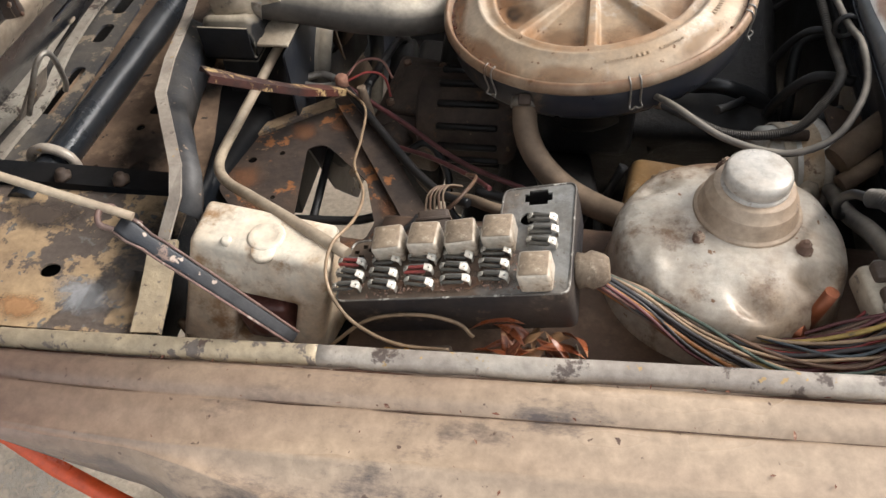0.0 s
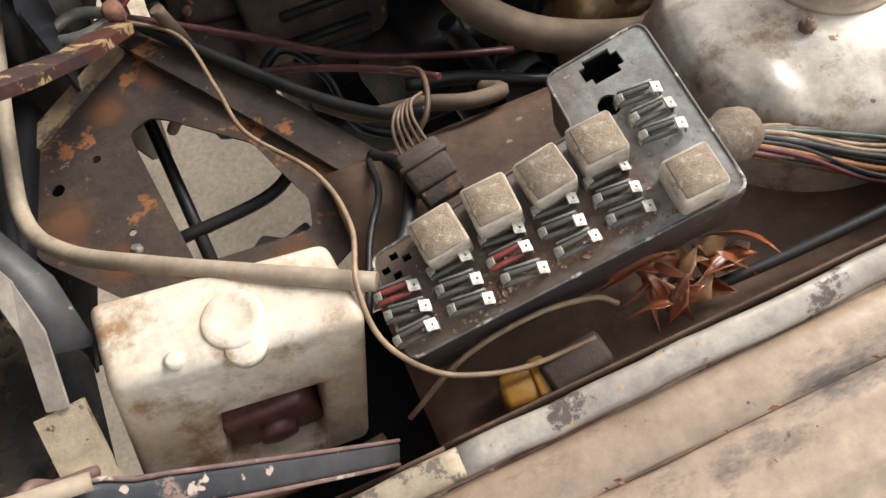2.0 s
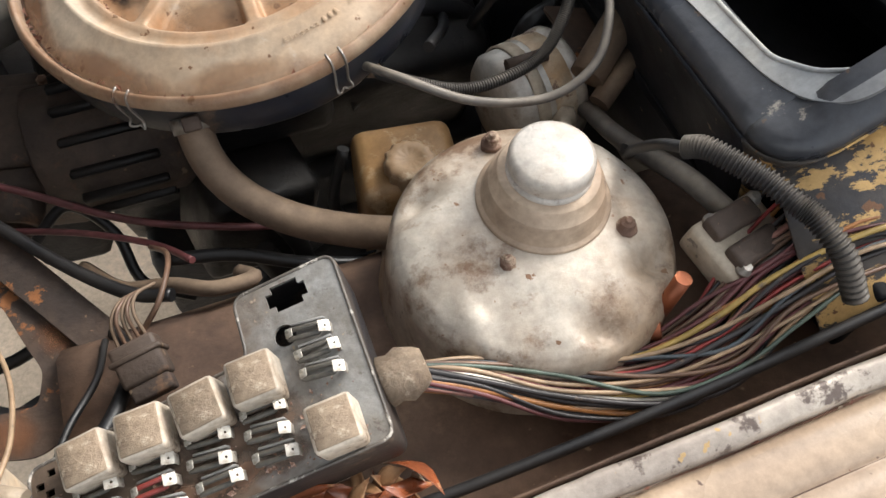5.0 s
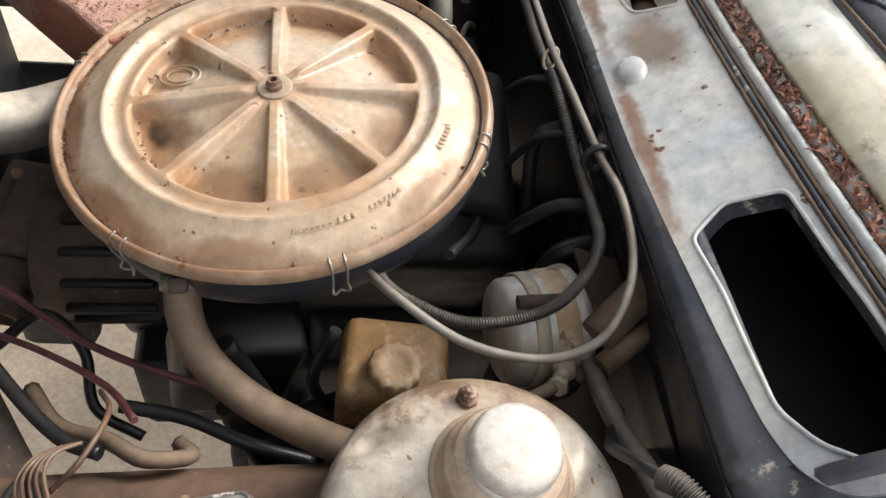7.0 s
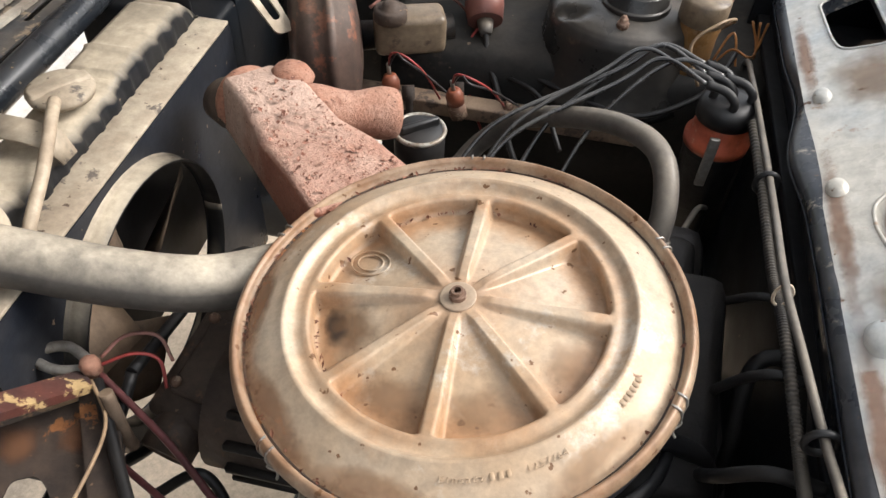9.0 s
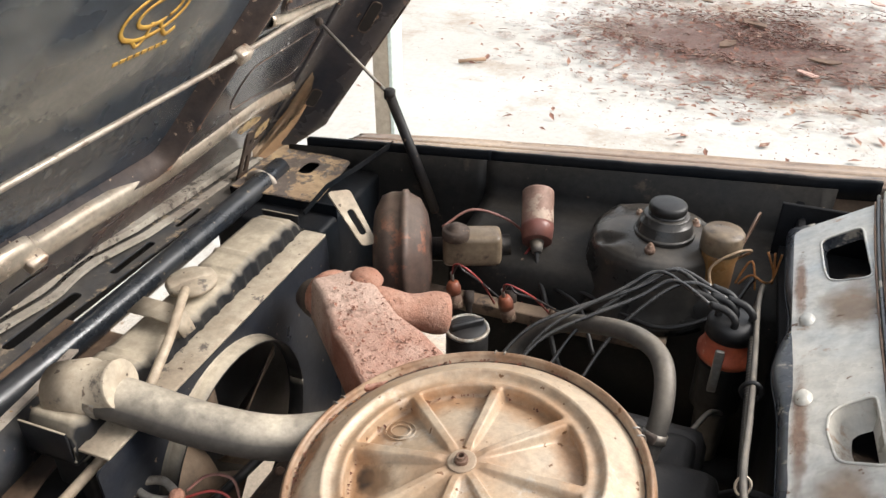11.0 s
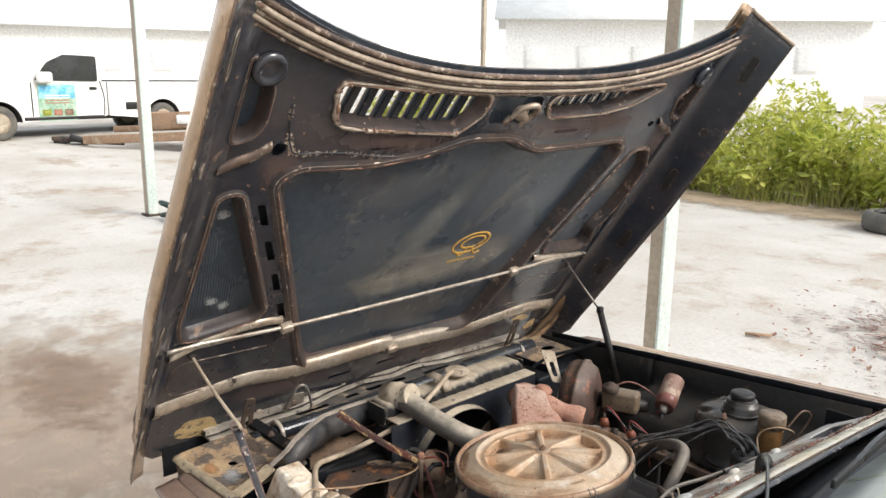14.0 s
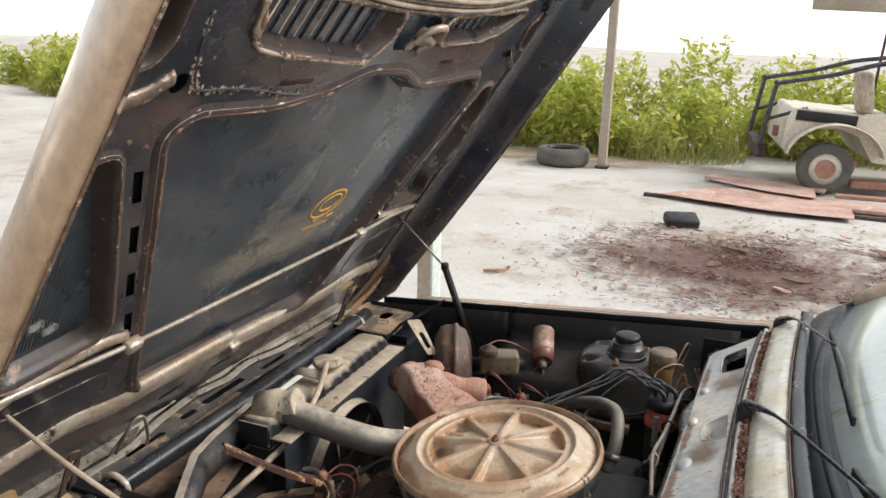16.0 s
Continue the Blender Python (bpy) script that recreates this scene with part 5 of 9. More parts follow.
        m = Matrix.Translation(c) @ Euler((rnd.uniform(-1, 1), rnd.uniform(-1, 1), rnd.uniform(0, 6))).to_matrix().to_4x4()
        l, w = 0.0009 + 0.0042 * rnd.random() ** 2, rnd.uniform(0.0006, 0.0018)
        bm.faces.new([bm.verts.new(m @ Vector(p)) for p in ((-l, 0, 0), (0, -w, 0.001), (l, 0, 0), (0, w, 0.001))])
    part("crumb_litter", bm, M["litter"], a, "dry crumbs in the lid's groove")["kind"] = "stuff"
    for deg in (-75, -128, -20, 30, 95, 160):
        t = radians(deg)
        bm = bmesh.new()
        for s in (-0.0055, 0.0055):
            q = [(0.174, s, 0.002), (0.181, s, 0.0), (0.1825, s, -0.01), (0.179, s, -0.028), (0.182, s * 1.2, -0.034), (0.180, s * 0.6, -0.037), (0.178, 0, -0.036)]
            tube(bm, q, 0.0011, 5, 4)
        bmesh.ops.transform(bm, matrix=Matrix.Rotation(t, 4, "Z"), verts=bm.verts)
        part("lid_clip", bm, M["steel"], a, "sprung wire clip")
    # cast mark and raised lettering
    bm = bmesh.new()
    for r in (0.019, 0.0125):
        q = [(r * math.cos(2 * math.pi * k / 32), r * math.sin(2 * math.pi * k / 32) * 0.72, 0) for k in range(33)]
        tube(bm, q, 0.0009, 5, 1, True, True)
    bmesh.ops.transform(bm, matrix=T(-0.0835, 0.0385, -0.0043, 0, -11, -24), verts=bm.verts)
    part("cast_mark", bm, M["filter"], a)
    # raised lettering round the rim; what cannot be read, and the maker's letters, are plain bars
    def raised(mesh_bm, deg, rad):
        bmesh.ops.transform(mesh_bm, matrix=Matrix.Rotation(radians(deg), 4, "Z") @ T(rad, 0, 0.0062, 0, -4, 90), verts=mesh_bm.verts)
        part("raised_letter", mesh_bm, M["filter"], a)
    for txt, a0 in (("Einsatz", -83.5), ("1257764", -60.8)):
        for i, ch in enumerate(txt):
            cu = bpy.data.curves.new("letter", "FONT")
            cu.body, cu.size, cu.extrude, cu.align_x, cu.resolution_u = ch, 0.0078, 0.00025, "CENTER", 2
            tmp = bpy.data.objects.new("letter", cu)
            bm = bmesh.new()
            bm.from_mesh(tmp.to_mesh())
            tmp.to_mesh_clear()
            bpy.data.objects.remove(tmp)
            bpy.data.curves.remove(cu)
            raised(bm, a0 + i * 1.72, 0.1505)
    for a0, count in ((-70.6, 3), (-28.8, 6)):
        for i in range(count):
            bm = bmesh.new()
            box(bm, (0.0034, 0.0068, 0.0005), T(0, 0.003, 0), 0.0002, 1)
            raised(bm, a0 + i * (2.2 if count == 3 else 1.75), 0.1500)
    # brown dust in the pressings; the black patch paints the left step's shadow
    for deg, r, rx, ry, col, cov in ((199, 0.098, 0.013, 0.024, (0.045, 0.030, 0.022), 0.85), (203, 0.085, 0.026, 0.030, (0.20, 0.11, 0.055), 0.6), (250, 0.092, 0.022, 0.034, (0.34, 0.20, 0.11), 0.6), (293, 0.092, 0.022, 0.034, (0.36, 0.22, 0.125), 0.55), (338, 0.095, 0.02, 0.03, (0.36, 0.22, 0.13), 0.45)):
        o = film("soot", 0, 0, 0, rx, ry, col, cov, a, "brown dust and a painted step shadow in the pressing", 24.0)
        o.matrix_basis = Matrix.Rotation(radians(deg), 4, "Z") @ T(r, 0, -0.0052 - 0.23 * (r - 0.092), 0, 13, 0)
    for deg, r, rx, ry, col, cov in ((188, 0.160, 0.014, 0.07, (0.26, 0.13, 0.065), 0.7), (225, 0.160, 0.014, 0.07, (0.30, 0.16, 0.085), 0.65), (262, 0.159, 0.013, 0.06, (0.34, 0.19, 0.10), 0.55), (318, 0.159, 0.012, 0.06, (0.38, 0.23, 0.13), 0.45)):
        o = film("brown_stain", 0, 0, 0, rx, ry, col, cov, a, "brown stain round the lid", 18.0)
        o.matrix_basis = Matrix.Rotation(radians(deg), 4, "Z") @ T(r, 0, 0.0012 - 0.5 * (r - 0.158), 0, 27, 0)
    return a


build_air_cleaner()


# ---- engine under the filter ----
M["engine_brown"] = material("dusty_brown_casting", (0.085, 0.060, 0.045), (0.045, 0.033, 0.027), (0.15, 0.085, 0.05), 0.7, 0, 12, 90, 0.9, 0.4, 0.60, 0.12, speck=(0.20, 0.14, 0.09), many=0.69)


def build_pump():
    """A dusty cast housing with a cover plate and a mouth in its face, ahead of the air cleaner."""
    p = thing("pump_housing", T(-0.165, 0.865, 0.665, 0, 0, -12), "dusty brown cast pump housing with an open mouth", "engine part")
    bm = bmesh.new()
    box(bm, (0.085, 0.13, 0.10), T(0, 0, 0, 14, 0, 0), 0.010, 3)
    part("casting", bm, M["engine_brown"], p)
    bm = bmesh.new()
    box(bm, (0.060, 0.085, 0.012), T(0.006, -0.012, 0.052, 14, 0, 0), 0.004)
    part("cover_plate", bm, M["engine_brown"], p)
    bm = bmesh.new()
    lathe(bm, [(0.020, -0.01), (0.026, 0.0), (0.026, 0.030), (0.020, 0.031), (0.018, 0.004)], 24, T(-0.006, -0.068, 0.012, 104, 0, 0), False)
    part("mouth", bm, M["engine_brown"], p, "round open mouth")
    for x, y in ((-0.022, 0.025), (0.030, 0.03), (-0.020, -0.045), (0.032, -0.045)):
        bm = bmesh.new()
        lathe(bm, [(0.006, 0), (0.006, 0.006), (0.003, 0.007)], 6, T(x, y, 0.058 + 0.22 * y, 14, 0, 0))
        part("bolt_head", bm, M["nut_rust"], p)


build_pump()


def build_engine():
    e = thing("engine", T(0, 0, 0), "oily dark engine block below the air cleaner", "engine")
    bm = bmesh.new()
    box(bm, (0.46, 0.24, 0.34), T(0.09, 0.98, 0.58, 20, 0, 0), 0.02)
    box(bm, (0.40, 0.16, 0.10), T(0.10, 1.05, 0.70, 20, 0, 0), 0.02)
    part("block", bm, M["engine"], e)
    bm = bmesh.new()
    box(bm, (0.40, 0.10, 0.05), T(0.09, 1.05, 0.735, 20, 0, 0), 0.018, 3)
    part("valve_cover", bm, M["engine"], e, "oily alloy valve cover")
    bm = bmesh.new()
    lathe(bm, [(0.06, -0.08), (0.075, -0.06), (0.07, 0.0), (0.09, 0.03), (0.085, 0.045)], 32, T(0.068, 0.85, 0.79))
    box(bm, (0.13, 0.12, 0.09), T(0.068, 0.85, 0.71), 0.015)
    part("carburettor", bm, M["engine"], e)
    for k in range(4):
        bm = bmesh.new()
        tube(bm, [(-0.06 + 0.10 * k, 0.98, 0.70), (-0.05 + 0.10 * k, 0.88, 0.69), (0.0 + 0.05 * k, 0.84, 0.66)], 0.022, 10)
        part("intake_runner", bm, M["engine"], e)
    bm = bmesh.new()
    lathe(bm, [(0.05, -0.07), (0.062, -0.065), (0.064, 0.05), (0.058, 0.06), (0.02, 0.065)], 28, T(-0.08, 0.825, 0.70, 0, 90, 0))
    alt = part("alternator", bm, M["engine_brown"], e, "finned dusty alternator")
    fin = bmesh.new()
    box(fin, (0.08, 0.012, 0.008), Matrix(), 0.002, 1)
    me = bpy.data.meshes.new("cooling_fin")
    fin.to_mesh(me)
    fin.free()
    me.materials.append(M["engine"])
    for k in range(14):
        a = 2 * math.pi * k / 14
        o = new("cooling_fin", me)
        o.parent = alt
        o.matrix_basis = T(-0.08, 0.825 + 0.064 * math.cos(a), 0.70 + 0.064 * math.sin(a), math.degrees(a), 0, 0)
    bm = bmesh.new()
    lathe(bm, [(0.035, -0.012), (0.075, -0.01), (0.066, 0.0), (0.075, 0.012), (0.03, 0.014)], 36, T(-0.215, 0.985, 0.62, 0, 90, 0))
    part("crank_pulley", bm, M["engine"], e)
    bm = bmesh.new()
    tube(bm, [(-0.215, 0.80, 0.76), (-0.215, 0.74, 0.70), (-0.215, 0.90, 0.57), (-0.215, 1.0, 0.545), (-0.215, 1.06, 0.62), (-0.215, 1.0, 0.70), (-0.215, 0.80, 0.76)], 0.006, 6, 8)
    part("drive_belt", bm, M["rubber"], e)
    return e


build_engine()


# ---- radiator and fan shroud ----



def build_radiator():
    r = thing("radiator", T(-0.345, 1.005, 0.56), "dusty black radiator with top tank and cap", "radiator")
    bm = bmesh.new()
    box(bm, (0.05, 0.455, 0.28), T(-0.022, -0.008, 0.115), 0.004)
    part("core", bm, M["rad"], r)
    # top tank: long pressed box with a raised middle, beads and a soldered skirt
    bm = bmesh.new()
    rows = []
    for i in range(100):
        y = -0.248 + 0.485 * i / 99
        end = min(1, min(i, 99 - i) / 3.0)
        bead = 0.0040 * sum(math.exp(-((y - c) / 0.0035) ** 2) for c in (-0.236, -0.190, -0.120, 0.055, 0.105, 0.215))
        up = 0.007 * (0.065 < y < 0.205) + 0.005 * (-0.26 < y < -0.13)
        fin = 0.0035 * (math.sin(y * 190) > 0.55)
        h = (0.310 + up + bead) * end + 0.296 * (1 - end)
        rows.append([(-0.058, y, 0.270), (-0.058, y, h - 0.014), (-0.052, y, h - 0.003), (-0.044, y, h), (0.000, y, h + 0.001), (0.007, y, h - 0.003), (0.010 + fin, y, h - 0.012), (0.011 + fin, y, 0.290), (0.011, y, 0.270)])
    sheet(bm, rows, 0.002)
    part("top_tank", bm, M["rad"], r, "dust-coated top tank with pressed beads")
    for y in (-0.2485, 0.2375):
        bm = bmesh.new()
        box(bm, (0.064, 0.003, 0.045), T(-0.025, y, 0.288), 0.001)
        part("tank_end", bm, M["rad"], r, "dark tank end")
    bm = bmesh.new()
    box(bm, (0.070, 0.489, 0.006), T(-0.024, -0.0055, 0.268), 0.002)
    part("tank_seam", bm, M["rad"], r, "folded seam under the tank")
    bm = bmesh.new()
    lathe(bm, [(0.02, 0), (0.032, 0.003), (0.0335, 0.009), (0.029, 0.0125), (0.020, 0.013), (0.017, 0.0145), (0.006, 0.0148)], 24, T(-0.022, 0.012, 0.320))
    cap = part("filler_cap", bm, M["dust_top"], r, "dusty round filler cap")
    bm = bmesh.new()
    box(bm, (0.016, 0.062, 0.006), T(-0.022, 0.012, 0.333, 0, 0, -35), 0.003)
    part("cap_ear", bm, M["dust_top"], cap)
    bm = bmesh.new()
    lathe(bm, [(0.033, -0.03), (0.033, 0.012), (0.028, 0.016), (0.027, 0.045), (0.028, 0.05)], 20, T(-0.014, -0.194, 0.321, 0, 74, 10))
    part("hose_neck", bm, M["dust_top"], r)
    bm = bmesh.new()
    sheet(bm, [[(-0.055, -0.072, 0.330), (-0.055, -0.040, 0.331)], [(-0.018, -0.072, 0.331), (-0.018, -0.042, 0.332)], [(0.010, -0.070, 0.326), (0.012, -0.044, 0.327)], [(0.020, -0.066, 0.304), (0.022, -0.046, 0.305)]], 0.002)
    part("sheet_bracket", bm, M["dust_top"], r, "folded pale sheet bracket")
    # shroud
    bm = bmesh.new()
    outer = rounded([(-0.20, -0.02), (-0.12, -0.12), (0.240, -0.12), (0.240, 0.262), (-0.262, 0.262), (-0.262, 0.12)], 0.006)
    plate(bm, outer, [circle(-0.055, 0.100, 0.150, 48)], 0.003, frame_of((0.049, 0, 0.02), (0, 1, 0), (0, 0, 1)))
    part("fan_shroud", bm, M["cowl_dark"], r, "navy-black fan shroud")
    bm = bmesh.new()
    box(bm, (0.040, 0.484, 0.004), T(0.031, -0.002, 0.284), 0.001)
    part("shroud_top", bm, M["dust_top"], r, "dust-coated shroud flange")
    bm = bmesh.new()
    rows = []
    for i in range(49):
        t = 2 * math.pi * i / 48
        rows.append([(x, -0.055 + r_ * math.cos(t), 0.120 + r_ * math.sin(t)) for x, r_ in ((0.050, 0.156), (0.054, 0.151), (0.058, 0.150), (0.074, 0.150))])
    sheet(bm, rows, 0.003)
    part("shroud_ring", bm, M["rad"], r)
    for k in range(5):
        bm = bmesh.new()
        a = 2 * math.pi * k / 5 + 0.4
        rows = []
        for i in range(6):
            rr = 0.04 + 0.10 * i / 5
            tw = 0.05 - 0.02 * i / 5
            rows.append([(0.04 - tw * 0.5, rr, -0.03), (0.045, rr, 0.0), (0.04 + tw * 0.5, rr, 0.03)])
        sheet(bm, rows, 0.002)
        bmesh.ops.transform(bm, matrix=T(0, -0.055, 0.120) @ Matrix.Rotation(a, 4, "X"), verts=bm.verts)
        part("fan_blade", bm, M["hose"], r)
    return r


build_radiator()


def hose(name, pts, radius, mat, label, category="hose", seg=10, group=""):
    bm = bmesh.new()
    tube(bm, pts, radius, seg)
    return single(name, bm, mat, label, category, group)


def clamped(name, pts, radius, mat, label, clamps, seg=16):
    """A hose with worm-drive clamps at the given places along it."""
    t = thing(name, T(0, 0, 0), label, "hose")
    bm = bmesh.new()
    tube(bm, pts, radius, seg)
    part("rubber_tube", bm, mat, t)
    line = smooth_path(pts)
    for u in clamps:
        i = int(u * (len(line) - 2))
        bm = bmesh.new()
        d = (line[i + 1] - line[i]).normalized()
        m = d.to_track_quat("Z", "Y").to_matrix().to_4x4()
        m.translation = line[i]
        lathe(bm, [(radius + 0.0004, -0.006), (radius + 0.0022, -0.006), (radius + 0.0022, 0.006), (radius + 0.0004, 0.006)], 24, m, False)
        c = part("hose_clamp", bm, M["steel"], t, "steel hose clamp")
        bm = bmesh.new()
        box(bm, (0.014, 0.010, 0.012), m @ T(0, radius + 0.005, 0), 0.002)
        part("clamp_screw", bm, M["rust_dark"], c)
    return t


clamped("radiator_hose", [(-0.345, 0.812, 0.880), (-0.29, 0.822, 0.866), (-0.22, 0.840, 0.843), (-0.15, 0.868, 0.825), (-0.08, 0.925, 0.812)], 0.0255, M["hose_pale"], "thick pale dusty top radiator hose", (0.04,), 24)
clamped("breather_hose", [(0.0, 1.24, 0.68), (0.03, 1.262, 0.715), (0.08, 1.250, 0.768), (0.155, 1.200, 0.820), (0.205, 1.158, 0.842), (0.232, 1.112, 0.846), (0.240, 1.065, 0.818), (0.232, 1.03, 0.765)], 0.0128, M["hose_grey"], "arched grey breather hose beside the filter", (0.95,), 14)
clamped("lower_hose", [(0.0, 0.71, 0.84), (0.003, 0.676, 0.808), (0.020, 0.650, 0.785), (0.050, 0.628, 0.768), (0.085, 0.608, 0.762), (0.12, 0.588, 0.766), (0.16, 0.572, 0.77)], 0.014, M["hose"], "dusty brown curved rubber hose", (0.08,), 14)



# ---- fuse box ----
FUSE = frame_of((0.054, 0.407, 0.880), (0.981, 0.021, 0.194), (-0.036, 0.997, 0.074))


M["fuse_side"] = material("dusty_dark_housing", (0.030, 0.028, 0.030), (0.065, 0.050, 0.040), (0.17, 0.12, 0.085), 0.5, 0, 12, 120, 0.9, 0.15, 0.58, 0.12)
M["fuse_tip"] = material("pale_contact_tab", (0.52, 0.50, 0.44), (0.36, 0.32, 0.27), (0.17, 0.12, 0.085), 0.45, 0.2, 90, 260, 0.8, 0.1, 0.58, 0.08)
M["crumb"] = material("brown_pink_crumbs", (0.28, 0.16, 0.11), (0.17, 0.095, 0.065), (0.50, 0.36, 0.29), 0.8, 0, 300, 400, 0.9, 0.1, 0.55, 0.05)
M["rim_worn"] = material("partly_worn_rim", (0.09, 0.08, 0.07), (0.14, 0.12, 0.10), (0.52, 0.48, 0.42), 0.5, 0, 20, 120, 0.8, 0.1, 0.58, 0.06)
M["relay_edge"] = material("worn_pale_relay", (0.56, 0.49, 0.40), (0.40, 0.32, 0.24), (0.18, 0.13, 0.09), 0.5, 0.05, 30, 160, 0.8, 0.15, 0.60, 0.08, rand=0.15)
M["relay"] = material("grimy_relay_top", (0.30, 0.225, 0.155), (0.20, 0.145, 0.10), (0.42, 0.34, 0.25), 0.65, 0, 60, 220, 0.9, 0.5, 0.6, 0.1, rand=0.2)


def build_fuse_box():
    f = thing("fuse_box", FUSE, "open dusty fuse box with relays and rows of fuses", "fuse box")
    out = rounded([(-0.197, -0.012), (0.008, -0.016), (0.012, 0.102), (-0.053, 0.100), (-0.055, 0.060), (-0.192, 0.052)], 0.008)
    cross = [(-0.034, 0.084), (-0.030, 0.084), (-0.030, 0.080), (-0.013, 0.080), (-0.013, 0.084), (-0.009, 0.084), (-0.009, 0.093), (-0.013, 0.093), (-0.013, 0.097), (-0.030, 0.097), (-0.030, 0.093), (-0.034, 0.093)]
    holes = [cross, circle(-0.030, 0.0645, 0.0068, 16)]
    for x, y in ((-0.1793, 0.0462), (-0.1727, 0.042), (-0.1868, 0.0405), (-0.1817, 0.035)):
        holes.append([(x - 0.0025, y - 0.002), (x + 0.0025, y - 0.002), (x + 0.0025, y + 0.002), (x - 0.0025, y + 0.002)])
    bm = bmesh.new()
    plate(bm, out, holes, 0.0025, T(0, 0, -0.0025))
    part("fuse_plate", bm, M["fuse_plate"], f, "dusty grey contact plate")
    for x, y, rx, ry, col in ((-0.10, 0.0, 0.09, 0.012, (0.24, 0.14, 0.09)), (-0.07, 0.02, 0.06, 0.02, (0.18, 0.12, 0.085))):
        film("grime", x, y, 0.0004, rx, ry, col, 0.85, f, "dry dirt on the plate", 60.0)
    bm = bmesh.new()
    up = [(a, b, -0.001) for a, b in out]
    mid = [(a + 0.0012 * (1 if a > -0.09 else -1), b + 0.0012 * (1 if b > 0.03 else -1), -0.006) for a, b in out]
    dn = [(a * 1.0, b, -0.052) for a, b in out]
    sheet(bm, [up + up[:1], mid + mid[:1], dn + dn[:1]])
    bm.faces.new([bm.verts.new(q) for q in dn])
    part("housing", bm, M["fuse_side"], f, "dark plastic housing with brown dust")
    bm = bmesh.new()
    q = [(a, b, 0.0) for a, b in out]
    tube(bm, q + q[:1], 0.0011, 6, 1, True, True)
    part("worn_rim", bm, M["rim_worn"], f, "pale worn edge")
    rel = bmesh.new()
    box(rel, (0.027, 0.027, 0.023), T(0, 0, 0.0115), 0.0028, 2)
    me = bpy.data.meshes.new("relay")
    rel.to_mesh(me)
    rel.free()
    me.materials.append(M["relay_edge"])
    cover = bmesh.new()
    box(cover, (0.0235, 0.0235, 0.0016), T(0.0006, -0.0004, 0.0230), 0.0006, 1)
    cm = bpy.data.meshes.new("relay_top")
    cover.to_mesh(cm)
    cover.free()
    cm.materials.append(M["relay"])
    for k, (x, y) in enumerate(((-0.150, 0.0385), (-0.117, 0.039), (-0.084, 0.0395), (-0.051, 0.041), (-0.0175, -0.001))):
        o = new("relay", me)
        o.parent = f
        o.matrix_basis = T(x, y, 0.0, random.Random(k).uniform(-2, 2), random.Random(k + 9).uniform(-2, 2), random.Random(k).uniform(-4, 4))
        tp = new("relay_top", cm)
        tp.parent = o
    cols = [(-0.1855, 0.0235), (-0.153, 0.0235), (-0.1205, 0.024), (-0.088, 0.0245), (-0.0545, 0.0255), (-0.015, 0.0585)]
    tip = bmesh.new()
    plate(tip, slot(0, 0, 0.0070, 0.0068, 0.0006), [circle(0.0005, 0.0, 0.0008, 8)], 0.0008, T(0.0098, 0, 0.0086, 0, 34, 0))
    box(tip, (0.0010, 0.0060, 0.0070), T(0.0124, 0, 0.0034), 0.0003, 1)
    tm = bpy.data.meshes.new("contact")
    tip.to_mesh(tm)
    tip.free()
    tm.materials.append(M["fuse_tip"])
    tail = bmesh.new()
    box(tail, (0.0012, 0.0056, 0.0080), T(-0.0125, 0.0010, 0.0040, 0, 9, 0), 0.0003, 1)
    box(tail, (0.0052, 0.0050, 0.0009), T(-0.0108, 0.0010, 0.0082, 0, -24, 0), 0.0003, 1)
    tlm = bpy.data.meshes.new("tail_contact")
    tail.to_mesh(tlm)
    tail.free()
    tlm.materials.append(M["fuse_metal"])
    wall = bmesh.new()
    box(wall, (0.020, 0.0018, 0.006), T(0, 0.0062, 0.003), 0.0005, 1)
    wm = bpy.data.meshes.new("divider")
    wall.to_mesh(wm)
    wall.free()
    wm.materials.append(M["fuse_plate"])
    bodies = {}
    for key in ("fuse_green", "fuse_red"):
        b = bmesh.new()
        lathe(b, [(0.0008, -0.0125), (0.0016, -0.0110), (0.0016, 0.0060), (0.0010, 0.0075)], 8, T(0, 0.0030, 0.0064, 0, 90, 0))
        lathe(b, [(0.0008, -0.0125), (0.0016, -0.0110), (0.0016, 0.0060), (0.0010, 0.0075)], 8, T(0, -0.0022, 0.0060, 0, 90, 0))
        bodies[key] = bpy.data.meshes.new("fuse")
        b.to_mesh(bodies[key])
        b.free()
        bodies[key].materials.append(M[key])
    for ci, (x, y) in enumerate(cols):
        for r in range(3):
            key = "fuse_red" if (ci, r) in ((2, 1), (0, 0)) else "fuse_green"
            fu = new("fuse", bodies[key])
            fu.parent = f
            fu.matrix_basis = T(x + 0.0010 * math.sin(ci * 7 + r * 3), y - 0.0130 * r, 0.001, 3 * math.sin(ci * 3 + r * 5), 4 * math.sin(ci * 5 + r * 2), -7 + 5 * math.sin(ci * 2 + r * 4))
            c = new("contact", tm)
            c.parent = fu
            c = new("tail_contact", tlm)
            c.parent = fu
            w = new("divider", wm)
            w.parent = fu
    rnd = random.Random(12)
    bm = bmesh.new()
    for k in range(170):
        x = rnd.uniform(-0.19, 0.004)
        y = -0.010 + abs(rnd.gauss(0, 0.010)) if k % 3 else rnd.uniform(-0.01, 0.05)
        l = 0.0007 + 0.0024 * rnd.random() ** 3
        m = T(x, y, 0.0009) @ Euler((rnd.uniform(-0.6, 0.6), rnd.uniform(-0.6, 0.6), rnd.uniform(0, 6.3))).to_matrix().to_4x4()
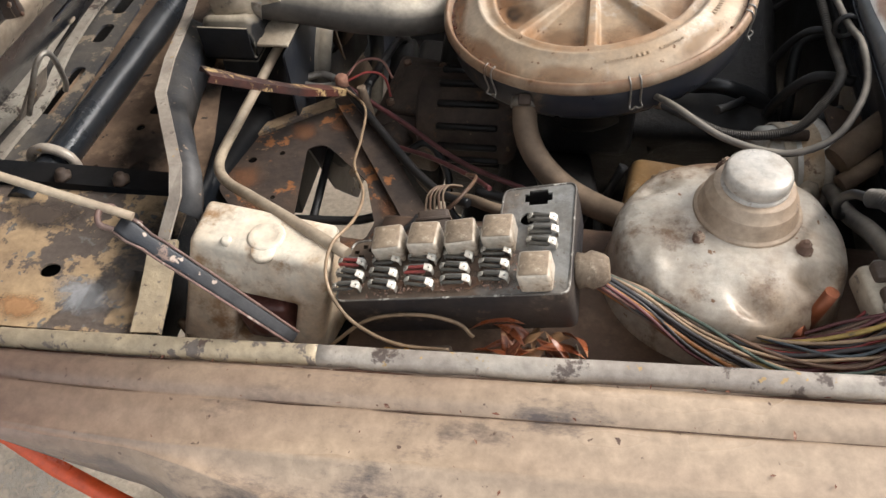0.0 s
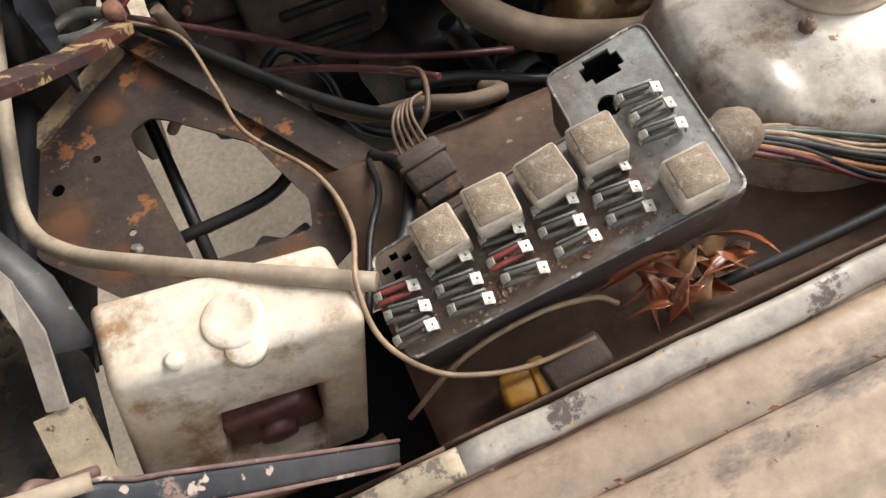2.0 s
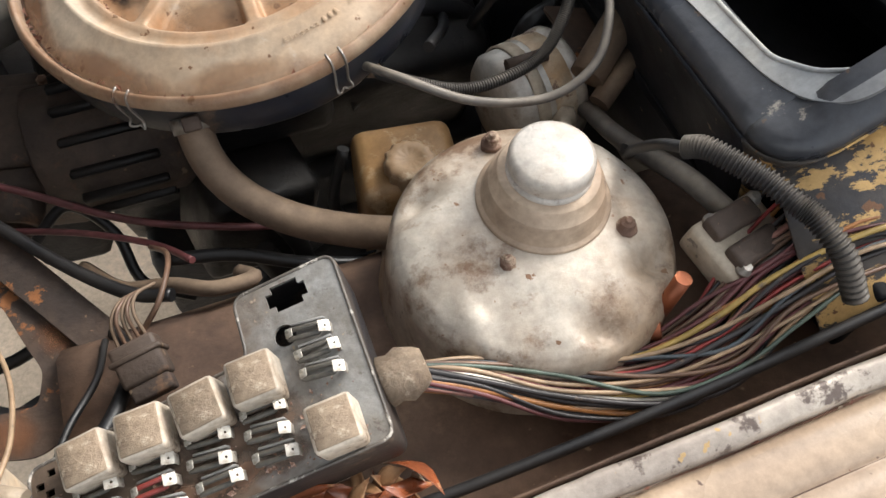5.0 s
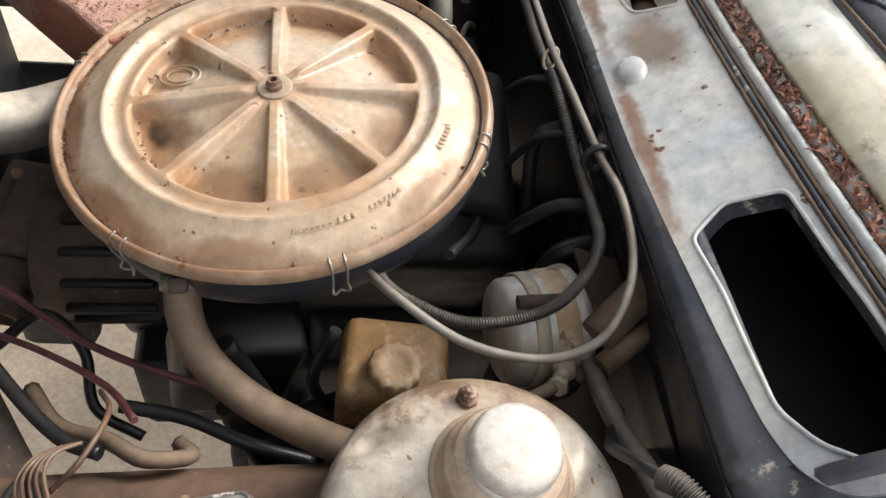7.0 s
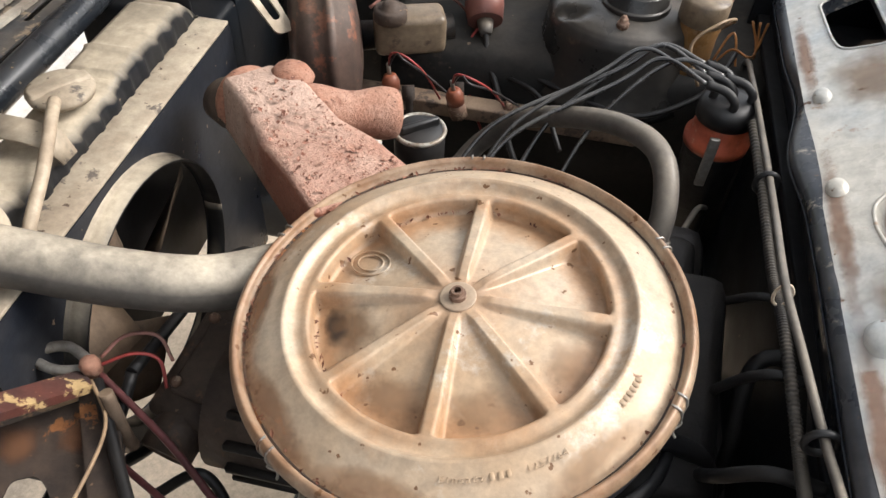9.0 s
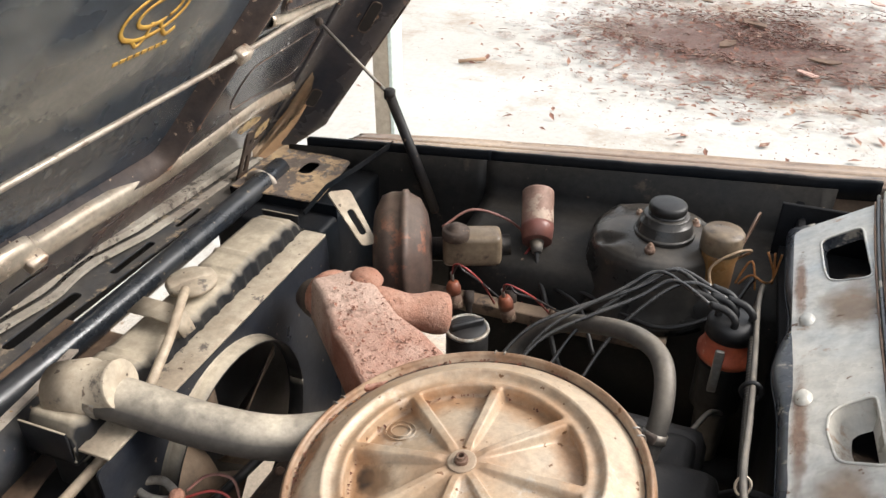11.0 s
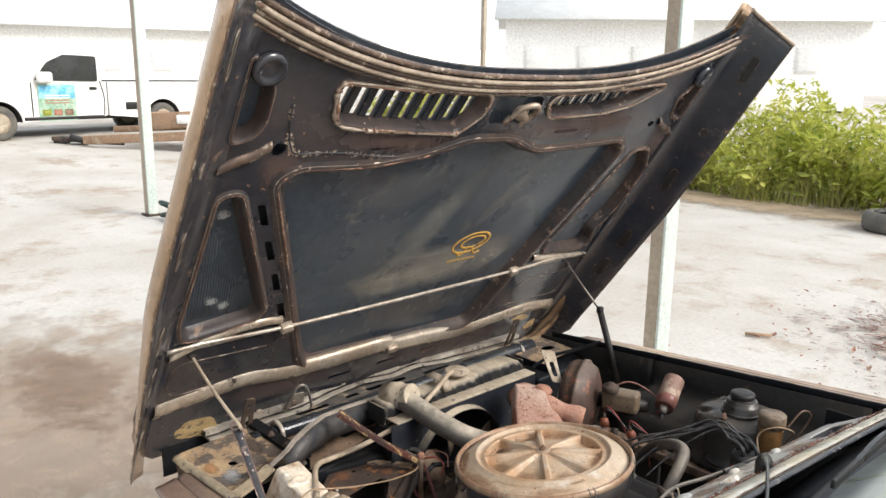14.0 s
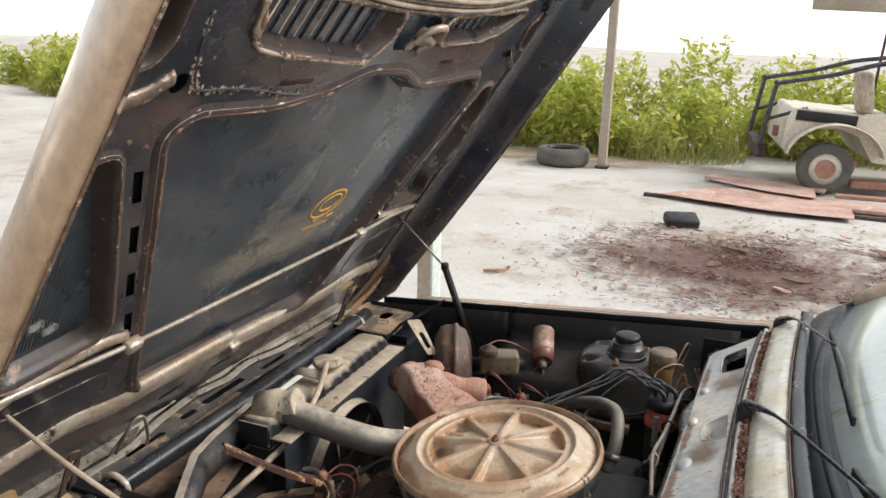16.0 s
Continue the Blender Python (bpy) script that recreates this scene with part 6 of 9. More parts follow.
        bm.faces.new([bm.verts.new(m @ Vector(q)) for q in ((-l, -l * 0.3, 0), (l * 0.1, -l * 0.6, 0.0006), (l, l * 0.2, 0), (-l * 0.2, l * 0.6, 0.0005))])
    part("dirt_crumbs", bm, M["crumb"], f, "brown and pinkish crumbs of dirt")["kind"] = "stuff"
    bm = bmesh.new()
    lathe(bm, [(0.010, 0), (0.016, 0.004), (0.0145, 0.010), (0.017, 0.016), (0.013, 0.026), (0.010, 0.030)], 18, T(0.008, 0.020, -0.020, 0, 90, 0))
    part("cable_boot", bm, M["relay"], f, "torn dusty rubber cable boot")


build_fuse_box()

WIRE = {}
for nm, c in {"red": (0.30, 0.045, 0.04), "maroon": (0.15, 0.05, 0.05), "orange": (0.40, 0.17, 0.055), "yellow": (0.46, 0.31, 0.09), "white": (0.55, 0.50, 0.42), "green": (0.08, 0.11, 0.085),
              "blue": (0.07, 0.085, 0.095), "black": (0.035, 0.03, 0.03), "brown": (0.17, 0.10, 0.065), "tan": (0.38, 0.26, 0.16), "grey": (0.22, 0.18, 0.15), "pink": (0.32, 0.15, 0.12)}.items():
    WIRE[nm] = material(nm + "_wire", c, tuple(v * 0.62 for v in c), (0.12, 0.085, 0.06), 0.42, 0, 25, 120, 0.8, 0.05, 0.64, 0.10)


def build_harness():
    h = thing("wiring_harness", T(0, 0, 0), "thick bundle of loose coloured wires from the fuse box", "cables")
    rnd = random.Random(3)
    order = ["black", "brown", "tan", "maroon", "yellow", "black", "red", "brown", "pink", "maroon", "black", "orange", "tan", "maroon", "black", "green", "brown", "white", "maroon", "black", "orange", "brown", "tan", "grey", "maroon", "black", "pink", "blue"]
    ctrl = [((0.088, 0.430, 0.853), 0.009), ((0.125, 0.421, 0.838), 0.015), ((0.175, 0.404, 0.820), 0.022), ((0.235, 0.390, 0.814), 0.027), ((0.285, 0.393, 0.827), 0.030), ((0.33, 0.412, 0.847), 0.033), ((0.39, 0.425, 0.864), 0.036), ((0.47, 0.42, 0.86), 0.03)]
    for k in range(72):
        c = order[k % len(order)]
        a0, r0 = 2.4 * k, math.sqrt((k + 0.5) / 72)
        pts = []
        for i, (p, s) in enumerate(ctrl):
            a = a0 + 0.42 * i + 0.16 * math.sin(k * 1.7 + i * 2.1)
            loose = 0.0016 * i * (rnd.random() - 0.5)
            pts.append((p[0] + rnd.uniform(-0.002, 0.002), p[1] + r0 * s * math.cos(a) + loose, p[2] + r0 * s * 0.55 * math.sin(a) + loose * 0.6))
        bm = bmesh.new()
        tube(bm, pts, 0.0016 if k % 6 else 0.0022, 6, 6)
        part("wire", bm, WIRE[c], h)
    return h


build_harness()


# ---- washer bottle ----
def build_bottle():
    b = thing("washer_bottle", T(0, 0, 0), "cream plastic washer bottle with brown stains", "bottle")
    top = [Vector(v) for v in ((-0.292, 0.440, 0.852), (-0.150, 0.421, 0.849), (-0.156, 0.478, 0.846), (-0.294, 0.496, 0.850))]
    bot = [Vector(v) for v in ((-0.326, 0.400, 0.726), (-0.180, 0.394, 0.712), (-0.172, 0.480, 0.690), (-0.318, 0.496, 0.700))]

    def q(u, v, w):
        lo = (bot[0] * (1 - u) + bot[1] * u) * (1 - v) + (bot[3] * (1 - u) + bot[2] * u) * v
        hi = (top[0] * (1 - u) + top[1] * u) * (1 - v) + (top[3] * (1 - u) + top[2] * u) * v
        return lo * (1 - w) + hi * w
    us, ws = (0.0, 0.37, 0.80, 1.0), (0.0, 0.10, 0.60, 1.0)
    bm = bmesh.new()
    g = [[bm.verts.new(q(u, 0, w)) for u in us] for w in ws]
    bk = [[bm.verts.new(q(u, 1, w)) for u in us] for w in ws]
    for j in range(3):
        for i in range(3):
            if (i, j) != (1, 1):
                bm.faces.new((g[j][i], g[j][i + 1], g[j + 1][i + 1], g[j + 1][i]))
            bm.faces.new((bk[j][i + 1], bk[j][i], bk[j + 1][i], bk[j + 1][i + 1]))
    for i in range(3):
        bm.faces.new((g[3][i], g[3][i + 1], bk[3][i + 1], bk[3][i]))
        bm.faces.new((g[0][i + 1], g[0][i], bk[0][i], bk[0][i + 1]))
        bm.faces.new((g[i][3], bk[i][3], bk[i + 1][3], g[i + 1][3]))
        bm.faces.new((bk[i][0], g[i][0], g[i + 1][0], bk[i + 1][0]))
    inner = [bm.verts.new(q(u, 0.45, w)) for u, w in ((us[1], ws[1]), (us[2], ws[1]), (us[2], ws[2]), (us[1], ws[2]))]
    ring = [g[1][1], g[1][2], g[2][2], g[2][1]]
    for i in range(4):
        bm.faces.new((ring[i], ring[(i + 1) % 4], inner[(i + 1) % 4], inner[i]))
    bm.faces.new(inner)
    bmesh.ops.recalc_face_normals(bm, faces=bm.faces[:])
    edges = [e for e in bm.edges if len(e.link_faces) == 2 and e.calc_face_angle(0) > 0.5]
    bmesh.ops.bevel(bm, geom=edges, offset=0.010, segments=4, profile=0.5, affect="EDGES", clamp_overlap=True)
    for f in bm.faces:
        f.smooth = True
    part("tank", bm, M["bottle"], b, "aged cream tank")
    bm = bmesh.new()
    c = q(0.58, 0.26, 0.35)
    box(bm, (0.056, 0.030, 0.052), Matrix.Translation(c) @ T(0, 0, 0, 0, -6, -5), 0.006)
    lathe(bm, [(0.012, 0), (0.012, 0.012), (0.005, 0.013)], 14, Matrix.Translation(c + Vector((0, -0.01, 0))) @ T(0, 0, 0, 90, 0, 0))
    part("pump", bm, M["pump"], b, "reddish brown pump in the recess")
    bm = bmesh.new()
    c = q(0.52, 0.30, 1.0)
    lathe(bm, [(0.018, -0.004), (0.018, 0.001), (0.0165, 0.0028), (0.0145, 0.0022), (0.013, 0.0028), (0.011, 0.0020), (0.003, 0.0018)], 28, Matrix.Translation(c + Vector((0, 0.004, 0))))
    lathe(bm, [(0.012, -0.004), (0.012, 0.0012), (0.0105, 0.0024), (0.002, 0.0020)], 22, Matrix.Translation(c + Vector((0.002, -0.013, -0.001))))
    lathe(bm, [(0.0055, -0.002), (0.0055, 0.003), (0.003, 0.0045)], 14, Matrix.Translation(c + Vector((-0.036, -0.006, 0))))
    part("filler_cap", bm, M["bottle"], b, "round cream cap")


M["pump"] = material("red_brown_plastic", (0.19, 0.075, 0.06), (0.10, 0.04, 0.036), (0.34, 0.22, 0.17), 0.35, 0, 20, 120, 0.8, 0.1, 0.64, 0.1, 0.6)
build_bottle()


# ---- battery tray and braces ----
def strip(bm, pts, w, thick, up=(0, 0, 1)):
    """A flat folded bar along the points, w wide and thick thick."""
    line = [Vector(p) for p in pts]
    rows = []
    for i, p in enumerate(line):
        d = (line[min(i + 1, len(line) - 1)] - line[max(i - 1, 0)]).normalized()
        s = d.cross(Vector(up)).normalized()
        n = s.cross(d).normalized()
        rows.append([p - s * w / 2 - n * w * 0.25, p - s * w / 2, p + s * w / 2, p + s * w / 2 - n * w * 0.35])
    sheet(bm, rows, thick)
    for f in bm.faces:
        f.smooth = False
    return bm


def build_tray():
    t = thing("battery_tray", T(0, 0, 0.745), "rusty brown triangular battery tray with a large opening", "tray")
    out = rounded([(-0.239, 0.777), (-0.101, 0.565), (-0.128, 0.524), (-0.165, 0.505), (-0.30, 0.545), (-0.358, 0.61), (-0.358, 0.695)], 0.012)
    win = rounded([(-0.268, 0.688), (-0.250, 0.697), (-0.238, 0.690), (-0.180, 0.637), (-0.168, 0.602), (-0.156, 0.571), (-0.162, 0.545), (-0.249, 0.553)], 0.006)
    holes = [win, circle(-0.331, 0.661, 0.0055), circle(-0.297, 0.676, 0.0035), circle(-0.286, 0.60, 0.003)]
    bm = bmesh.new()
    plate(bm, out, holes, 0.002)
    part("tray_sheet", bm, M["rust_dark"], t, "rust-stained sheet with an opening")
    for x, y, r in ((-0.30, 0.58, 0.03), (-0.33, 0.63, 0.035), (-0.28, 0.72, 0.03), (-0.235, 0.74, 0.02), (-0.14, 0.60, 0.03), (-0.18, 0.53, 0.03)):
        film("rust_bloom", x, y, 0.0024, r * 0.8, r * 0.8, (0.24, 0.105, 0.05), 0.6, t, "orange rust bloom", 30.0)
    bm = bmesh.new()
    strip(bm, [(-0.241, 0.782, 0.012), (-0.19, 0.705, 0.012), (-0.10, 0.565, 0.008)], 0.03, 0.002)
    part("raised_flange", bm, M["rust_dark"], t)
    bm = bmesh.new()
    strip(bm, [(-0.356, 0.700, 0.006), (-0.245, 0.785, 0.008)], 0.016, 0.002)
    part("edge_fold", bm, M["bay_yellow"], t, "edge with scraps of yellow paint")
    for a, b in (((-0.260, 0.745, -0.045), (-0.246, 0.575, -0.045)), ((-0.268, 0.606, -0.04), (-0.19, 0.612, -0.04))):
        bm = bmesh.new()
        tube(bm, [a, b] if a[1] > 0.7 else [a, b, (-0.155, 0.628, -0.035)], 0.0055, 8, 6)
        part("support_bar", bm, M["rubber"], t, "black support bar")
    bm = bmesh.new()
    plate(bm, rounded([(-0.25, 0.548), (-0.16, 0.545), (-0.165, 0.565), (-0.185, 0.558), (-0.20, 0.568), (-0.215, 0.556)], 0.004), (), 0.002, T(0, 0, -0.02))
    part("hanger_lug", bm, M["rubber"], t)
    bm = bmesh.new()
    lathe(bm, [(0.005, 0), (0.005, 0.003), (0.0025, 0.004), (0.0025, 0.007)], 8, T(-0.286, 0.583, 0.002))
    part("bolt", bm, M["steel"], t)


build_tray()


def bar(name, pts, w, mat, label, category="bracket", thick=0.0025, up=(0, 0, 1)):
    bm = bmesh.new()
    strip(bm, pts, w, thick, up)
    return single(name, bm, mat, label, category)


M["channel_web"] = material("worn_navy_web", (0.030, 0.033, 0.040), (0.07, 0.066, 0.064), (0.26, 0.23, 0.20), 0.4, 0.1, 12, 90, 0.8, 0.15, 0.64, 0.05, speck=(0.30, 0.22, 0.16), many=0.69)
bar("red_brace", [(-0.327, 0.622, 0.908), (-0.296, 0.655, 0.874), (-0.27, 0.715, 0.82), (-0.243, 0.780, 0.772)], 0.024, M["red_brace"], "dark red brace with flaking yellow paint")
WEB = [(-0.442, 0.808, 0.85), (-0.415, 0.70, 0.866), (-0.388, 0.620, 0.878), (-0.350, 0.555, 0.884), (-0.322, 0.505, 0.882), (-0.318, 0.470, 0.858)]
bm = bmesh.new()
sheet(bm, [[(x + 0.005, y, z - 0.002), (x + 0.022, y + 0.004, z - 0.014 - 0.004 * (k % 2)), (x + 0.026 - 0.004 * k, y + 0.006, z - 0.055)] for k, (x, y, z) in enumerate(WEB)], 0.002)
single("upright_web", bm, M["channel_web"], "dark folded web beside the front upright", "bracket")
bar("front_upright", [(-0.47, 0.90, 0.835), (-0.442, 0.808, 0.85), (-0.415, 0.70, 0.866), (-0.388, 0.620, 0.878), (-0.350, 0.555, 0.884), (-0.322, 0.505, 0.882), (-0.318, 0.480, 0.866), (-0.324, 0.445, 0.842)], 0.012, M["lip"], "bent worn light grey flange of the front end")
bar("front_upright_lower", [(-0.325, 0.446, 0.840), (-0.323, 0.420, 0.829), (-0.320, 0.390, 0.819), (-0.317, 0.358, 0.811)], 0.027, M["lip_tan"], "upright with peeling yellow paint")
bar("bolted_crossbar", [(-0.60, 0.552, 0.812), (-0.50, 0.552, 0.812), (-0.42, 0.552, 0.811), (-0.362, 0.553, 0.808)], 0.030, M["bay_dark"], "dark bolted cross bar with a pale edge")
for x in (-0.495, -0.425):
    bm = bmesh.new()
    lathe(bm, [(0.010, 0), (0.010, 0.004), (0.006, 0.005), (0.006, 0.010), (0.002, 0.011)], 6, T(x, 0.545, 0.813))
    single("hex_bolt", bm, M["rust_dark"], "dusty hex bolt in the cross bar", "bolt", "bolts of the cross bar")


def build_front():
    f = body
    bm = bmesh.new()
    out = rounded([(-0.61, 0.56), (-0.355, 0.56), (-0.372, 0.66), (-0.40, 0.76), (-0.42, 0.90), (-0.44, 1.0), (-0.61, 1.0)], 0.01)
    big = [(x + 0.004 * noise.noise(Vector((x * 200, y * 200, 1))), y) for x, y in rounded([(-0.478, 0.70), (-0.432, 0.705), (-0.440, 0.765), (-0.472, 0.775)], 0.012)]
    plate(bm, out, [circle(-0.445, 0.60, 0.013, 16, 0.016), circle(-0.475, 0.675, 0.006, 12), big, circle(-0.50, 0.60, 0.004), circle(-0.495, 0.80, 0.005)], 0.002, T(0, 0, 0.775))
    part("panel_sheet", bm, M["bay"], f, "brown dusty panel with oval holes")
    bm = bmesh.new()
    out = rounded([(-0.57, 0.352), (-0.325, 0.36), (-0.345, 0.55), (-0.59, 0.55)], 0.01)
    plate(bm, out, [circle(-0.452, 0.425, 0.011, 16, 0.009)], 0.002, T(0, 0, 0.80))
    part("corner_sheet", bm, M["bay_yellow"], f, "peeling yellow corner panel with a hole")
    for x, y, rx, ry in ((-0.45, 0.64, 0.05, 0.06), (-0.42, 0.78, 0.04, 0.05), (-0.48, 0.90, 0.05, 0.08)):
        film("dark_grime", x, y, 0.7774, rx, ry, (0.045, 0.035, 0.03), 0.75, f, "dark grime round the holes", 16.0)
    # third entry is a plain dark patch beside the upright
    for x, y, rx, ry, col in ((-0.50, 0.50, 0.07, 0.03, (0.10, 0.075, 0.06)), (-0.40, 0.40, 0.05, 0.03, (0.36, 0.36, 0.37)), (-0.362, 0.46, 0.055, 0.12, (0.035, 0.030, 0.027)), (-0.46, 0.38, 0.04, 0.02, (0.46, 0.25, 0.12))):
        film("flaked_paint", x, y, 0.8024, rx, ry, col, 0.85, f, "flaked paint and a dark patch on the corner panel", 22.0)
    # dark boxes added below: they give shade where bright ground would show
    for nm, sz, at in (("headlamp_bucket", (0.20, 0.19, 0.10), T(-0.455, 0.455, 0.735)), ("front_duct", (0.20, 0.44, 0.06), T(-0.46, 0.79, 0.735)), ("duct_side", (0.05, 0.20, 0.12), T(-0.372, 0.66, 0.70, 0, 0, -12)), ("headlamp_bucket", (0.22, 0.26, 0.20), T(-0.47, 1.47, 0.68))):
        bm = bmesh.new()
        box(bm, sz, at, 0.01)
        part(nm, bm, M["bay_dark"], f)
    # slam panel: long folded rail with slots
    M["slam_dark"] = material("flaking_navy_slam_paint", (0.032, 0.036, 0.044), (0.06, 0.056, 0.054), (0.27, 0.21, 0.15), 0.6, 0, 9, 80, 0.8, 0.2, 0.60, 0.05, 0.4, speck=(0.3, 0.23, 0.16), many=0.68, dust=(0.2, 0.165, 0.125), settle=0.3)
    bm = bmesh.new()
    out = rounded([(-0.665, 0.45), (-0.585, 0.45), (-0.575, 0.70), (-0.59, 1.0), (-0.575, 1.35), (-0.57, 1.55), (-0.655, 1.55)], 0.01)
    holes = [slot(-0.605, 0.73, 0.018, 0.10), slot(-0.612, 0.86, 0.02, 0.045), slot(-0.615, 0.98, 0.022, 0.14), slot(-0.605, 1.16, 0.016, 0.10), slot(-0.60, 1.30, 0.012, 0.07)]
    plate(bm, out, holes, 0.003, T(0, 0, 0.782))
    part("slam_panel", bm, M["slam_dark"], f, "navy-black slam panel with slots and tan flaking")
    for dx, dz, w, mt in ((0.004, 0.0, 0.032, "bay_yellow2"), (0.036, -0.012, 0.014, "bay_yellow2")):
        bm = bmesh.new()
        pts = [(-0.655, 0.45, 0.80), (-0.655, 0.62, 0.802), (-0.652, 0.70, 0.803), (-0.668, 0.78, 0.806), (-0.674, 0.90, 0.814), (-0.668, 1.02, 0.808), (-0.672, 1.10, 0.812), (-0.655, 1.25, 0.805), (-0.645, 1.55, 0.80)]
        line = smooth_path(pts, 6)
        strip(bm, [(p.x + dx, p.y, p.z + dz + 0.002 * noise.noise(p * 25)) for p in line], w, 0.002)
        part("slam_rail", bm, M[mt], f, "bent beige raised rail")
    for y in (0.60, 0.86, 0.97, 1.05, 1.15, 1.22):
        bm = bmesh.new()
        box(bm, (0.022, 0.016, 0.022), T(-0.660, y, 0.812, 0, 0, y * 90 % 30 - 15), 0.003)
        part("rail_clip", bm, M["dust_top"], f)
    bm = bmesh.new()
    box(bm, (0.006, 1.25, 0.09), T(-0.675, YC, 0.745), 0.002)
    part("grille_backing", bm, M["bay_dark"], f)
    for s in (1, -1):
        bm = bmesh.new()
        y = YC - s * 0.42
        box(bm, (0.22, 0.004, 0.16), T(-0.47, y, 0.72), 0.001)
        part("side_web", bm, M["bay_dark"], f)
    # far corner shelf, rusty and peeling
    bm = bmesh.new()
    plate(bm, rounded([(-0.58, 1.40), (-0.40, 1.40), (-0.415, 1.575), (-0.58, 1.60)], 0.015), [slot(-0.48, 1.52, 0.03, 0.05)], 0.002, T(0, 0, 0.798))
    part("corner_shelf", bm, M["bay_yellow"], f, "peeling rusty corner shelf")
    bm = bmesh.new()
    strip(bm, [(-0.40, 1.36, 0.80), (-0.385, 1.42, 0.825), (-0.365, 1.50, 0.828), (-0.335, 1.60, 0.84)], 0.010, 0.003, (1, 0, 0))
    part("corner_web", bm, M["bay_dark"], f)
    bm = bmesh.new()
    plate(bm, rounded([(-0.05, -0.018), (0.05, -0.014), (0.055, 0.012), (-0.04, 0.02)], 0.008), [slot(0.012, 0.0, 0.045, 0.013)], 0.003, frame_of((-0.262, 1.275, 0.868), (0.55, -0.25, -0.55), (0.3, 0.9, 0.1)))
    part("slotted_bracket", bm, M["dust_top"], f, "dusty bracket with a long slot")


M["bay_yellow2"] = material("dusty_beige_rail", (0.40, 0.365, 0.31), (0.24, 0.205, 0.17), (0.08, 0.065, 0.055), 0.5, 0.05, 9, 80, 0.8, 0.25, 0.61, 0.05, speck=(0.09, 0.06, 0.05), many=0.66)
build_front()
hinge_bar = thing("torsion_tube", T(0, 0, 0), "black painted hinge torsion tube with chips", "tube")
bm = bmesh.new()
tube(bm, [(-0.540, 0.52, 0.79), (-0.535, 0.70, 0.79), (-0.525, 1.0, 0.796), (-0.530, 1.50, 0.802)], 0.020, 16)
part("long_tube", bm, M["black_tube"], hinge_bar)
for y in (0.585, 1.44):
    bm = bmesh.new()
    tube(bm, [(-0.565, y, 0.778), (-0.560, y, 0.806), (-0.537, y, 0.817), (-0.512, y, 0.806), (-0.508, y, 0.778)], 0.006, 8)
    part("saddle", bm, M["lip"], hinge_bar, "worn steel saddle")
hose("overflow_pipe", [(-0.138, 0.438, 0.850), (-0.20, 0.474, 0.848), (-0.256, 0.511, 0.838), (-0.312, 0.560, 0.812), (-0.340, 0.61, 0.795), (-0.338, 0.68, 0.798), (-0.322, 0.76, 0.820), (-0.309, 0.82, 0.840), (-0.312, 0.865, 0.868), (-0.320, 0.91, 0.888), (-0.335, 0.955, 0.902), (-0.350, 0.985, 0.900)], 0.0060, M["pipe_cream"], "grimy cream overflow pipe over the bottle", "pipe", 12)


# ---- hood struts, hinges and latch ----
M["strut_black"] = material("dusty_black_cylinder", (0.014, 0.014, 0.016), (0.035, 0.029, 0.025), (0.22, 0.17, 0.12), 0.55, 0, 9, 80, 0.8, 0.12, 0.69, 0.06, 0.25, speck=(0.26, 0.18, 0.12), many=0.68)


def build_strut(a, j, b, label):
    s = thing("gas_strut", T(0, 0, 0), label, "gas strut", "hood struts")
    bm = bmesh.new()
    tube(bm, [a, j], 0.0032, 8, 1, True)
    part("rod", bm, M["steel"], s, "thin steel rod")
    bm = bmesh.new()
    tube(bm, [j, b], 0.0098, 14, 1, True)
    lathe(bm, [(0.0108, -0.006), (0.0108, 0.010), (0.008, 0.012)], 12, Matrix.Translation(j))
    part("cylinder", bm, M["strut_black"], s, "black dusty cylinder")
    for p in (a, b):
        bm = bmesh.new()
        bmesh.ops.create_uvsphere(bm, u_segments=10, v_segments=8, radius=0.008, matrix=Matrix.Translation(p))
        part("ball_joint", bm, M["rust_dark"], s)


build_strut((-0.463, 1.579, 1.067), (-0.327, 1.574, 0.948), (-0.240, 1.574, 0.725), "gas strut on the far side holding the bonnet")
M["channel"] = material("chipped_dark_channel", (0.020, 0.023, 0.030), (0.045, 0.044, 0.046), (0.22, 0.15, 0.12), 0.5, 0.1, 14, 90, 0.8, 0.2, 0.64, 0.05, speck=(0.42, 0.33, 0.27), many=0.68)


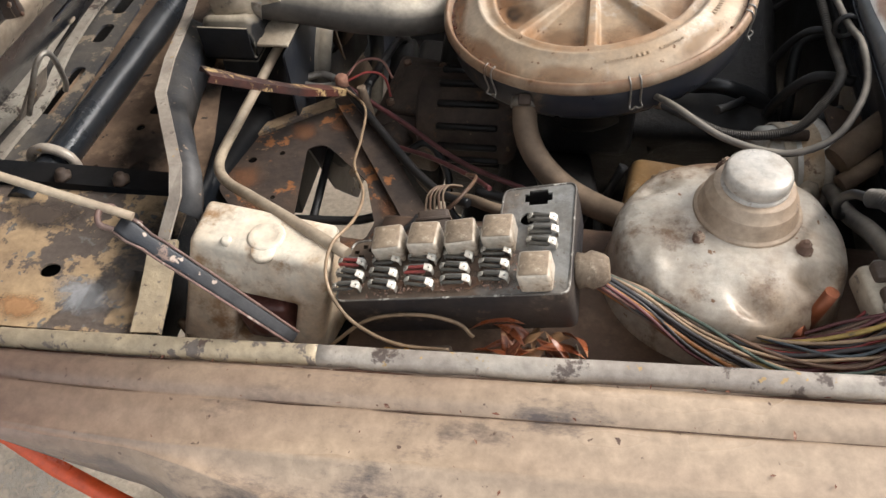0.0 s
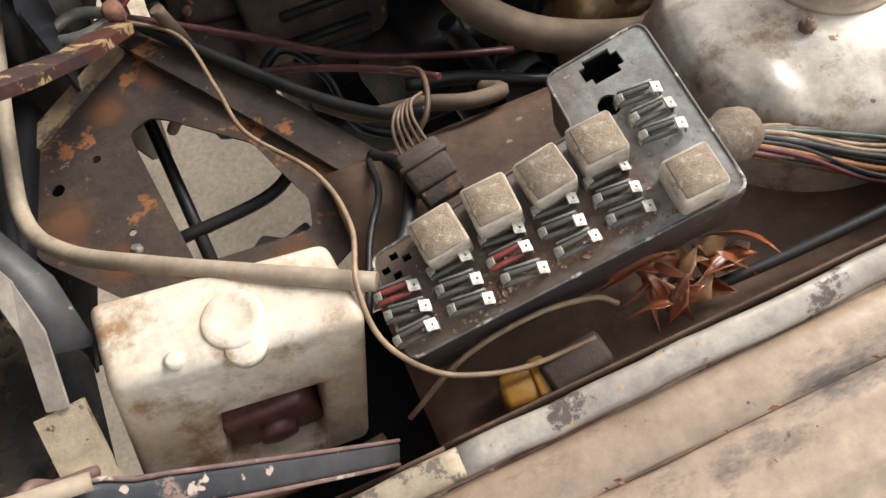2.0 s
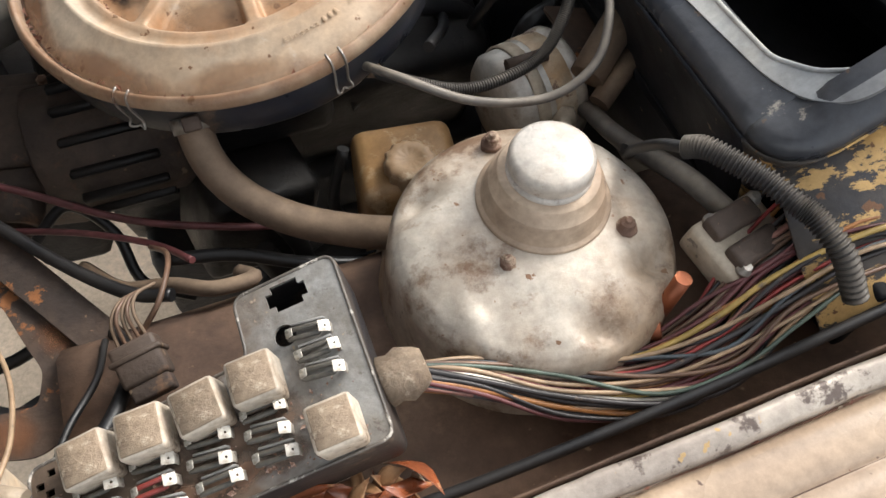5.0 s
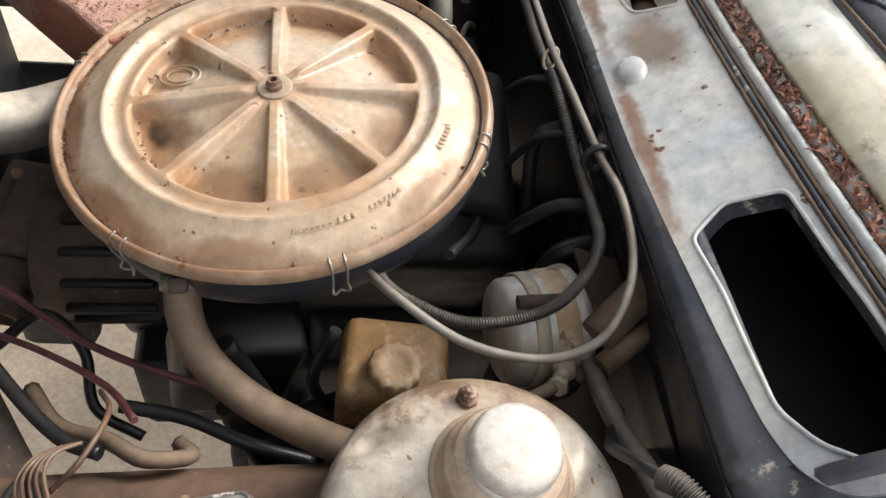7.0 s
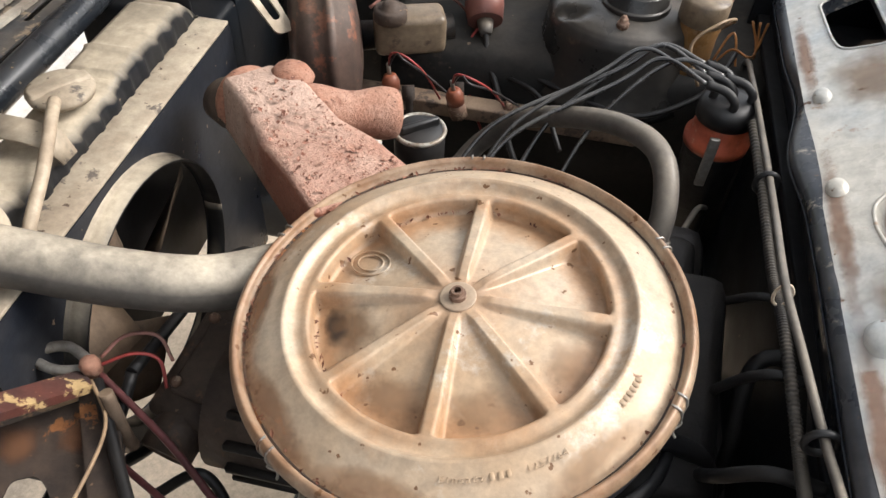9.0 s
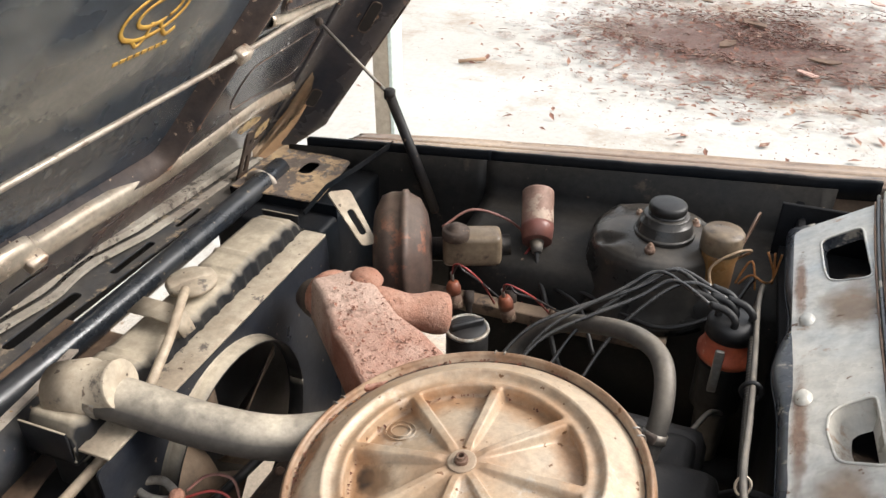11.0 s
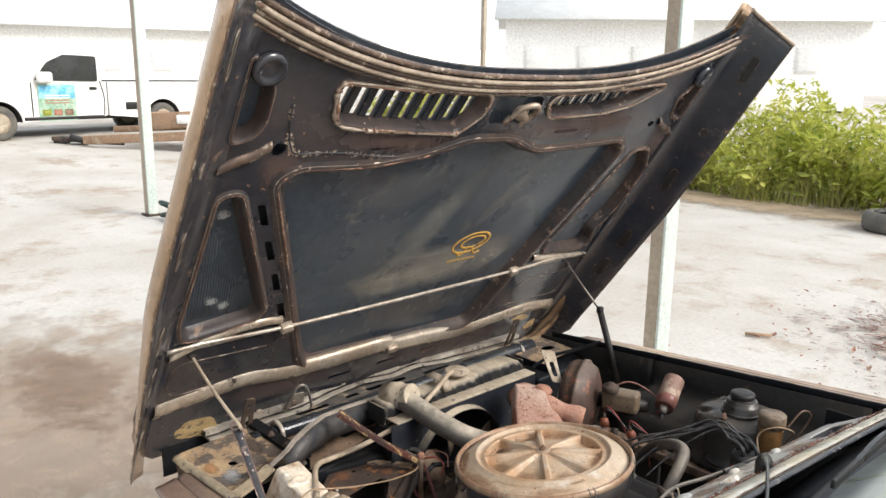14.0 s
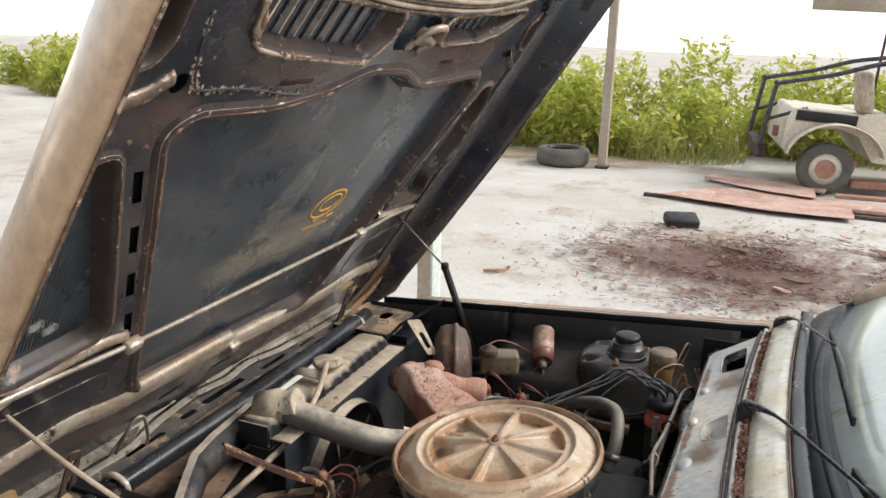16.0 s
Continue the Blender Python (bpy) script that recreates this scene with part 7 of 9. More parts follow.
def build_channel():
    """A stay bent from sheet: thin rod to the bonnet, flat channel with torn rims down to the wing."""
    a, j, b = Vector((-0.479, 0.360, 1.057)), Vector((-0.272, 0.349, 0.972)), Vector((-0.163, 0.348, 0.842))
    s = thing("bonnet_stay", T(0, 0, 0), "dark sheet steel bonnet stay with a torn hooked end", "stay")
    bm = bmesh.new()
    tube(bm, [a, a.lerp(j, 0.5) + Vector((0, 0, 0.002)), j + Vector((0.012, 0.004, 0.004))], 0.0034, 10)
    part("rod", bm, M["pipe_cream"], s, "thin dusty rod")
    d = (b - j).normalized()
    up = Vector((0.70, -0.45, 0.55))
    side = d.cross(up).normalized()
    up = side.cross(d)
    bm = bmesh.new()
    rows = []
    for i in range(15):
        t = i / 14
        p = j.lerp(b, t) + up * 0.004 * math.sin(t * 3.0)
        w = 0.0075 - 0.0015 * t + (0.002 * noise.noise(Vector((t * 9, 1, 0))) if i < 3 else 0)
        rows.append([p - side * w - up * 0.008, p - side * w, p - side * w * 0.5 + up * 0.001, p + side * w * 0.5 + up * 0.001, p + side * w, p + side * w - up * 0.008])
    sheet(bm, rows, 0.0016)
    part("channel", bm, M["channel"], s, "folded dark channel with chipped paint")
    for q in (-1, 1):
        bm = bmesh.new()
        tube(bm, [r[1 if q < 0 else 4] + up * 0.0006 for r in rows], lambda t, q=q: 0.0011 + 0.0012 * max(0, noise.noise(Vector((t * 14, q, 0)))), 6, 1, True)
        part("worn_rim", bm, M["red_edge"], s, "rim worn to pinkish bare metal")
    bm = bmesh.new()
    tube(bm, [j + side * 0.006, j - d * 0.010 + side * 0.008, j - d * 0.015 - up * 0.002, j - d * 0.010 - side * 0.008 - up * 0.005, j - side * 0.007 - up * 0.008, j + d * 0.016 - side * 0.010 - up * 0.010], 0.0026, 8)
    part("hooked_end", bm, M["red_edge"], s, "torn hooked end")
    bm = bmesh.new()
    bmesh.ops.create_uvsphere(bm, u_segments=12, v_segments=8, radius=0.008, matrix=Matrix.Translation(a))
    part("ball_joint", bm, M["rust_dark"], s)


M["red_edge"] = material("pinkish_bare_edge", (0.20, 0.12, 0.10), (0.10, 0.065, 0.055), (0.42, 0.34, 0.29), 0.5, 0.1, 30, 140, 0.8, 0.2, 0.6, 0.06)
build_channel()


def build_hinge(y):
    bm = bmesh.new()
    plate(bm, rounded([(-0.018, -0.06), (0.018, -0.06), (0.014, 0.07), (-0.012, 0.075)], 0.008), [circle(0, 0.05, 0.006), slot(0, 0.0, 0.01, 0.04)], 0.004, frame_of((0.0, 0, 0.02), (0, 1, 0), (0.35, 0, 0.93)))
    part("hinge_arm", bm, M["rust_dark"], body, "rusty bonnet hinge arm").matrix_basis = T(-0.585, y, 0.80)
    bm = bmesh.new()
    lathe(bm, [(0.010, -0.01), (0.010, 0.012), (0.005, 0.014)], 12, T(0.02, 0, -0.02, 90, 0, 0))
    part("hinge_pivot", bm, M["steel"], body).matrix_basis = T(-0.585, y, 0.80)


build_hinge(0.53)
build_hinge(1.46)


def build_latch():
    l = thing("hood_catch", T(-0.585, 0.665, 0.84), "grey steel safety catch with a wire loop", "latch")
    bm = bmesh.new()
    plate(bm, rounded([(-0.03, -0.035), (0.035, -0.03), (0.022, 0.02), (-0.012, 0.024)], 0.006), [circle(0.0, 0.0, 0.006)], 0.003, frame_of((0.0, 0, 0.0), (0, 1, 0), (0.55, 0, 0.83)))
    part("catch_plate", bm, M["lip"], l)
    bm = bmesh.new()
    tube(bm, [(0.0, -0.028, -0.02), (0.03, -0.01, 0.04), (0.035, 0.012, 0.04), (0.01, 0.042, -0.02), (0.0, 0.046, -0.04)], 0.0035, 8)
    part("wire_loop", bm, M["steel"], l)


build_latch()


# ---- thermostat housing ----
def build_thermostat():
    t = thing("thermostat_housing", frame_of((-0.135, 1.055, 0.838), (0.80, -0.58, -0.05), (0.58, 0.80, -0.12)), "heavily rusted orange cast thermostat housing", "engine part")
    bm = bmesh.new()
    box(bm, (0.220, 0.100, 0.066), T(0.006, 0, -0.003), 0.009, 4)
    bmesh.ops.subdivide_edges(bm, edges=bm.edges[:], cuts=3, use_grid_fill=True)
    for v in bm.verts:
        k = (v.co.x + 0.104) / 0.22
        v.co.y = v.co.y * (0.62 + 0.62 * k) - 0.010 * k
        if v.co.z > 0:
            v.co.z += 0.010 * max(0.0, 1 - abs(k - 0.25) / 0.25) - 0.010 * max(0.0, k - 0.6)
            v.co.z -= 0.006 * math.exp(-((k - 0.50) / 0.05) ** 2)
        v.co += v.normal * 0.0018 * noise.noise(v.co * 150) + Vector((0, 0, 0.0035 * noise.noise(v.co * 34)))
    part("casting", bm, M["rust_cast"], t)
    bm = bmesh.new()
    tube(bm, [(-0.045, 0.02, 0.006), (-0.02, 0.075, 0.0), (0.0, 0.125, -0.006)], lambda u: 0.027 + 0.003 * math.sin(u * 9), 18)
    part("outlet", bm, M["rust"], t, "rusty side outlet")
    bm = bmesh.new()
    lathe(bm, [(0.02, -0.004), (0.036, -0.004), (0.038, 0.0), (0.036, 0.008), (0.02, 0.010)], 24, T(-0.105, 0.0, -0.008, 0, 80, 0))
    part("flange", bm, M["rust"], t)
    bm = bmesh.new()
    lathe(bm, [(0.018, 0), (0.026, 0.006), (0.027, 0.03), (0.022, 0.040)], 24, T(-0.138, -0.012, -0.022, 0, 80, 0))
    part("hose_stub", bm, M["engine_brown"], t, "dusty dark hose stub")
    bm = bmesh.new()
    lathe(bm, [(0.022, 0), (0.024, 0.006), (0.018, 0.014), (0.004, 0.018)], 20, T(-0.07, 0.035, 0.026))
    part("sender_boss", bm, M["rust"], t)
    rnd = random.Random(40)
    bm = bmesh.new()
    for k in range(420):
        x = rnd.uniform(-0.06, 0.105) if k % 4 else rnd.uniform(0.02, 0.105)
        w = 0.050 * (0.62 + 0.62 * (x + 0.104) / 0.22)
        y = rnd.uniform(-w, w) * 0.92 - 0.010 * (x + 0.104) / 0.22
        l = 0.0008 + 0.0030 * rnd.random() ** 3
        m = T(x, y, 0.0318 + 0.010 * max(0.0, 1 - abs((x + 0.104) / 0.22 - 0.25) / 0.25) - 0.010 * max(0.0, (x + 0.104) / 0.22 - 0.6)) @ Euler((rnd.uniform(-0.7, 0.7), rnd.uniform(-0.7, 0.7), rnd.uniform(0, 6.3))).to_matrix().to_4x4()
        bm.faces.new([bm.verts.new(m @ Vector(q)) for q in ((-l, -l * 0.4, 0), (l * 0.1, -l * 0.7, 0.0008), (l, l * 0.2, 0), (-l * 0.2, l * 0.7, 0.0006))])
    part("flaking_rust", bm, M["rust_flake"], t, "loose crumbs of rust")["kind"] = "stuff"


build_thermostat()


def cyl(name, a, b, r, mat, label, category, group=""):
    bm = bmesh.new()
    tube(bm, [a, b], r, 20, 1, True)
    return single(name, bm, mat, label, category, group)


def build_oil_cap():
    o = thing("oil_filler_cap", T(-0.035, 1.165, 0.79), "black oval oil filler cap with a pale rim", "cap")
    bm = bmesh.new()
    lathe(bm, [(0.030, -0.05), (0.030, 0.0), (0.026, 0.004), (0.006, 0.005)], 28)
    part("cap_top", bm, M["rubber"], o)
    bm = bmesh.new()
    q = [(0.029 * math.cos(a), 0.029 * math.sin(a), 0.002) for a in [2 * math.pi * k / 32 for k in range(33)]]
    tube(bm, q, 0.003, 6, 1, True, True)
    part("cap_rim", bm, M["fuse_metal"], o)
    box_bm = bmesh.new()
    box(box_bm, (0.05, 0.008, 0.012), T(0, 0, 0.008, 0, 0, 40), 0.003)
    part("cap_grip", box_bm, M["rubber"], o)


build_oil_cap()


# ---- brake booster and master cylinder ----
def build_booster():
    b = thing("brake_booster", frame_of((-0.195, 1.332, 0.775), (0.9, 0.35, 0), (0, 0, 1)), "dusty brown brake booster drum", "brake booster")
    bm = bmesh.new()
    lathe(bm, [(0.03, -0.055), (0.075, -0.052), (0.100, -0.040), (0.106, -0.025), (0.106, -0.008), (0.110, -0.006), (0.110, 0.002), (0.104, 0.005), (0.095, 0.022), (0.07, 0.034), (0.03, 0.04)], 48, T(0, 0, 0, 0, 90, 0))
    part("drum", bm, M["booster"], b)
    bm = bmesh.new()
    tube(bm, [(0.03, 0, -0.02), (0.17, 0, -0.03)], 0.020, 14, 1, True)
    part("master_cylinder", bm, M["engine"], b)
    bm = bmesh.new()
    box(bm, (0.095, 0.055, 0.048), T(0.105, 0.022, 0.005), 0.010, 3)
    part("fluid_reservoir", bm, M["fluid"], b, "grimy amber fluid reservoir")
    bm = bmesh.new()
    lathe(bm, [(0.020, 0), (0.022, 0.002), (0.022, 0.016), (0.019, 0.018), (0.012, 0.018), (0.010, 0.024), (0.003, 0.025)], 20, T(0.078, 0.045, 0.018) @ T(0, 0, 0, -90, 0, 0))
    part("reservoir_cap", bm, M["rust_dark"], b, "ribbed brown cap")
    for k in range(2):
        bm = bmesh.new()
        lathe(bm, [(0.009, 0), (0.009, 0.02), (0.006, 0.022), (0.005, 0.04), (0.002, 0.045)], 10, T(0.10 + 0.07 * k, -0.05, 0.03, 60, 0, 0))
        part("pressure_switch", bm, M["rust_dark"], b)


M["booster"] = material("booster_dusty_brown", (0.11, 0.07, 0.055), (0.06, 0.042, 0.036), (0.22, 0.09, 0.055), 0.45, 0.15, 9, 80, 0.8, 0.1, 0.58, 0.08, dust=(0.21, 0.15, 0.11), settle=0.5)
M["fluid"] = material("grimy_amber_plastic", (0.12, 0.085, 0.055), (0.20, 0.15, 0.10), (0.06, 0.04, 0.03), 0.4, 0, 18, 90, 0.8, 0.05, 0.6, 0.15)
BO = build_booster()


def build_coil():
    a, b = Vector((-0.023, 1.503, 0.839)), Vector((-0.002, 1.425, 0.790))
    d = (b - a).normalized()
    c = thing("ignition_coil", T(0, 0, 0), "dusty silver ignition coil with a red end", "ignition coil")
    bm = bmesh.new()
    tube(bm, [a, a + d * 0.004, b - d * 0.03, b - d * 0.028], 0.027, 24, 1, True)
    part("can", bm, M["coil_can"], c, "dusty silver can")
    bm = bmesh.new()
    tube(bm, [b - d * 0.03, b - d * 0.024, b], lambda t: 0.0275 - 0.006 * max(0, t - 0.5), 24, 1, True)
    part("red_end", bm, M["coil_red"], c, "red insulator end")
    bm = bmesh.new()
    tube(bm, [b, b + d * 0.012, b + d * 0.02], lambda t: 0.012 - 0.004 * t, 14, 1, True)
    part("terminal", bm, M["hose_grey"], c)
    bm = bmesh.new()
    tube(bm, [b + d * 0.015, b + d * 0.04 + Vector((0.004, 0, -0.02)), (0.03, 1.37, 0.72), (0.07, 1.30, 0.66), (0.12, 1.22, 0.66)], 0.0045, 8)
    part("high_tension_lead", bm, M["rubber"], c)
    bm = bmesh.new()
    tube(bm, [b, (-0.02, 1.41, 0.76), (-0.01, 1.38, 0.70), (0.02, 1.34, 0.66)], 0.002, 6)
    part("thin_wire", bm, WIRE["red"], c)
    bm = bmesh.new()
    q = a + d * 0.05
    tube(bm, [q + Vector((0.0, 0.03, 0.02)), q + Vector((0, 0.06, 0.0))], 0.012, 8, 1, True)
    part("clamp", bm, M["bay_dark"], c)


M["coil_can"] = material("dusty_silver_can", (0.30, 0.19, 0.15), (0.20, 0.12, 0.09), (0.36, 0.27, 0.21), 0.55, 0.1, 14, 90, 0.8, 0.1)
M["coil_red"] = material("dusty_red_insulator", (0.19, 0.075, 0.058), (0.12, 0.05, 0.042), (0.3, 0.2, 0.15), 0.45, 0, 25, 100, 0.8, 0.05, 0.66, 0.1)
build_coil()


def build_distributor():
    d = thing("distributor", T(0.308, 1.247, 0.714), "ignition distributor with an orange-brown body and black leads", "distributor")
    bm = bmesh.new()
    lathe(bm, [(0.02, -0.12), (0.024, -0.03), (0.034, -0.018), (0.0345, 0.050), (0.036, 0.058), (0.036, 0.066), (0.030, 0.068)], 26)
    part("base", bm, M["engine"], d)
    bm = bmesh.new()
    lathe(bm, [(0.030, 0.065), (0.0380, 0.067), (0.0385, 0.077), (0.034, 0.081), (0.0322, 0.092), (0.0300, 0.106), (0.026, 0.110)], 30)
    part("body_ring", bm, M["dist_orange"], d, "orange-red bakelite body")
    bm = bmesh.new()
    lathe(bm, [(0.029, 0.102), (0.0335, 0.104), (0.0335, 0.120), (0.030, 0.127), (0.018, 0.130)], 30)
    part("cap", bm, M["rubber"], d, "black cap")
    bm = bmesh.new()
    box(bm, (0.012, 0.006, 0.07), T(-0.01, -0.039, 0.065), 0.002)
    part("spring_clip", bm, M["steel"], d)
    for k in range(5):
        a = 2 * math.pi * k / 4
        r = 0.0 if k == 4 else 0.021
        p = Vector((r * math.cos(a), r * math.sin(a), 0.124))
        bm = bmesh.new()
        tube(bm, [p, p + Vector((0, 0, 0.014)), p + Vector((-0.012, 0.004, 0.024)), p + Vector((-0.034, 0.008, 0.027))], 0.0050, 10, 5)
        part("lead_boot", bm, M["rubber"], d)
        s = p + Vector((-0.034, 0.008, 0.027))
        bm = bmesh.new()
        tube(bm, [s, s + Vector((-0.05, 0.012 + 0.006 * k, 0.006)), s + Vector((-0.095, -0.01 + 0.006 * k, -0.02)), s + Vector((-0.14 - 0.02 * k, -0.05, -0.07)), s + Vector((-0.17 - 0.025 * k, -0.11, -0.12))], 0.0028, 8)
        part("plug_lead", bm, M["lead"], d)


M["lead"] = material("shiny_grey_lead", (0.020, 0.020, 0.022), (0.05, 0.048, 0.046), None, 0.25, 0, 20, 90, 0.8, 0.05, spec=0.7, dust=(0.16, 0.14, 0.12), settle=0.25)
M["dist_orange"] = material("orange_red_bakelite", (0.46, 0.10, 0.045), (0.30, 0.065, 0.035), (0.45, 0.24, 0.15), 0.5, 0, 20, 100, 0.8, 0.05, 0.64, 0.1)
build_distributor()


M["amber_bright"] = material("orange_amber_plastic", (0.26, 0.14, 0.055), (0.17, 0.085, 0.035), (0.24, 0.14, 0.08), 0.4, 0, 14, 70, 0.8, 0.05, 0.62, 0.15)


def build_canister():
    c = thing("amber_canister", T(0.280, 1.425, 0.73), "amber plastic canister with a dusty brown lid", "canister")
    bm = bmesh.new()
    lathe(bm, [(0.024, -0.08), (0.025, 0.0), (0.026, 0.09), (0.028, 0.10), (0.024, 0.112)], 28)
    part("canister_body", bm, M["amber_bright"], c)
    bm = bmesh.new()
    lathe(bm, [(0.029, 0.108), (0.031, 0.110), (0.031, 0.137), (0.028, 0.141), (0.006, 0.142)], 28)
    part("lid", bm, M["fluid"], c, "dusty olive-brown lid")
    for k in range(3):
        bm = bmesh.new()
        tube(bm, [(0.026, 0.0, 0.03), (0.05, 0.01 * k, 0.045 + 0.02 * k), (0.07, -0.01, 0.02 + 0.05 * (k % 2)), (0.085, 0.02, 0.06), (0.07 + 0.01 * k, 0.03, 0.10)], 0.0018, 5)
        part("orange_wire", bm, WIRE["orange"], c)


build_canister()


# ---- near side: reservoir, clutch cylinder, cables ----
M["cap_tan"] = material("tan_plastic_cap", (0.38, 0.26, 0.155), (0.28, 0.18, 0.10), (0.46, 0.36, 0.25), 0.5, 0, 30, 120, 0.8, 0.1, 0.6, 0.1)


def build_reservoir():
    r = thing("coolant_reservoir", T(0.172, 0.688, 0.684, 0, 0, -8), "amber brown plastic reservoir with a scalloped cap", "reservoir")
    bm = bmesh.new()
    box(bm, (0.098, 0.085, 0.13), T(0, 0, -0.022), 0.014, 3)
    part("tank", bm, M["amber"], r)
    bm = bmesh.new()
    prof = [(0.0225, 0.040), (0.0235, 0.056), (0.0205, 0.059), (0.012, 0.0595), (0.011, 0.0585), (0.002, 0.0585)]
    rings = []
    for rr, z in prof:
        rings.append([bm.verts.new((-0.0 + rr * (1 + 0.05 * math.cos(12 * a)) * math.cos(a), -0.018 + rr * (1 + 0.05 * math.cos(12 * a)) * math.sin(a), z)) for a in [2 * math.pi * k / 72 for k in range(72)]])
    for p, q in zip(rings, rings[1:]):
        for k in range(72):
            bm.faces.new((p[k], p[(k + 1) % 72], q[(k + 1) % 72], q[k])).smooth = True
    bm.faces.new(rings[-1])
    part("scalloped_cap", bm, M["cap_tan"], r, "tan scalloped cap")


build_reservoir()


def build_actuator():
    a = thing("vacuum_actuator", T(0.298, 0.702, 0.748, 0, 0, 8), "dusty grey-white drum with a clamp band by the bulkhead", "engine part")
    lie = T(0, 0, 0, 0, 90, 0)
    bm = bmesh.new()
    lathe(bm, [(0.020, -0.038), (0.044, -0.036), (0.049, -0.030), (0.050, -0.004), (0.052, 0.0), (0.052, 0.022), (0.055, 0.024), (0.0555, 0.031), (0.052, 0.034), (0.046, 0.038), (0.015, 0.040)], 48, lie)
    part("drum", bm, M["act_grey"], a)
    bm = bmesh.new()
    lathe(bm, [(0.0505, -0.018), (0.0525, -0.018), (0.0525, -0.006), (0.0505, -0.006)], 48, lie, False)
    c = part("clamp_band", bm, M["dust_top"], a, "dusty clamp band")
    bm = bmesh.new()
    tube(bm, [(-0.032, -0.006, 0.056), (0.006, -0.010, 0.057)], 0.0062, 12, 1, True)
    part("clamp_screw", bm, M["rust_dark"], c, "rusty clamp screw")
    bm = bmesh.new()
    lathe(bm, [(0.011, 0), (0.011, 0.010), (0.007, 0.011), (0.007, 0.024), (0.009, 0.025), (0.009, 0.032)], 6, T(0.008, -0.050, 0.016, 74, 0, -40))
    part("union_nut", bm, M["dust_top"], a, "dusty hexagon union")
    bm = bmesh.new()
    tube(bm, [(-0.012, -0.070, 0.022), (-0.045, -0.078, 0.016), (-0.072, -0.070, -0.010), (-0.085, -0.055, -0.05)], 0.0058, 10)
    part("feed_pipe", bm, M["hose"], a)
    bm = bmesh.new()
    lathe(bm, [(0.019, 0), (0.019, 0.006), (0.012, 0.007), (0.011, 0.004)], 20, T(0.012, -0.048, -0.024, 90, 0, 0))
    part("boss", bm, M["rust_dark"], a)
    bm = bmesh.new()
    plate(bm, rounded([(0.040, -0.030), (0.088, -0.012), (0.088, 0.024), (0.036, 0.040)], 0.006), (), 0.003, T(0, 0.006, 0.052, 12, 10, 0))
    plate(bm, rounded([(0.044, -0.034), (0.086, -0.034), (0.086, -0.004), (0.044, -0.004)], 0.004), (), 0.003, T(0, -0.028, 0.03, 80, 0, 0))
    part("mounting_bracket", bm, M["rust_dark"], a, "folded dusty bracket to the bulkhead")
    bm = bmesh.new()
    lathe(bm, [(0.0525, 0.0), (0.0532, 0.001), (0.0532, 0.021), (0.0525, 0.022)], 48, lie, False)
    part("wrap", bm, M["act_ochre"], a, "ochre rust-stained wrap")


M["act_ochre"] = material("ochre_stained_can", (0.36, 0.22, 0.11), (0.46, 0.38, 0.28), (0.14, 0.08, 0.05), 0.5, 0.1, 16, 110, 0.9, 0.15, 0.58, 0.08)
M["act_grey"] = material("dusty_grey_can", (0.44, 0.42, 0.38), (0.36, 0.31, 0.25), (0.20, 0.14, 0.09), 0.42, 0.15, 14, 90, 0.8, 0.1, 0.60, 0.12)
build_actuator()
cyl("bulkhead_tube", (0.330, 0.660, 0.800), (0.385, 0.700, 0.830), 0.016, M["hose"], "short dusty tube at the bulkhead", "pipe")
cyl("bulkhead_tube", (0.335, 0.640, 0.785), (0.378, 0.665, 0.805), 0.010, M["hose"], "short thin tube at the bulkhead", "pipe")
hose("speedometer_cable", [(0.135, 0.70, 0.845), (0.155, 0.66, 0.862), (0.205, 0.625, 0.852), (0.262, 0.612, 0.848), (0.300, 0.615, 0.867), (0.321, 0.640, 0.888), (0.334, 0.680, 0.894), (0.336, 0.730, 0.898), (0.337, 0.788, 0.884), (0.328, 0.86, 0.888), (0.322, 0.926, 0.888), (0.328, 1.03, 0.872), (0.333, 1.15, 0.856), (0.338, 1.30, 0.835), (0.352, 1.42, 0.79), (0.365, 1.48, 0.70)], 0.0037, M["hose_grey"], "pale grey cable looping to the cowl", "cable", 8)


M["conduit"] = material("black_ribbed_plastic", (0.016, 0.016, 0.018), (0.03, 0.027, 0.024), None, 0.5, 0, 14, 80, 0.8, 0.05, dust=(0.20, 0.165, 0.125), settle=0.55)


def build_corrugated():
    c = [(0.145, 0.70, 0.835), (0.165, 0.668, 0.846), (0.215, 0.652, 0.835), (0.277, 0.662, 0.836), (0.302, 0.672, 0.868), (0.318, 0.700, 0.876), (0.328, 0.745, 0.862), (0.333, 0.80, 0.850), (0.328, 0.90, 0.862), (0.326, 0.97, 0.856), (0.330, 1.10, 0.845), (0.336, 1.28, 0.82), (0.350, 1.42, 0.76)]
    bm = bmesh.new()
    tube(bm, c, lambda t: 0.0049 + 0.0005 * math.sin(t * 2100), 8, 190)
    cc = thing("corrugated_conduit", T(0, 0, 0), "dark ribbed conduit along the cowl edge", "cable")
    part("ribbed_tube", bm, M["conduit"], cc)
    bm = bmesh.new()
    tube(bm, [(0.120, 0.735, 0.806), (0.133, 0.715, 0.822), (0.150, 0.69, 0.840)], 0.0060, 10)
    part("end_sleeve", bm, M["hose"], cc, "dusty plain end sleeve")


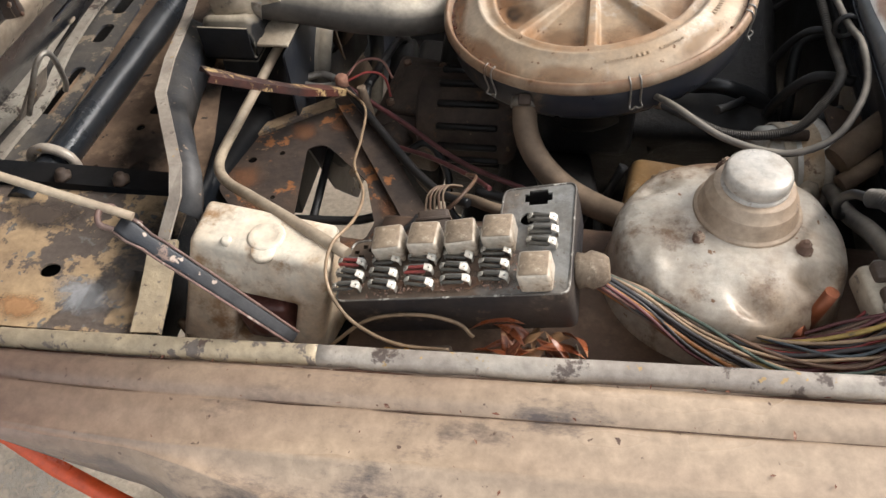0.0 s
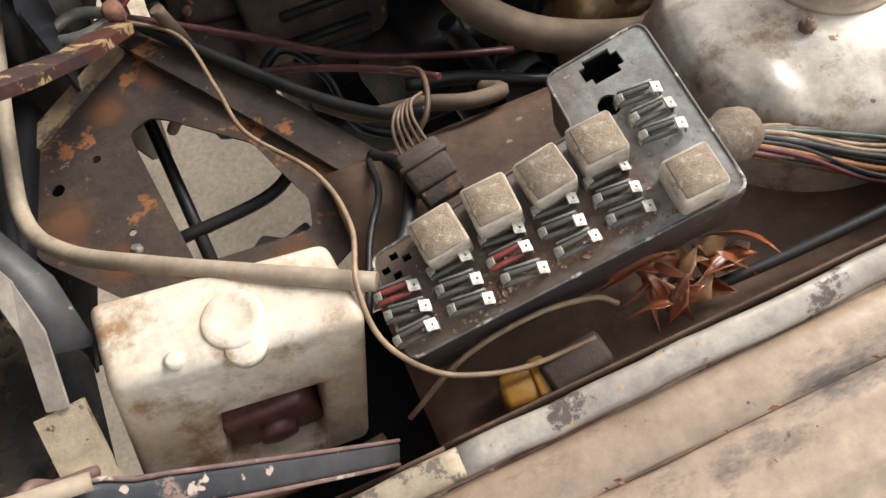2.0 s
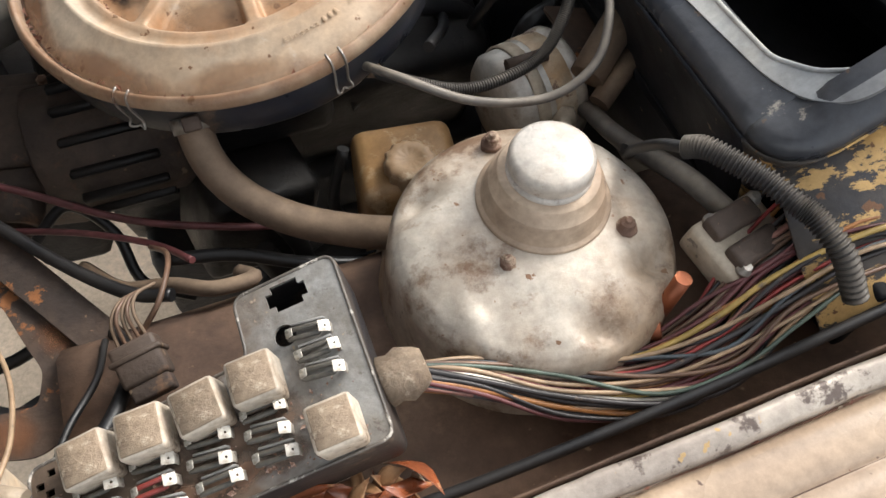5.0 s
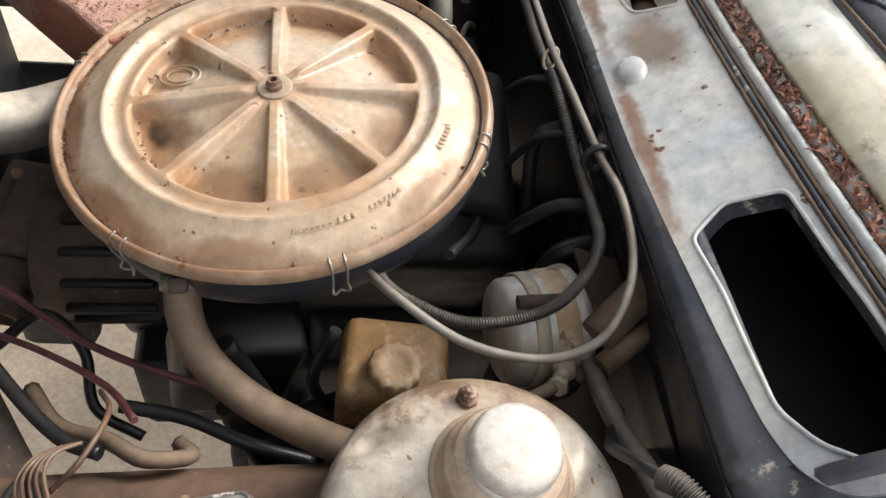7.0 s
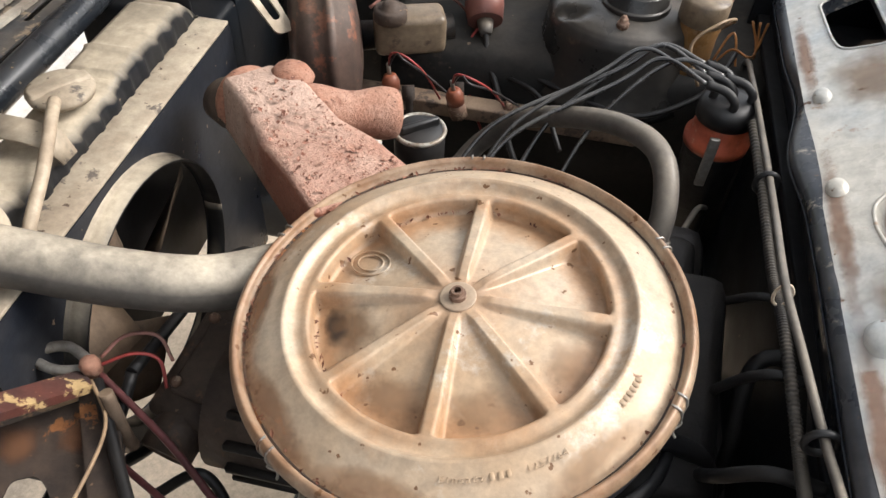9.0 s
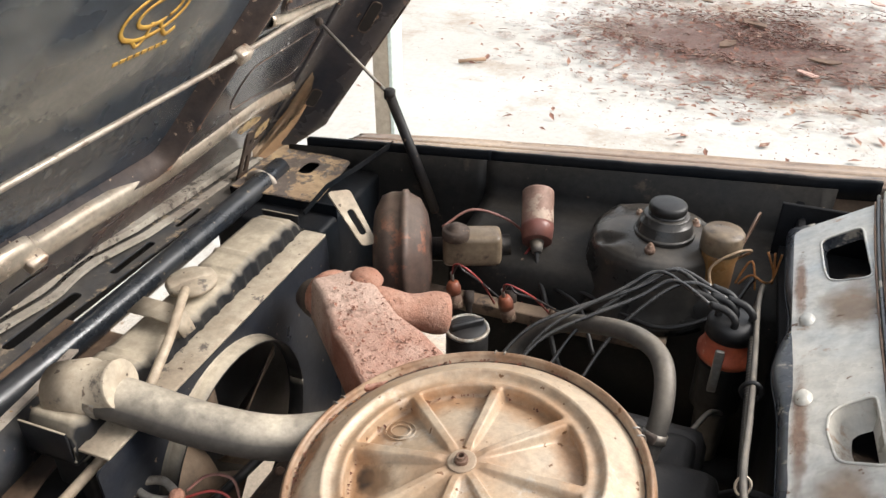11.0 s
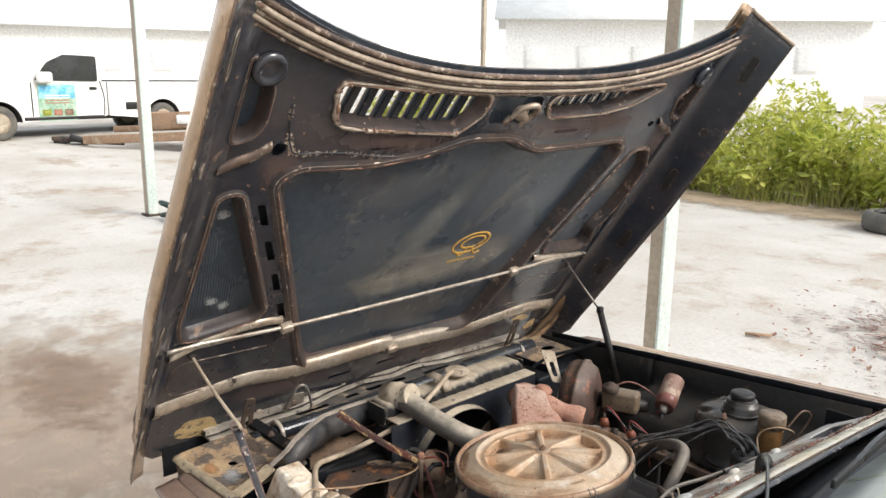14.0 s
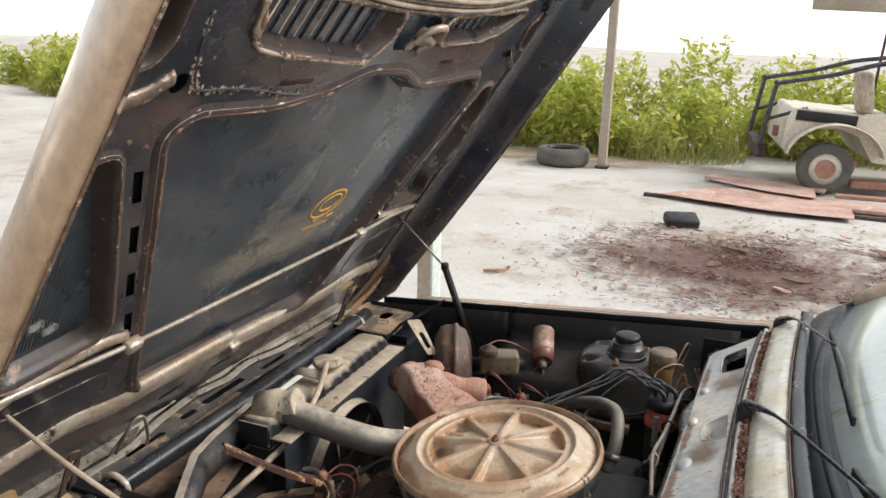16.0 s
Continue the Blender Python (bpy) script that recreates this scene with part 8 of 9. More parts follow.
build_corrugated()
for k, (x, y, z) in enumerate(((0.337, 0.79, 0.878), (0.331, 1.092, 0.855), (0.324, 0.926, 0.876))):
    bm = bmesh.new()
    q = [(x + (0.011 if k != 2 else 0.007) * math.cos(a), y, z + 0.013 * math.sin(a)) for a in [2 * math.pi * i / 16 for i in range(17)]]
    tube(bm, q, 0.003 if k != 2 else 0.0014, 6, 1, True, True)
    single("cable_clamp", bm, M["rubber"] if k != 2 else M["bottle"], "black clamp round the cables" if k != 2 else "pale tie knotted round the cables", "clamp")
hose("heater_hose", [(0.345, 0.70, 0.71), (0.334, 0.656, 0.762), (0.330, 0.610, 0.785), (0.327, 0.570, 0.808), (0.324, 0.530, 0.836), (0.326, 0.500, 0.850), (0.334, 0.468, 0.852)], 0.0085, M["hose_grey"], "slim grey hose running down from the bulkhead", "hose", 10)


def build_ribbed():
    c = [(0.300, 0.500, 0.902), (0.307, 0.490, 0.910), (0.317, 0.472, 0.912), (0.328, 0.4525, 0.912), (0.337, 0.430, 0.911), (0.342, 0.418, 0.910), (0.350, 0.396, 0.900), (0.358, 0.375, 0.875)]
    bm = bmesh.new()
    tube(bm, c, lambda t: 0.0072 + 0.0010 * math.sin(t * 330), 12, 60)
    rs = thing("ribbed_sleeve", T(0, 0, 0), "grey ribbed cable sleeve by the wing", "cable")
    part("sleeve", bm, M["conduit"], rs)
    bm = bmesh.new()
    tube(bm, [(0.300, 0.500, 0.902), (0.292, 0.514, 0.892), (0.293, 0.535, 0.862), (0.31, 0.56, 0.82), (0.34, 0.60, 0.785)], 0.0042, 8)
    part("inner_cable", bm, M["rubber"], rs, "black cable leaving the sleeve")


build_ribbed()


def build_relay_block():
    r = thing("connector_block", T(0.332, 0.450, 0.842, 8, 0, 12) @ Matrix.Scale(0.8, 4), "grimy grey connector block beside the strut tower", "connector")
    bm = bmesh.new()
    box(bm, (0.075, 0.06, 0.035), T(0, 0, 0), 0.006)
    part("block_body", bm, M["dust_top"], r)
    for i in range(2):
        bm = bmesh.new()
        box(bm, (0.05, 0.022, 0.014), T(-0.004, -0.014 + 0.03 * i, 0.022), 0.004)
        part("cover", bm, M["engine_brown"], r)
    for i, (x, y) in enumerate(((-0.025, -0.025), (0.028, 0.022), (-0.02, 0.024))):
        bm = bmesh.new()
        lathe(bm, [(0.007, 0), (0.007, 0.004), (0.004, 0.005), (0.004, 0.009)], 10, T(x, y, 0.018))
        part("screw", bm, M["steel"], r)


build_relay_block()
cyl("copper_end", (0.262, 0.427, 0.806), (0.272, 0.430, 0.862), 0.0058, M["copper"], "short bright copper tube end", "pipe", "copper ends")
cyl("copper_end", (0.243, 0.425, 0.814), (0.260, 0.416, 0.822), 0.0078, M["copper"], "short bright copper tube end", "pipe", "copper ends")
hose("bonnet_cable", [(0.02, 0.372, 0.795), (0.12, 0.368, 0.806), (0.25, 0.366, 0.828), (0.38, 0.368, 0.852), (0.46, 0.37, 0.865)], 0.0040, M["rubber"], "black cable lying along the wing edge", "cable", 8)


def build_plug():
    c = thing("wire_connector", T(-0.075, 0.525, 0.80, 18, -6, 8), "dusty brown multi-plug with bare brown wires", "connector")
    bm = bmesh.new()
    box(bm, (0.032, 0.030, 0.022), T(0, 0, 0), 0.003)
    box(bm, (0.036, 0.004, 0.025), T(0, 0.004, 0), 0.001, 1)
    box(bm, (0.028, 0.012, 0.018), T(0, -0.020, 0), 0.002)
    part("plug_shell", bm, M["engine_brown"], c)
    for k in range(5):
        bm = bmesh.new()
        tube(bm, [(-0.010 + 0.005 * k, 0.014, 0.0), (-0.006 + 0.004 * k, 0.032, 0.006 + 0.002 * (k % 2)), (0.004 + 0.003 * k, 0.044, 0.002), (0.016 + 0.003 * k, 0.050, -0.014)], 0.0014, 6)
        part("plug_wire", bm, WIRE["brown"] if k % 2 else M["hose"], c)


build_plug()
for k, (pts, r, mt, lab) in enumerate((
        ([(-0.238, 0.778, 0.772), (-0.201, 0.736, 0.777), (-0.188, 0.665, 0.787), (-0.179, 0.605, 0.803), (-0.146, 0.529, 0.838), (-0.139, 0.474, 0.858), (-0.149, 0.434, 0.866), (-0.148, 0.404, 0.854), (-0.130, 0.383, 0.836), (-0.105, 0.373, 0.823), (-0.075, 0.367, 0.818), (-0.035, 0.366, 0.82)], 0.0017, WIRE["tan"], "loose tan wire hanging over the tray"),
        ([(-0.235, 0.78, 0.768), (-0.17, 0.70, 0.765), (-0.12, 0.64, 0.765), (-0.08, 0.60, 0.77), (-0.05, 0.585, 0.775)], 0.0055, M["rubber"], "black taped loom beside the tray"),
        ([(-0.24, 0.79, 0.765), (-0.16, 0.75, 0.745), (-0.08, 0.70, 0.73), (0.0, 0.67, 0.72), (0.06, 0.665, 0.70)], 0.0035, WIRE["maroon"], "dark maroon cable towards the engine"),
        ([(-0.12, 0.66, 0.735), (-0.09, 0.62, 0.75), (-0.05, 0.60, 0.765), (-0.02, 0.58, 0.775), (0.01, 0.585, 0.765), (0.0, 0.60, 0.755)], 0.0065, M["hose"], "dusty taped wiring loom"),
        ([(-0.10, 0.58, 0.755), (-0.085, 0.545, 0.775), (-0.10, 0.50, 0.79), (-0.12, 0.47, 0.80)], 0.0055, M["rubber"], "black wire loom by the fuse box"),
        ([(-0.105, 0.57, 0.765), (-0.11, 0.53, 0.785), (-0.13, 0.49, 0.80), (-0.15, 0.44, 0.80)], 0.0026, M["rubber"], "black wire by the fuse box"),
        ([(-0.06, 0.64, 0.765), (-0.045, 0.61, 0.79), (-0.055, 0.57, 0.80), (-0.075, 0.555, 0.785)], 0.0022, WIRE["brown"], "thin brown wire loop"),
        ([(-0.15, 0.375, 0.79), (-0.11, 0.385, 0.825), (-0.065, 0.388, 0.836), (-0.03, 0.384, 0.835), (-0.015, 0.378, 0.825)], 0.0018, WIRE["tan"], "loose tan wire end"),
        ([(-0.33, 0.42, 0.74), (-0.28, 0.385, 0.735), (-0.21, 0.378, 0.745), (-0.17, 0.378, 0.755)], 0.005, M["hose"], "washer tube below the bottle"),
        ([(-0.24, 0.80, 0.775), (-0.225, 0.82, 0.785), (-0.20, 0.83, 0.78), (-0.185, 0.82, 0.76)], 0.0018, WIRE["pink"], "thin pink wire at the tray tip"),
        ([(-0.24, 0.795, 0.77), (-0.215, 0.81, 0.775), (-0.195, 0.815, 0.765), (-0.185, 0.80, 0.745)], 0.0018, WIRE["red"], "thin red wire at the tray tip"))):
    hose("loose_wire", pts, r, mt, lab, "wire", 7, "loose wires")


def build_terminal():
    t = thing("cable_clamp_bolt", T(-0.245, 0.79, 0.765), "rusty cable clamp with a bolt at the tray tip", "clamp")
    bm = bmesh.new()
    lathe(bm, [(0.009, 0), (0.009, 0.014), (0.007, 0.017), (0.002, 0.018)], 8)
    part("bolt", bm, M["rust"], t)
    bm = bmesh.new()
    tube(bm, [(-0.005, 0.006, 0.005), (-0.03, 0.016, 0.006), (-0.05, 0.010, 0.005), (-0.055, -0.002, 0.004), (-0.03, -0.008, 0.004), (-0.005, -0.002, 0.004)], 0.005, 8)
    part("clamp_loop", bm, M["steel"], t)


build_terminal()


def build_yellow_plug():
    y = thing("inline_plug", T(-0.056, 0.360, 0.806, 0, -8, -8), "grey and yellow in-line plug lying by the wing", "connector")
    bm = bmesh.new()
    box(bm, (0.040, 0.022, 0.024), T(0.006, 0, 0, 0, 0, 14), 0.004)
    part("grey_half", bm, M["engine_brown"], y)
    bm = bmesh.new()
    box(bm, (0.026, 0.021, 0.018), T(-0.028, -0.003, -0.002, 0, 6, 4), 0.004)
    box(bm, (0.010, 0.024, 0.020), T(-0.016, -0.001, -0.002, 0, 6, 4), 0.002)
    part("yellow_half", bm, M["yellow_plug"], y, "yellow half")


M["yellow_plug"] = material("dirty_yellow_plastic", (0.36, 0.18, 0.028), (0.22, 0.11, 0.025), (0.12, 0.07, 0.03), 0.5, 0, 20, 90)
M["leaf_red"] = material("dry_red_leaf", (0.30, 0.085, 0.032), (0.14, 0.042, 0.020), (0.42, 0.20, 0.09), 0.35, 0, 40, 140, 0.9, 0.1, 0.6, 0.1, 0.6)
build_yellow_plug()
M["leaf_tan"] = material("dry_tan_leaf", (0.36, 0.20, 0.10), (0.24, 0.11, 0.05), None, 0.45, 0, 40, 140)
rnd = random.Random(21)
for k in range(24):
    bm = bmesh.new()
    l, w = rnd.uniform(0.010, 0.027), rnd.uniform(0.003, 0.0075)
    bend, turn, fold = rnd.uniform(-0.006, 0.012), rnd.uniform(-2.2, 2.2), rnd.uniform(0.1, 0.9)
    rows = []
    for i in range(7):
        u = i / 6
        ww = w * math.sin(math.pi * min(1, u * 0.95 + 0.03)) ** 1.4 * (1 + 0.35 * noise.noise(Vector((u * 5, k, 0))))
        lift = bend * math.sin(u * 2.6) * (l / 0.02)
        tw = turn * (u - 0.5)
        rows.append([((u - 0.5) * 2 * l, c * ww * math.cos(tw), lift + abs(c) * ww * fold + c * ww * math.sin(tw)) for c in (-1.0, -0.5, 0.0, 0.5, 1.0)])
    sheet(bm, rows, 0.0002)
    single("dry_leaf", bm, M["leaf_red" if k % 4 else "leaf_tan"], "curled dry reddish brown leaf below the fuse box", "leaf", "dry leaves",
           at=T(0.035 + rnd.uniform(-0.035, 0.035), 0.378 + rnd.uniform(-0.014, 0.016), 0.806 + rnd.uniform(0, 0.02), rnd.uniform(-50, 50), rnd.uniform(-40, 40), rnd.uniform(0, 360)))
bm = bmesh.new()
sheet(bm, [[(0.0, -0.004, 0), (0, 0.004, 0)], [(0.002, -0.006, 0.008), (0.003, 0.006, 0.008)], [(0.0, -0.004, 0.018), (0.001, 0.004, 0.018)], [(-0.004, -0.0005, 0.028), (-0.004, 0.0005, 0.028)]], 0.0004)
single("dry_leaf", bm, M["bottle"], "pale curled dry leaf standing by the wing", "leaf", "dry leaves", at=T(0.07, 0.383, 0.80, 10, 8, 30))


# ---- dark filler blocks low in the bay ----
def build_bay_filler():
    # unseen dark blocks added to block bright ground and bounce light
    s = thing("bay_filler", T(0, 0, 0), "dark filler blocks added low in the bay to hide bright ground", "car part")
    # the last block only fills a bright gap ahead of the engine
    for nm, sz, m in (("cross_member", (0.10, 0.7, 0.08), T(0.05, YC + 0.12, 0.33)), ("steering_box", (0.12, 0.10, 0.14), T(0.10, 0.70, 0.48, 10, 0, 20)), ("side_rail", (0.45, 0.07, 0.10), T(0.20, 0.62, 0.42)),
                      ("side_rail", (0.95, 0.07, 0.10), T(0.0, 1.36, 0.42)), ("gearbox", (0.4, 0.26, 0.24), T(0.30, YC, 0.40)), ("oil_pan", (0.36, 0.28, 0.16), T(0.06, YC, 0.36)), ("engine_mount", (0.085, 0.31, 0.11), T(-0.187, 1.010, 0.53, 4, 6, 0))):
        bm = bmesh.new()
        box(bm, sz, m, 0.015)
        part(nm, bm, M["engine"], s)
    for pts, r in (([(0.02, 0.70, 0.62), (0.05, 0.68, 0.55), (0.10, 0.66, 0.50), (0.25, 0.68, 0.52)], 0.014), ([(0.02, 0.72, 0.70), (0.06, 0.70, 0.60), (0.05, 0.68, 0.50)], 0.010),
                   ([(0.12, 0.72, 0.72), (0.10, 0.70, 0.66), (0.13, 0.69, 0.62), (0.15, 0.72, 0.68)], 0.006), ([(0.372, 0.79, 0.76), (0.335, 0.785, 0.74), (0.325, 0.78, 0.65), (0.30, 0.75, 0.50)], 0.012),
                   ([(0.375, 0.96, 0.76), (0.345, 0.95, 0.74), (0.345, 0.9, 0.65), (0.34, 0.85, 0.5)], 0.008), ([(0.20, 0.86, 0.74), (0.25, 0.85, 0.745), (0.31, 0.86, 0.70), (0.33, 0.82, 0.6)], 0.010)):
        bm = bmesh.new()
        tube(bm, pts, r, 8)
        part("oily_hose", bm, M["rubber"], s)
    bm = bmesh.new()
    box(bm, (0.12, 0.10, 0.12), T(0.02, 0.78, 0.60, 0, 15, 10), 0.012)
    part("pump_body", bm, M["engine"], s)
    bm = bmesh.new()
    sheet(bm, [[(0.05, 0.64, 0.66), (0.16, 0.64, 0.66)], [(0.05, 0.70, 0.56), (0.18, 0.70, 0.56)]], 0.003)
    part("heat_shield", bm, M["bay_dark"], s)


build_bay_filler()


# ---- far side clutter: rail, switches and cables ----
def build_rail():
    r = thing("support_rail", T(0.03, 1.345, 0.70), "dusty tan steel rail across the far inner wing", "rail")
    bm = bmesh.new()
    box(bm, (0.40, 0.030, 0.022), Matrix(), 0.003)
    part("rail_bar", bm, M["rail_tan"], r)
    for x in (-0.15, 0.02, 0.16):
        bm = bmesh.new()
        lathe(bm, [(0.008, 0.010), (0.008, 0.014), (0.0055, 0.015), (0.0055, 0.020), (0.002, 0.021)], 6, T(x, 0.0, 0.0))
        part("rail_bolt", bm, M["nut_rust"], r)


M["rail_tan"] = material("dusty_tan_rail", (0.24, 0.17, 0.115), (0.15, 0.10, 0.07), (0.07, 0.05, 0.04), 0.7, 0, 12, 90, 0.8, 0.2, 0.58, 0.08)
M["switch_red"] = material("orange_brown_bakelite", (0.24, 0.075, 0.04), (0.15, 0.05, 0.03), None, 0.5, 0, 30, 120)
build_rail()
for k, (x, y) in enumerate(((-0.013, 1.31), (-0.103, 1.31))):
    sw = thing("pressure_switch", T(x, y, 0.711, 8 - 16 * k, -10, 0), "orange-brown pressure switch with thin wires", "switch", "pressure switches")
    bm = bmesh.new()
    lathe(bm, [(0.013, 0.0), (0.013, 0.018), (0.010, 0.020), (0.010, 0.026)], 6)
    part("hex_base", bm, M["nut_rust"], sw)
    bm = bmesh.new()
    lathe(bm, [(0.012, 0.024), (0.012, 0.036), (0.009, 0.044), (0.006, 0.046)], 18)
    part("insulator", bm, M["switch_red"], sw, "orange-brown insulator")
    bm = bmesh.new()
    lathe(bm, [(0.003, 0.045), (0.003, 0.060), (0.0015, 0.062)], 8)
    part("terminal_pin", bm, M["steel"], sw)
    for j, c in enumerate(("red", "black")):
        bm = bmesh.new()
        tube(bm, [(0, 0, 0.056), (0.010 + 0.006 * j, -0.008, 0.078), (0.03, -0.012 - 0.01 * j, 0.075), (0.05, 0.0, 0.045), (0.06 + 0.02 * j, 0.02, 0.0)], 0.0017, 6)
        part("switch_wire", bm, WIRE[c], sw)
for pts, r, mt, lab in (
        ([(0.372, 0.80, 0.80), (0.330, 0.805, 0.80), (0.303, 0.82, 0.755), (0.30, 0.86, 0.68), (0.27, 0.90, 0.60)], 0.0065, M["rubber"], "black hose hanging by the bulkhead"),
        ([(0.372, 0.90, 0.80), (0.335, 0.905, 0.795), (0.310, 0.92, 0.74), (0.31, 0.95, 0.66), (0.28, 0.98, 0.58)], 0.005, M["rubber"], "black cable hanging by the bulkhead"),
        ([(0.372, 1.00, 0.79), (0.338, 1.005, 0.785), (0.305, 1.03, 0.735), (0.27, 1.06, 0.70), (0.24, 1.10, 0.66)], 0.0045, M["rubber"], "black cable towards the distributor"),
        ([(0.26, 1.10, 0.72), (0.28, 1.13, 0.735), (0.30, 1.18, 0.73), (0.32, 1.22, 0.70)], 0.0035, M["hose_grey"], "thin grey cable behind the breather hose"),
        ([(0.22, 0.76, 0.78), (0.25, 0.80, 0.76), (0.27, 0.86, 0.72), (0.26, 0.92, 0.66)], 0.0055, M["rubber"], "black hose under the air cleaner"),
        ([(0.05, 1.40, 0.74), (0.14, 1.36, 0.735), (0.22, 1.33, 0.74), (0.30, 1.36, 0.77), (0.335, 1.42, 0.80)], 0.004, M["rubber"], "black cable along the far inner wing"),
        ([(-0.05, 1.44, 0.73), (0.02, 1.40, 0.728), (0.09, 1.34, 0.74), (0.13, 1.27, 0.71)], 0.0035, M["rubber"], "black lead under the coil"),
        ([(0.30, 1.47, 0.79), (0.325, 1.44, 0.835), (0.30, 1.40, 0.85), (0.27, 1.38, 0.825), (0.29, 1.36, 0.78)], 0.0022, WIRE["tan"], "stiff tan wire loop by the canister"),
        ([(0.31, 1.50, 0.79), (0.33, 1.52, 0.85), (0.325, 1.48, 0.875), (0.31, 1.44, 0.84)], 0.0020, WIRE["brown"], "stiff brown wire by the canister"),
        ([(-0.16, 1.40, 0.80), (-0.12, 1.44, 0.82), (-0.06, 1.46, 0.80), (-0.02, 1.47, 0.76)], 0.0022, WIRE["pink"], "thin pinkish wire near the reservoir"),
        ([(-0.26, 0.80, 0.60), (-0.22, 0.77, 0.68), (-0.20, 0.75, 0.74), (-0.21, 0.76, 0.79)], 0.006, M["hose"], "dusty brown pipe rising behind the tray"),
        ([(-0.17, 0.72, 0.70), (-0.13, 0.74, 0.72), (-0.10, 0.72, 0.69), (-0.09, 0.68, 0.66), (-0.05, 0.66, 0.64)], 0.005, M["rubber"], "black cable behind the tray"),
        ([(-0.05, 0.64, 0.74), (0.0, 0.63, 0.735), (0.05, 0.61, 0.725), (0.10, 0.60, 0.71)], 0.006, M["rubber"], "black loom beside the inner wing"),
        ([(-0.20, 0.73, 0.73), (-0.12, 0.69, 0.745), (-0.06, 0.65, 0.755), (-0.03, 0.61, 0.775)], 0.003, WIRE["maroon"], "maroon cable over the loom")):
    hose("engine_cable", pts, r, mt, lab, "cable", 8, "cables in the bay")


# ---- wipers ----
def build_wiper(p0, mid, end, b0, b1, label):
    """Pivot boss, bent arm and rubber blade."""
    w = thing("wiper", T(0, 0, 0), label, "wiper", "windscreen wipers")
    p0, mid, end, b0, b1 = (Vector(q) for q in (p0, mid, end, b0, b1))
    bm = bmesh.new()
    lathe(bm, [(0.015, -0.03), (0.015, 0.006), (0.011, 0.014), (0.004, 0.017)], 16, Matrix.Translation(p0))
    part("pivot", bm, M["rubber"], w)
    bm = bmesh.new()
    tube(bm, [p0 + Vector((0, 0, 0.012)), p0.lerp(mid, 0.4) + Vector((0, 0, 0.012)), mid, end], lambda t: 0.0095 - 0.0065 * min(1.0, t * 1.8), 8)
    part("arm", bm, M["black_tube"], w)
    bm = bmesh.new()
    for k in range(3):
        q0, q1 = b0.lerp(b1, k / 3 + 0.004), b0.lerp(b1, (k + 1) / 3 - 0.004)
        box(bm, ((q1 - q0).length, 0.007, 0.016), Matrix.Translation((q0 + q1) / 2 + Vector((0, 0, 0.004))) @ (q1 - q0).to_track_quat("X", "Z").to_matrix().to_4x4(), 0.002)
    bl = part("blade", bm, M["rubber"], w)
    bm = bmesh.new()
    tube(bm, [b0.lerp(b1, 0.2) + Vector((0, 0, 0.006)), b0.lerp(b1, 0.5) + Vector((0, 0, 0.018)), b0.lerp(b1, 0.8) + Vector((0, 0, 0.006))], 0.004, 6)
    part("blade_yoke", bm, M["black_tube"], bl)


build_wiper((0.458, 0.980, 0.972), (0.517, 0.857, 1.018), (0.606, 0.655, 1.040), (0.590, 0.745, 1.020), (0.625, 0.560, 1.036), "black wiper arm resting on the windscreen")
build_wiper((0.518, 1.492, 0.952), (0.550, 1.42, 0.992), (0.596, 1.19, 1.034), (0.597, 1.287, 1.020), (0.602, 0.889, 1.024), "black wiper parked along the windscreen base")


# ---- yard: tyre, jeep, pickup, trailer, planks ----
def wheel(parent, m, r, w, rim_mat, tyre_mat):
    bm = bmesh.new()
    lathe(bm, [(r * 0.60, -w * 0.42), (r * 0.80, -w * 0.5), (r * 0.95, -w * 0.45), (r, -w * 0.3), (r, w * 0.3), (r * 0.95, w * 0.45), (r * 0.80, w * 0.5), (r * 0.60, w * 0.42)], 40, m, cap=False)
    t = part("tyre", bm, tyre_mat, parent)
    bm = bmesh.new()
    lathe(bm, [(r * 0.12, -w * 0.2), (r * 0.2, -w * 0.22), (r * 0.35, -w * 0.12), (r * 0.52, -w * 0.25), (r * 0.61, -w * 0.40), (r * 0.58, 0), (r * 0.61, w * 0.4), (r * 0.3, w * 0.3), (r * 0.1, w * 0.3)], 30, m)
    part("rim", bm, rim_mat, t)
    for k in range(5):
        a = 2 * math.pi * k / 5
        bm = bmesh.new()
        lathe(bm, [(r * 0.05, -w * 0.3), (r * 0.05, -w * 0.1)], 6, m @ T(r * 0.24 * math.cos(a), r * 0.24 * math.sin(a), 0))
        part("wheel_nut", bm, M["steel"], t)


def build_loose_tyre():
    bm = bmesh.new()
    prof = [(0.185, 0.03), (0.20, 0.012), (0.24, 0.0), (0.29, 0.008), (0.318, 0.035), (0.325, 0.07), (0.325, 0.15), (0.318, 0.185), (0.29, 0.212), (0.24, 0.22), (0.20, 0.208), (0.185, 0.19), (0.195, 0.175), (0.26, 0.16), (0.28, 0.11), (0.26, 0.06), (0.195, 0.045)]
    lathe(bm, prof + prof[:1], 56, cap=False)
    for v in bm.verts:
        a = math.atan2(v.co.y, v.co.x)
        r = math.hypot(v.co.x, v.co.y)
        if r > 0.31:
            k = 1 - 0.012 * (math.sin(a * 56) > 0)
            v.co.x *= k
            v.co.y *= k
    t = thing("discarded_tyre", T(-1.80, 9.10, 0.0), "worn black tyre lying flat on the concrete", "tyre")
    part("carcass", bm, M["tyre"], t)
    bm = bmesh.new()
    lathe(bm, [(0.186, 0.186), (0.192, 0.205), (0.204, 0.214), (0.214, 0.2145)], 56, cap=False)
    part("bead_ring", bm, M["rubber"], t, "dark inner bead")


build_loose_tyre()


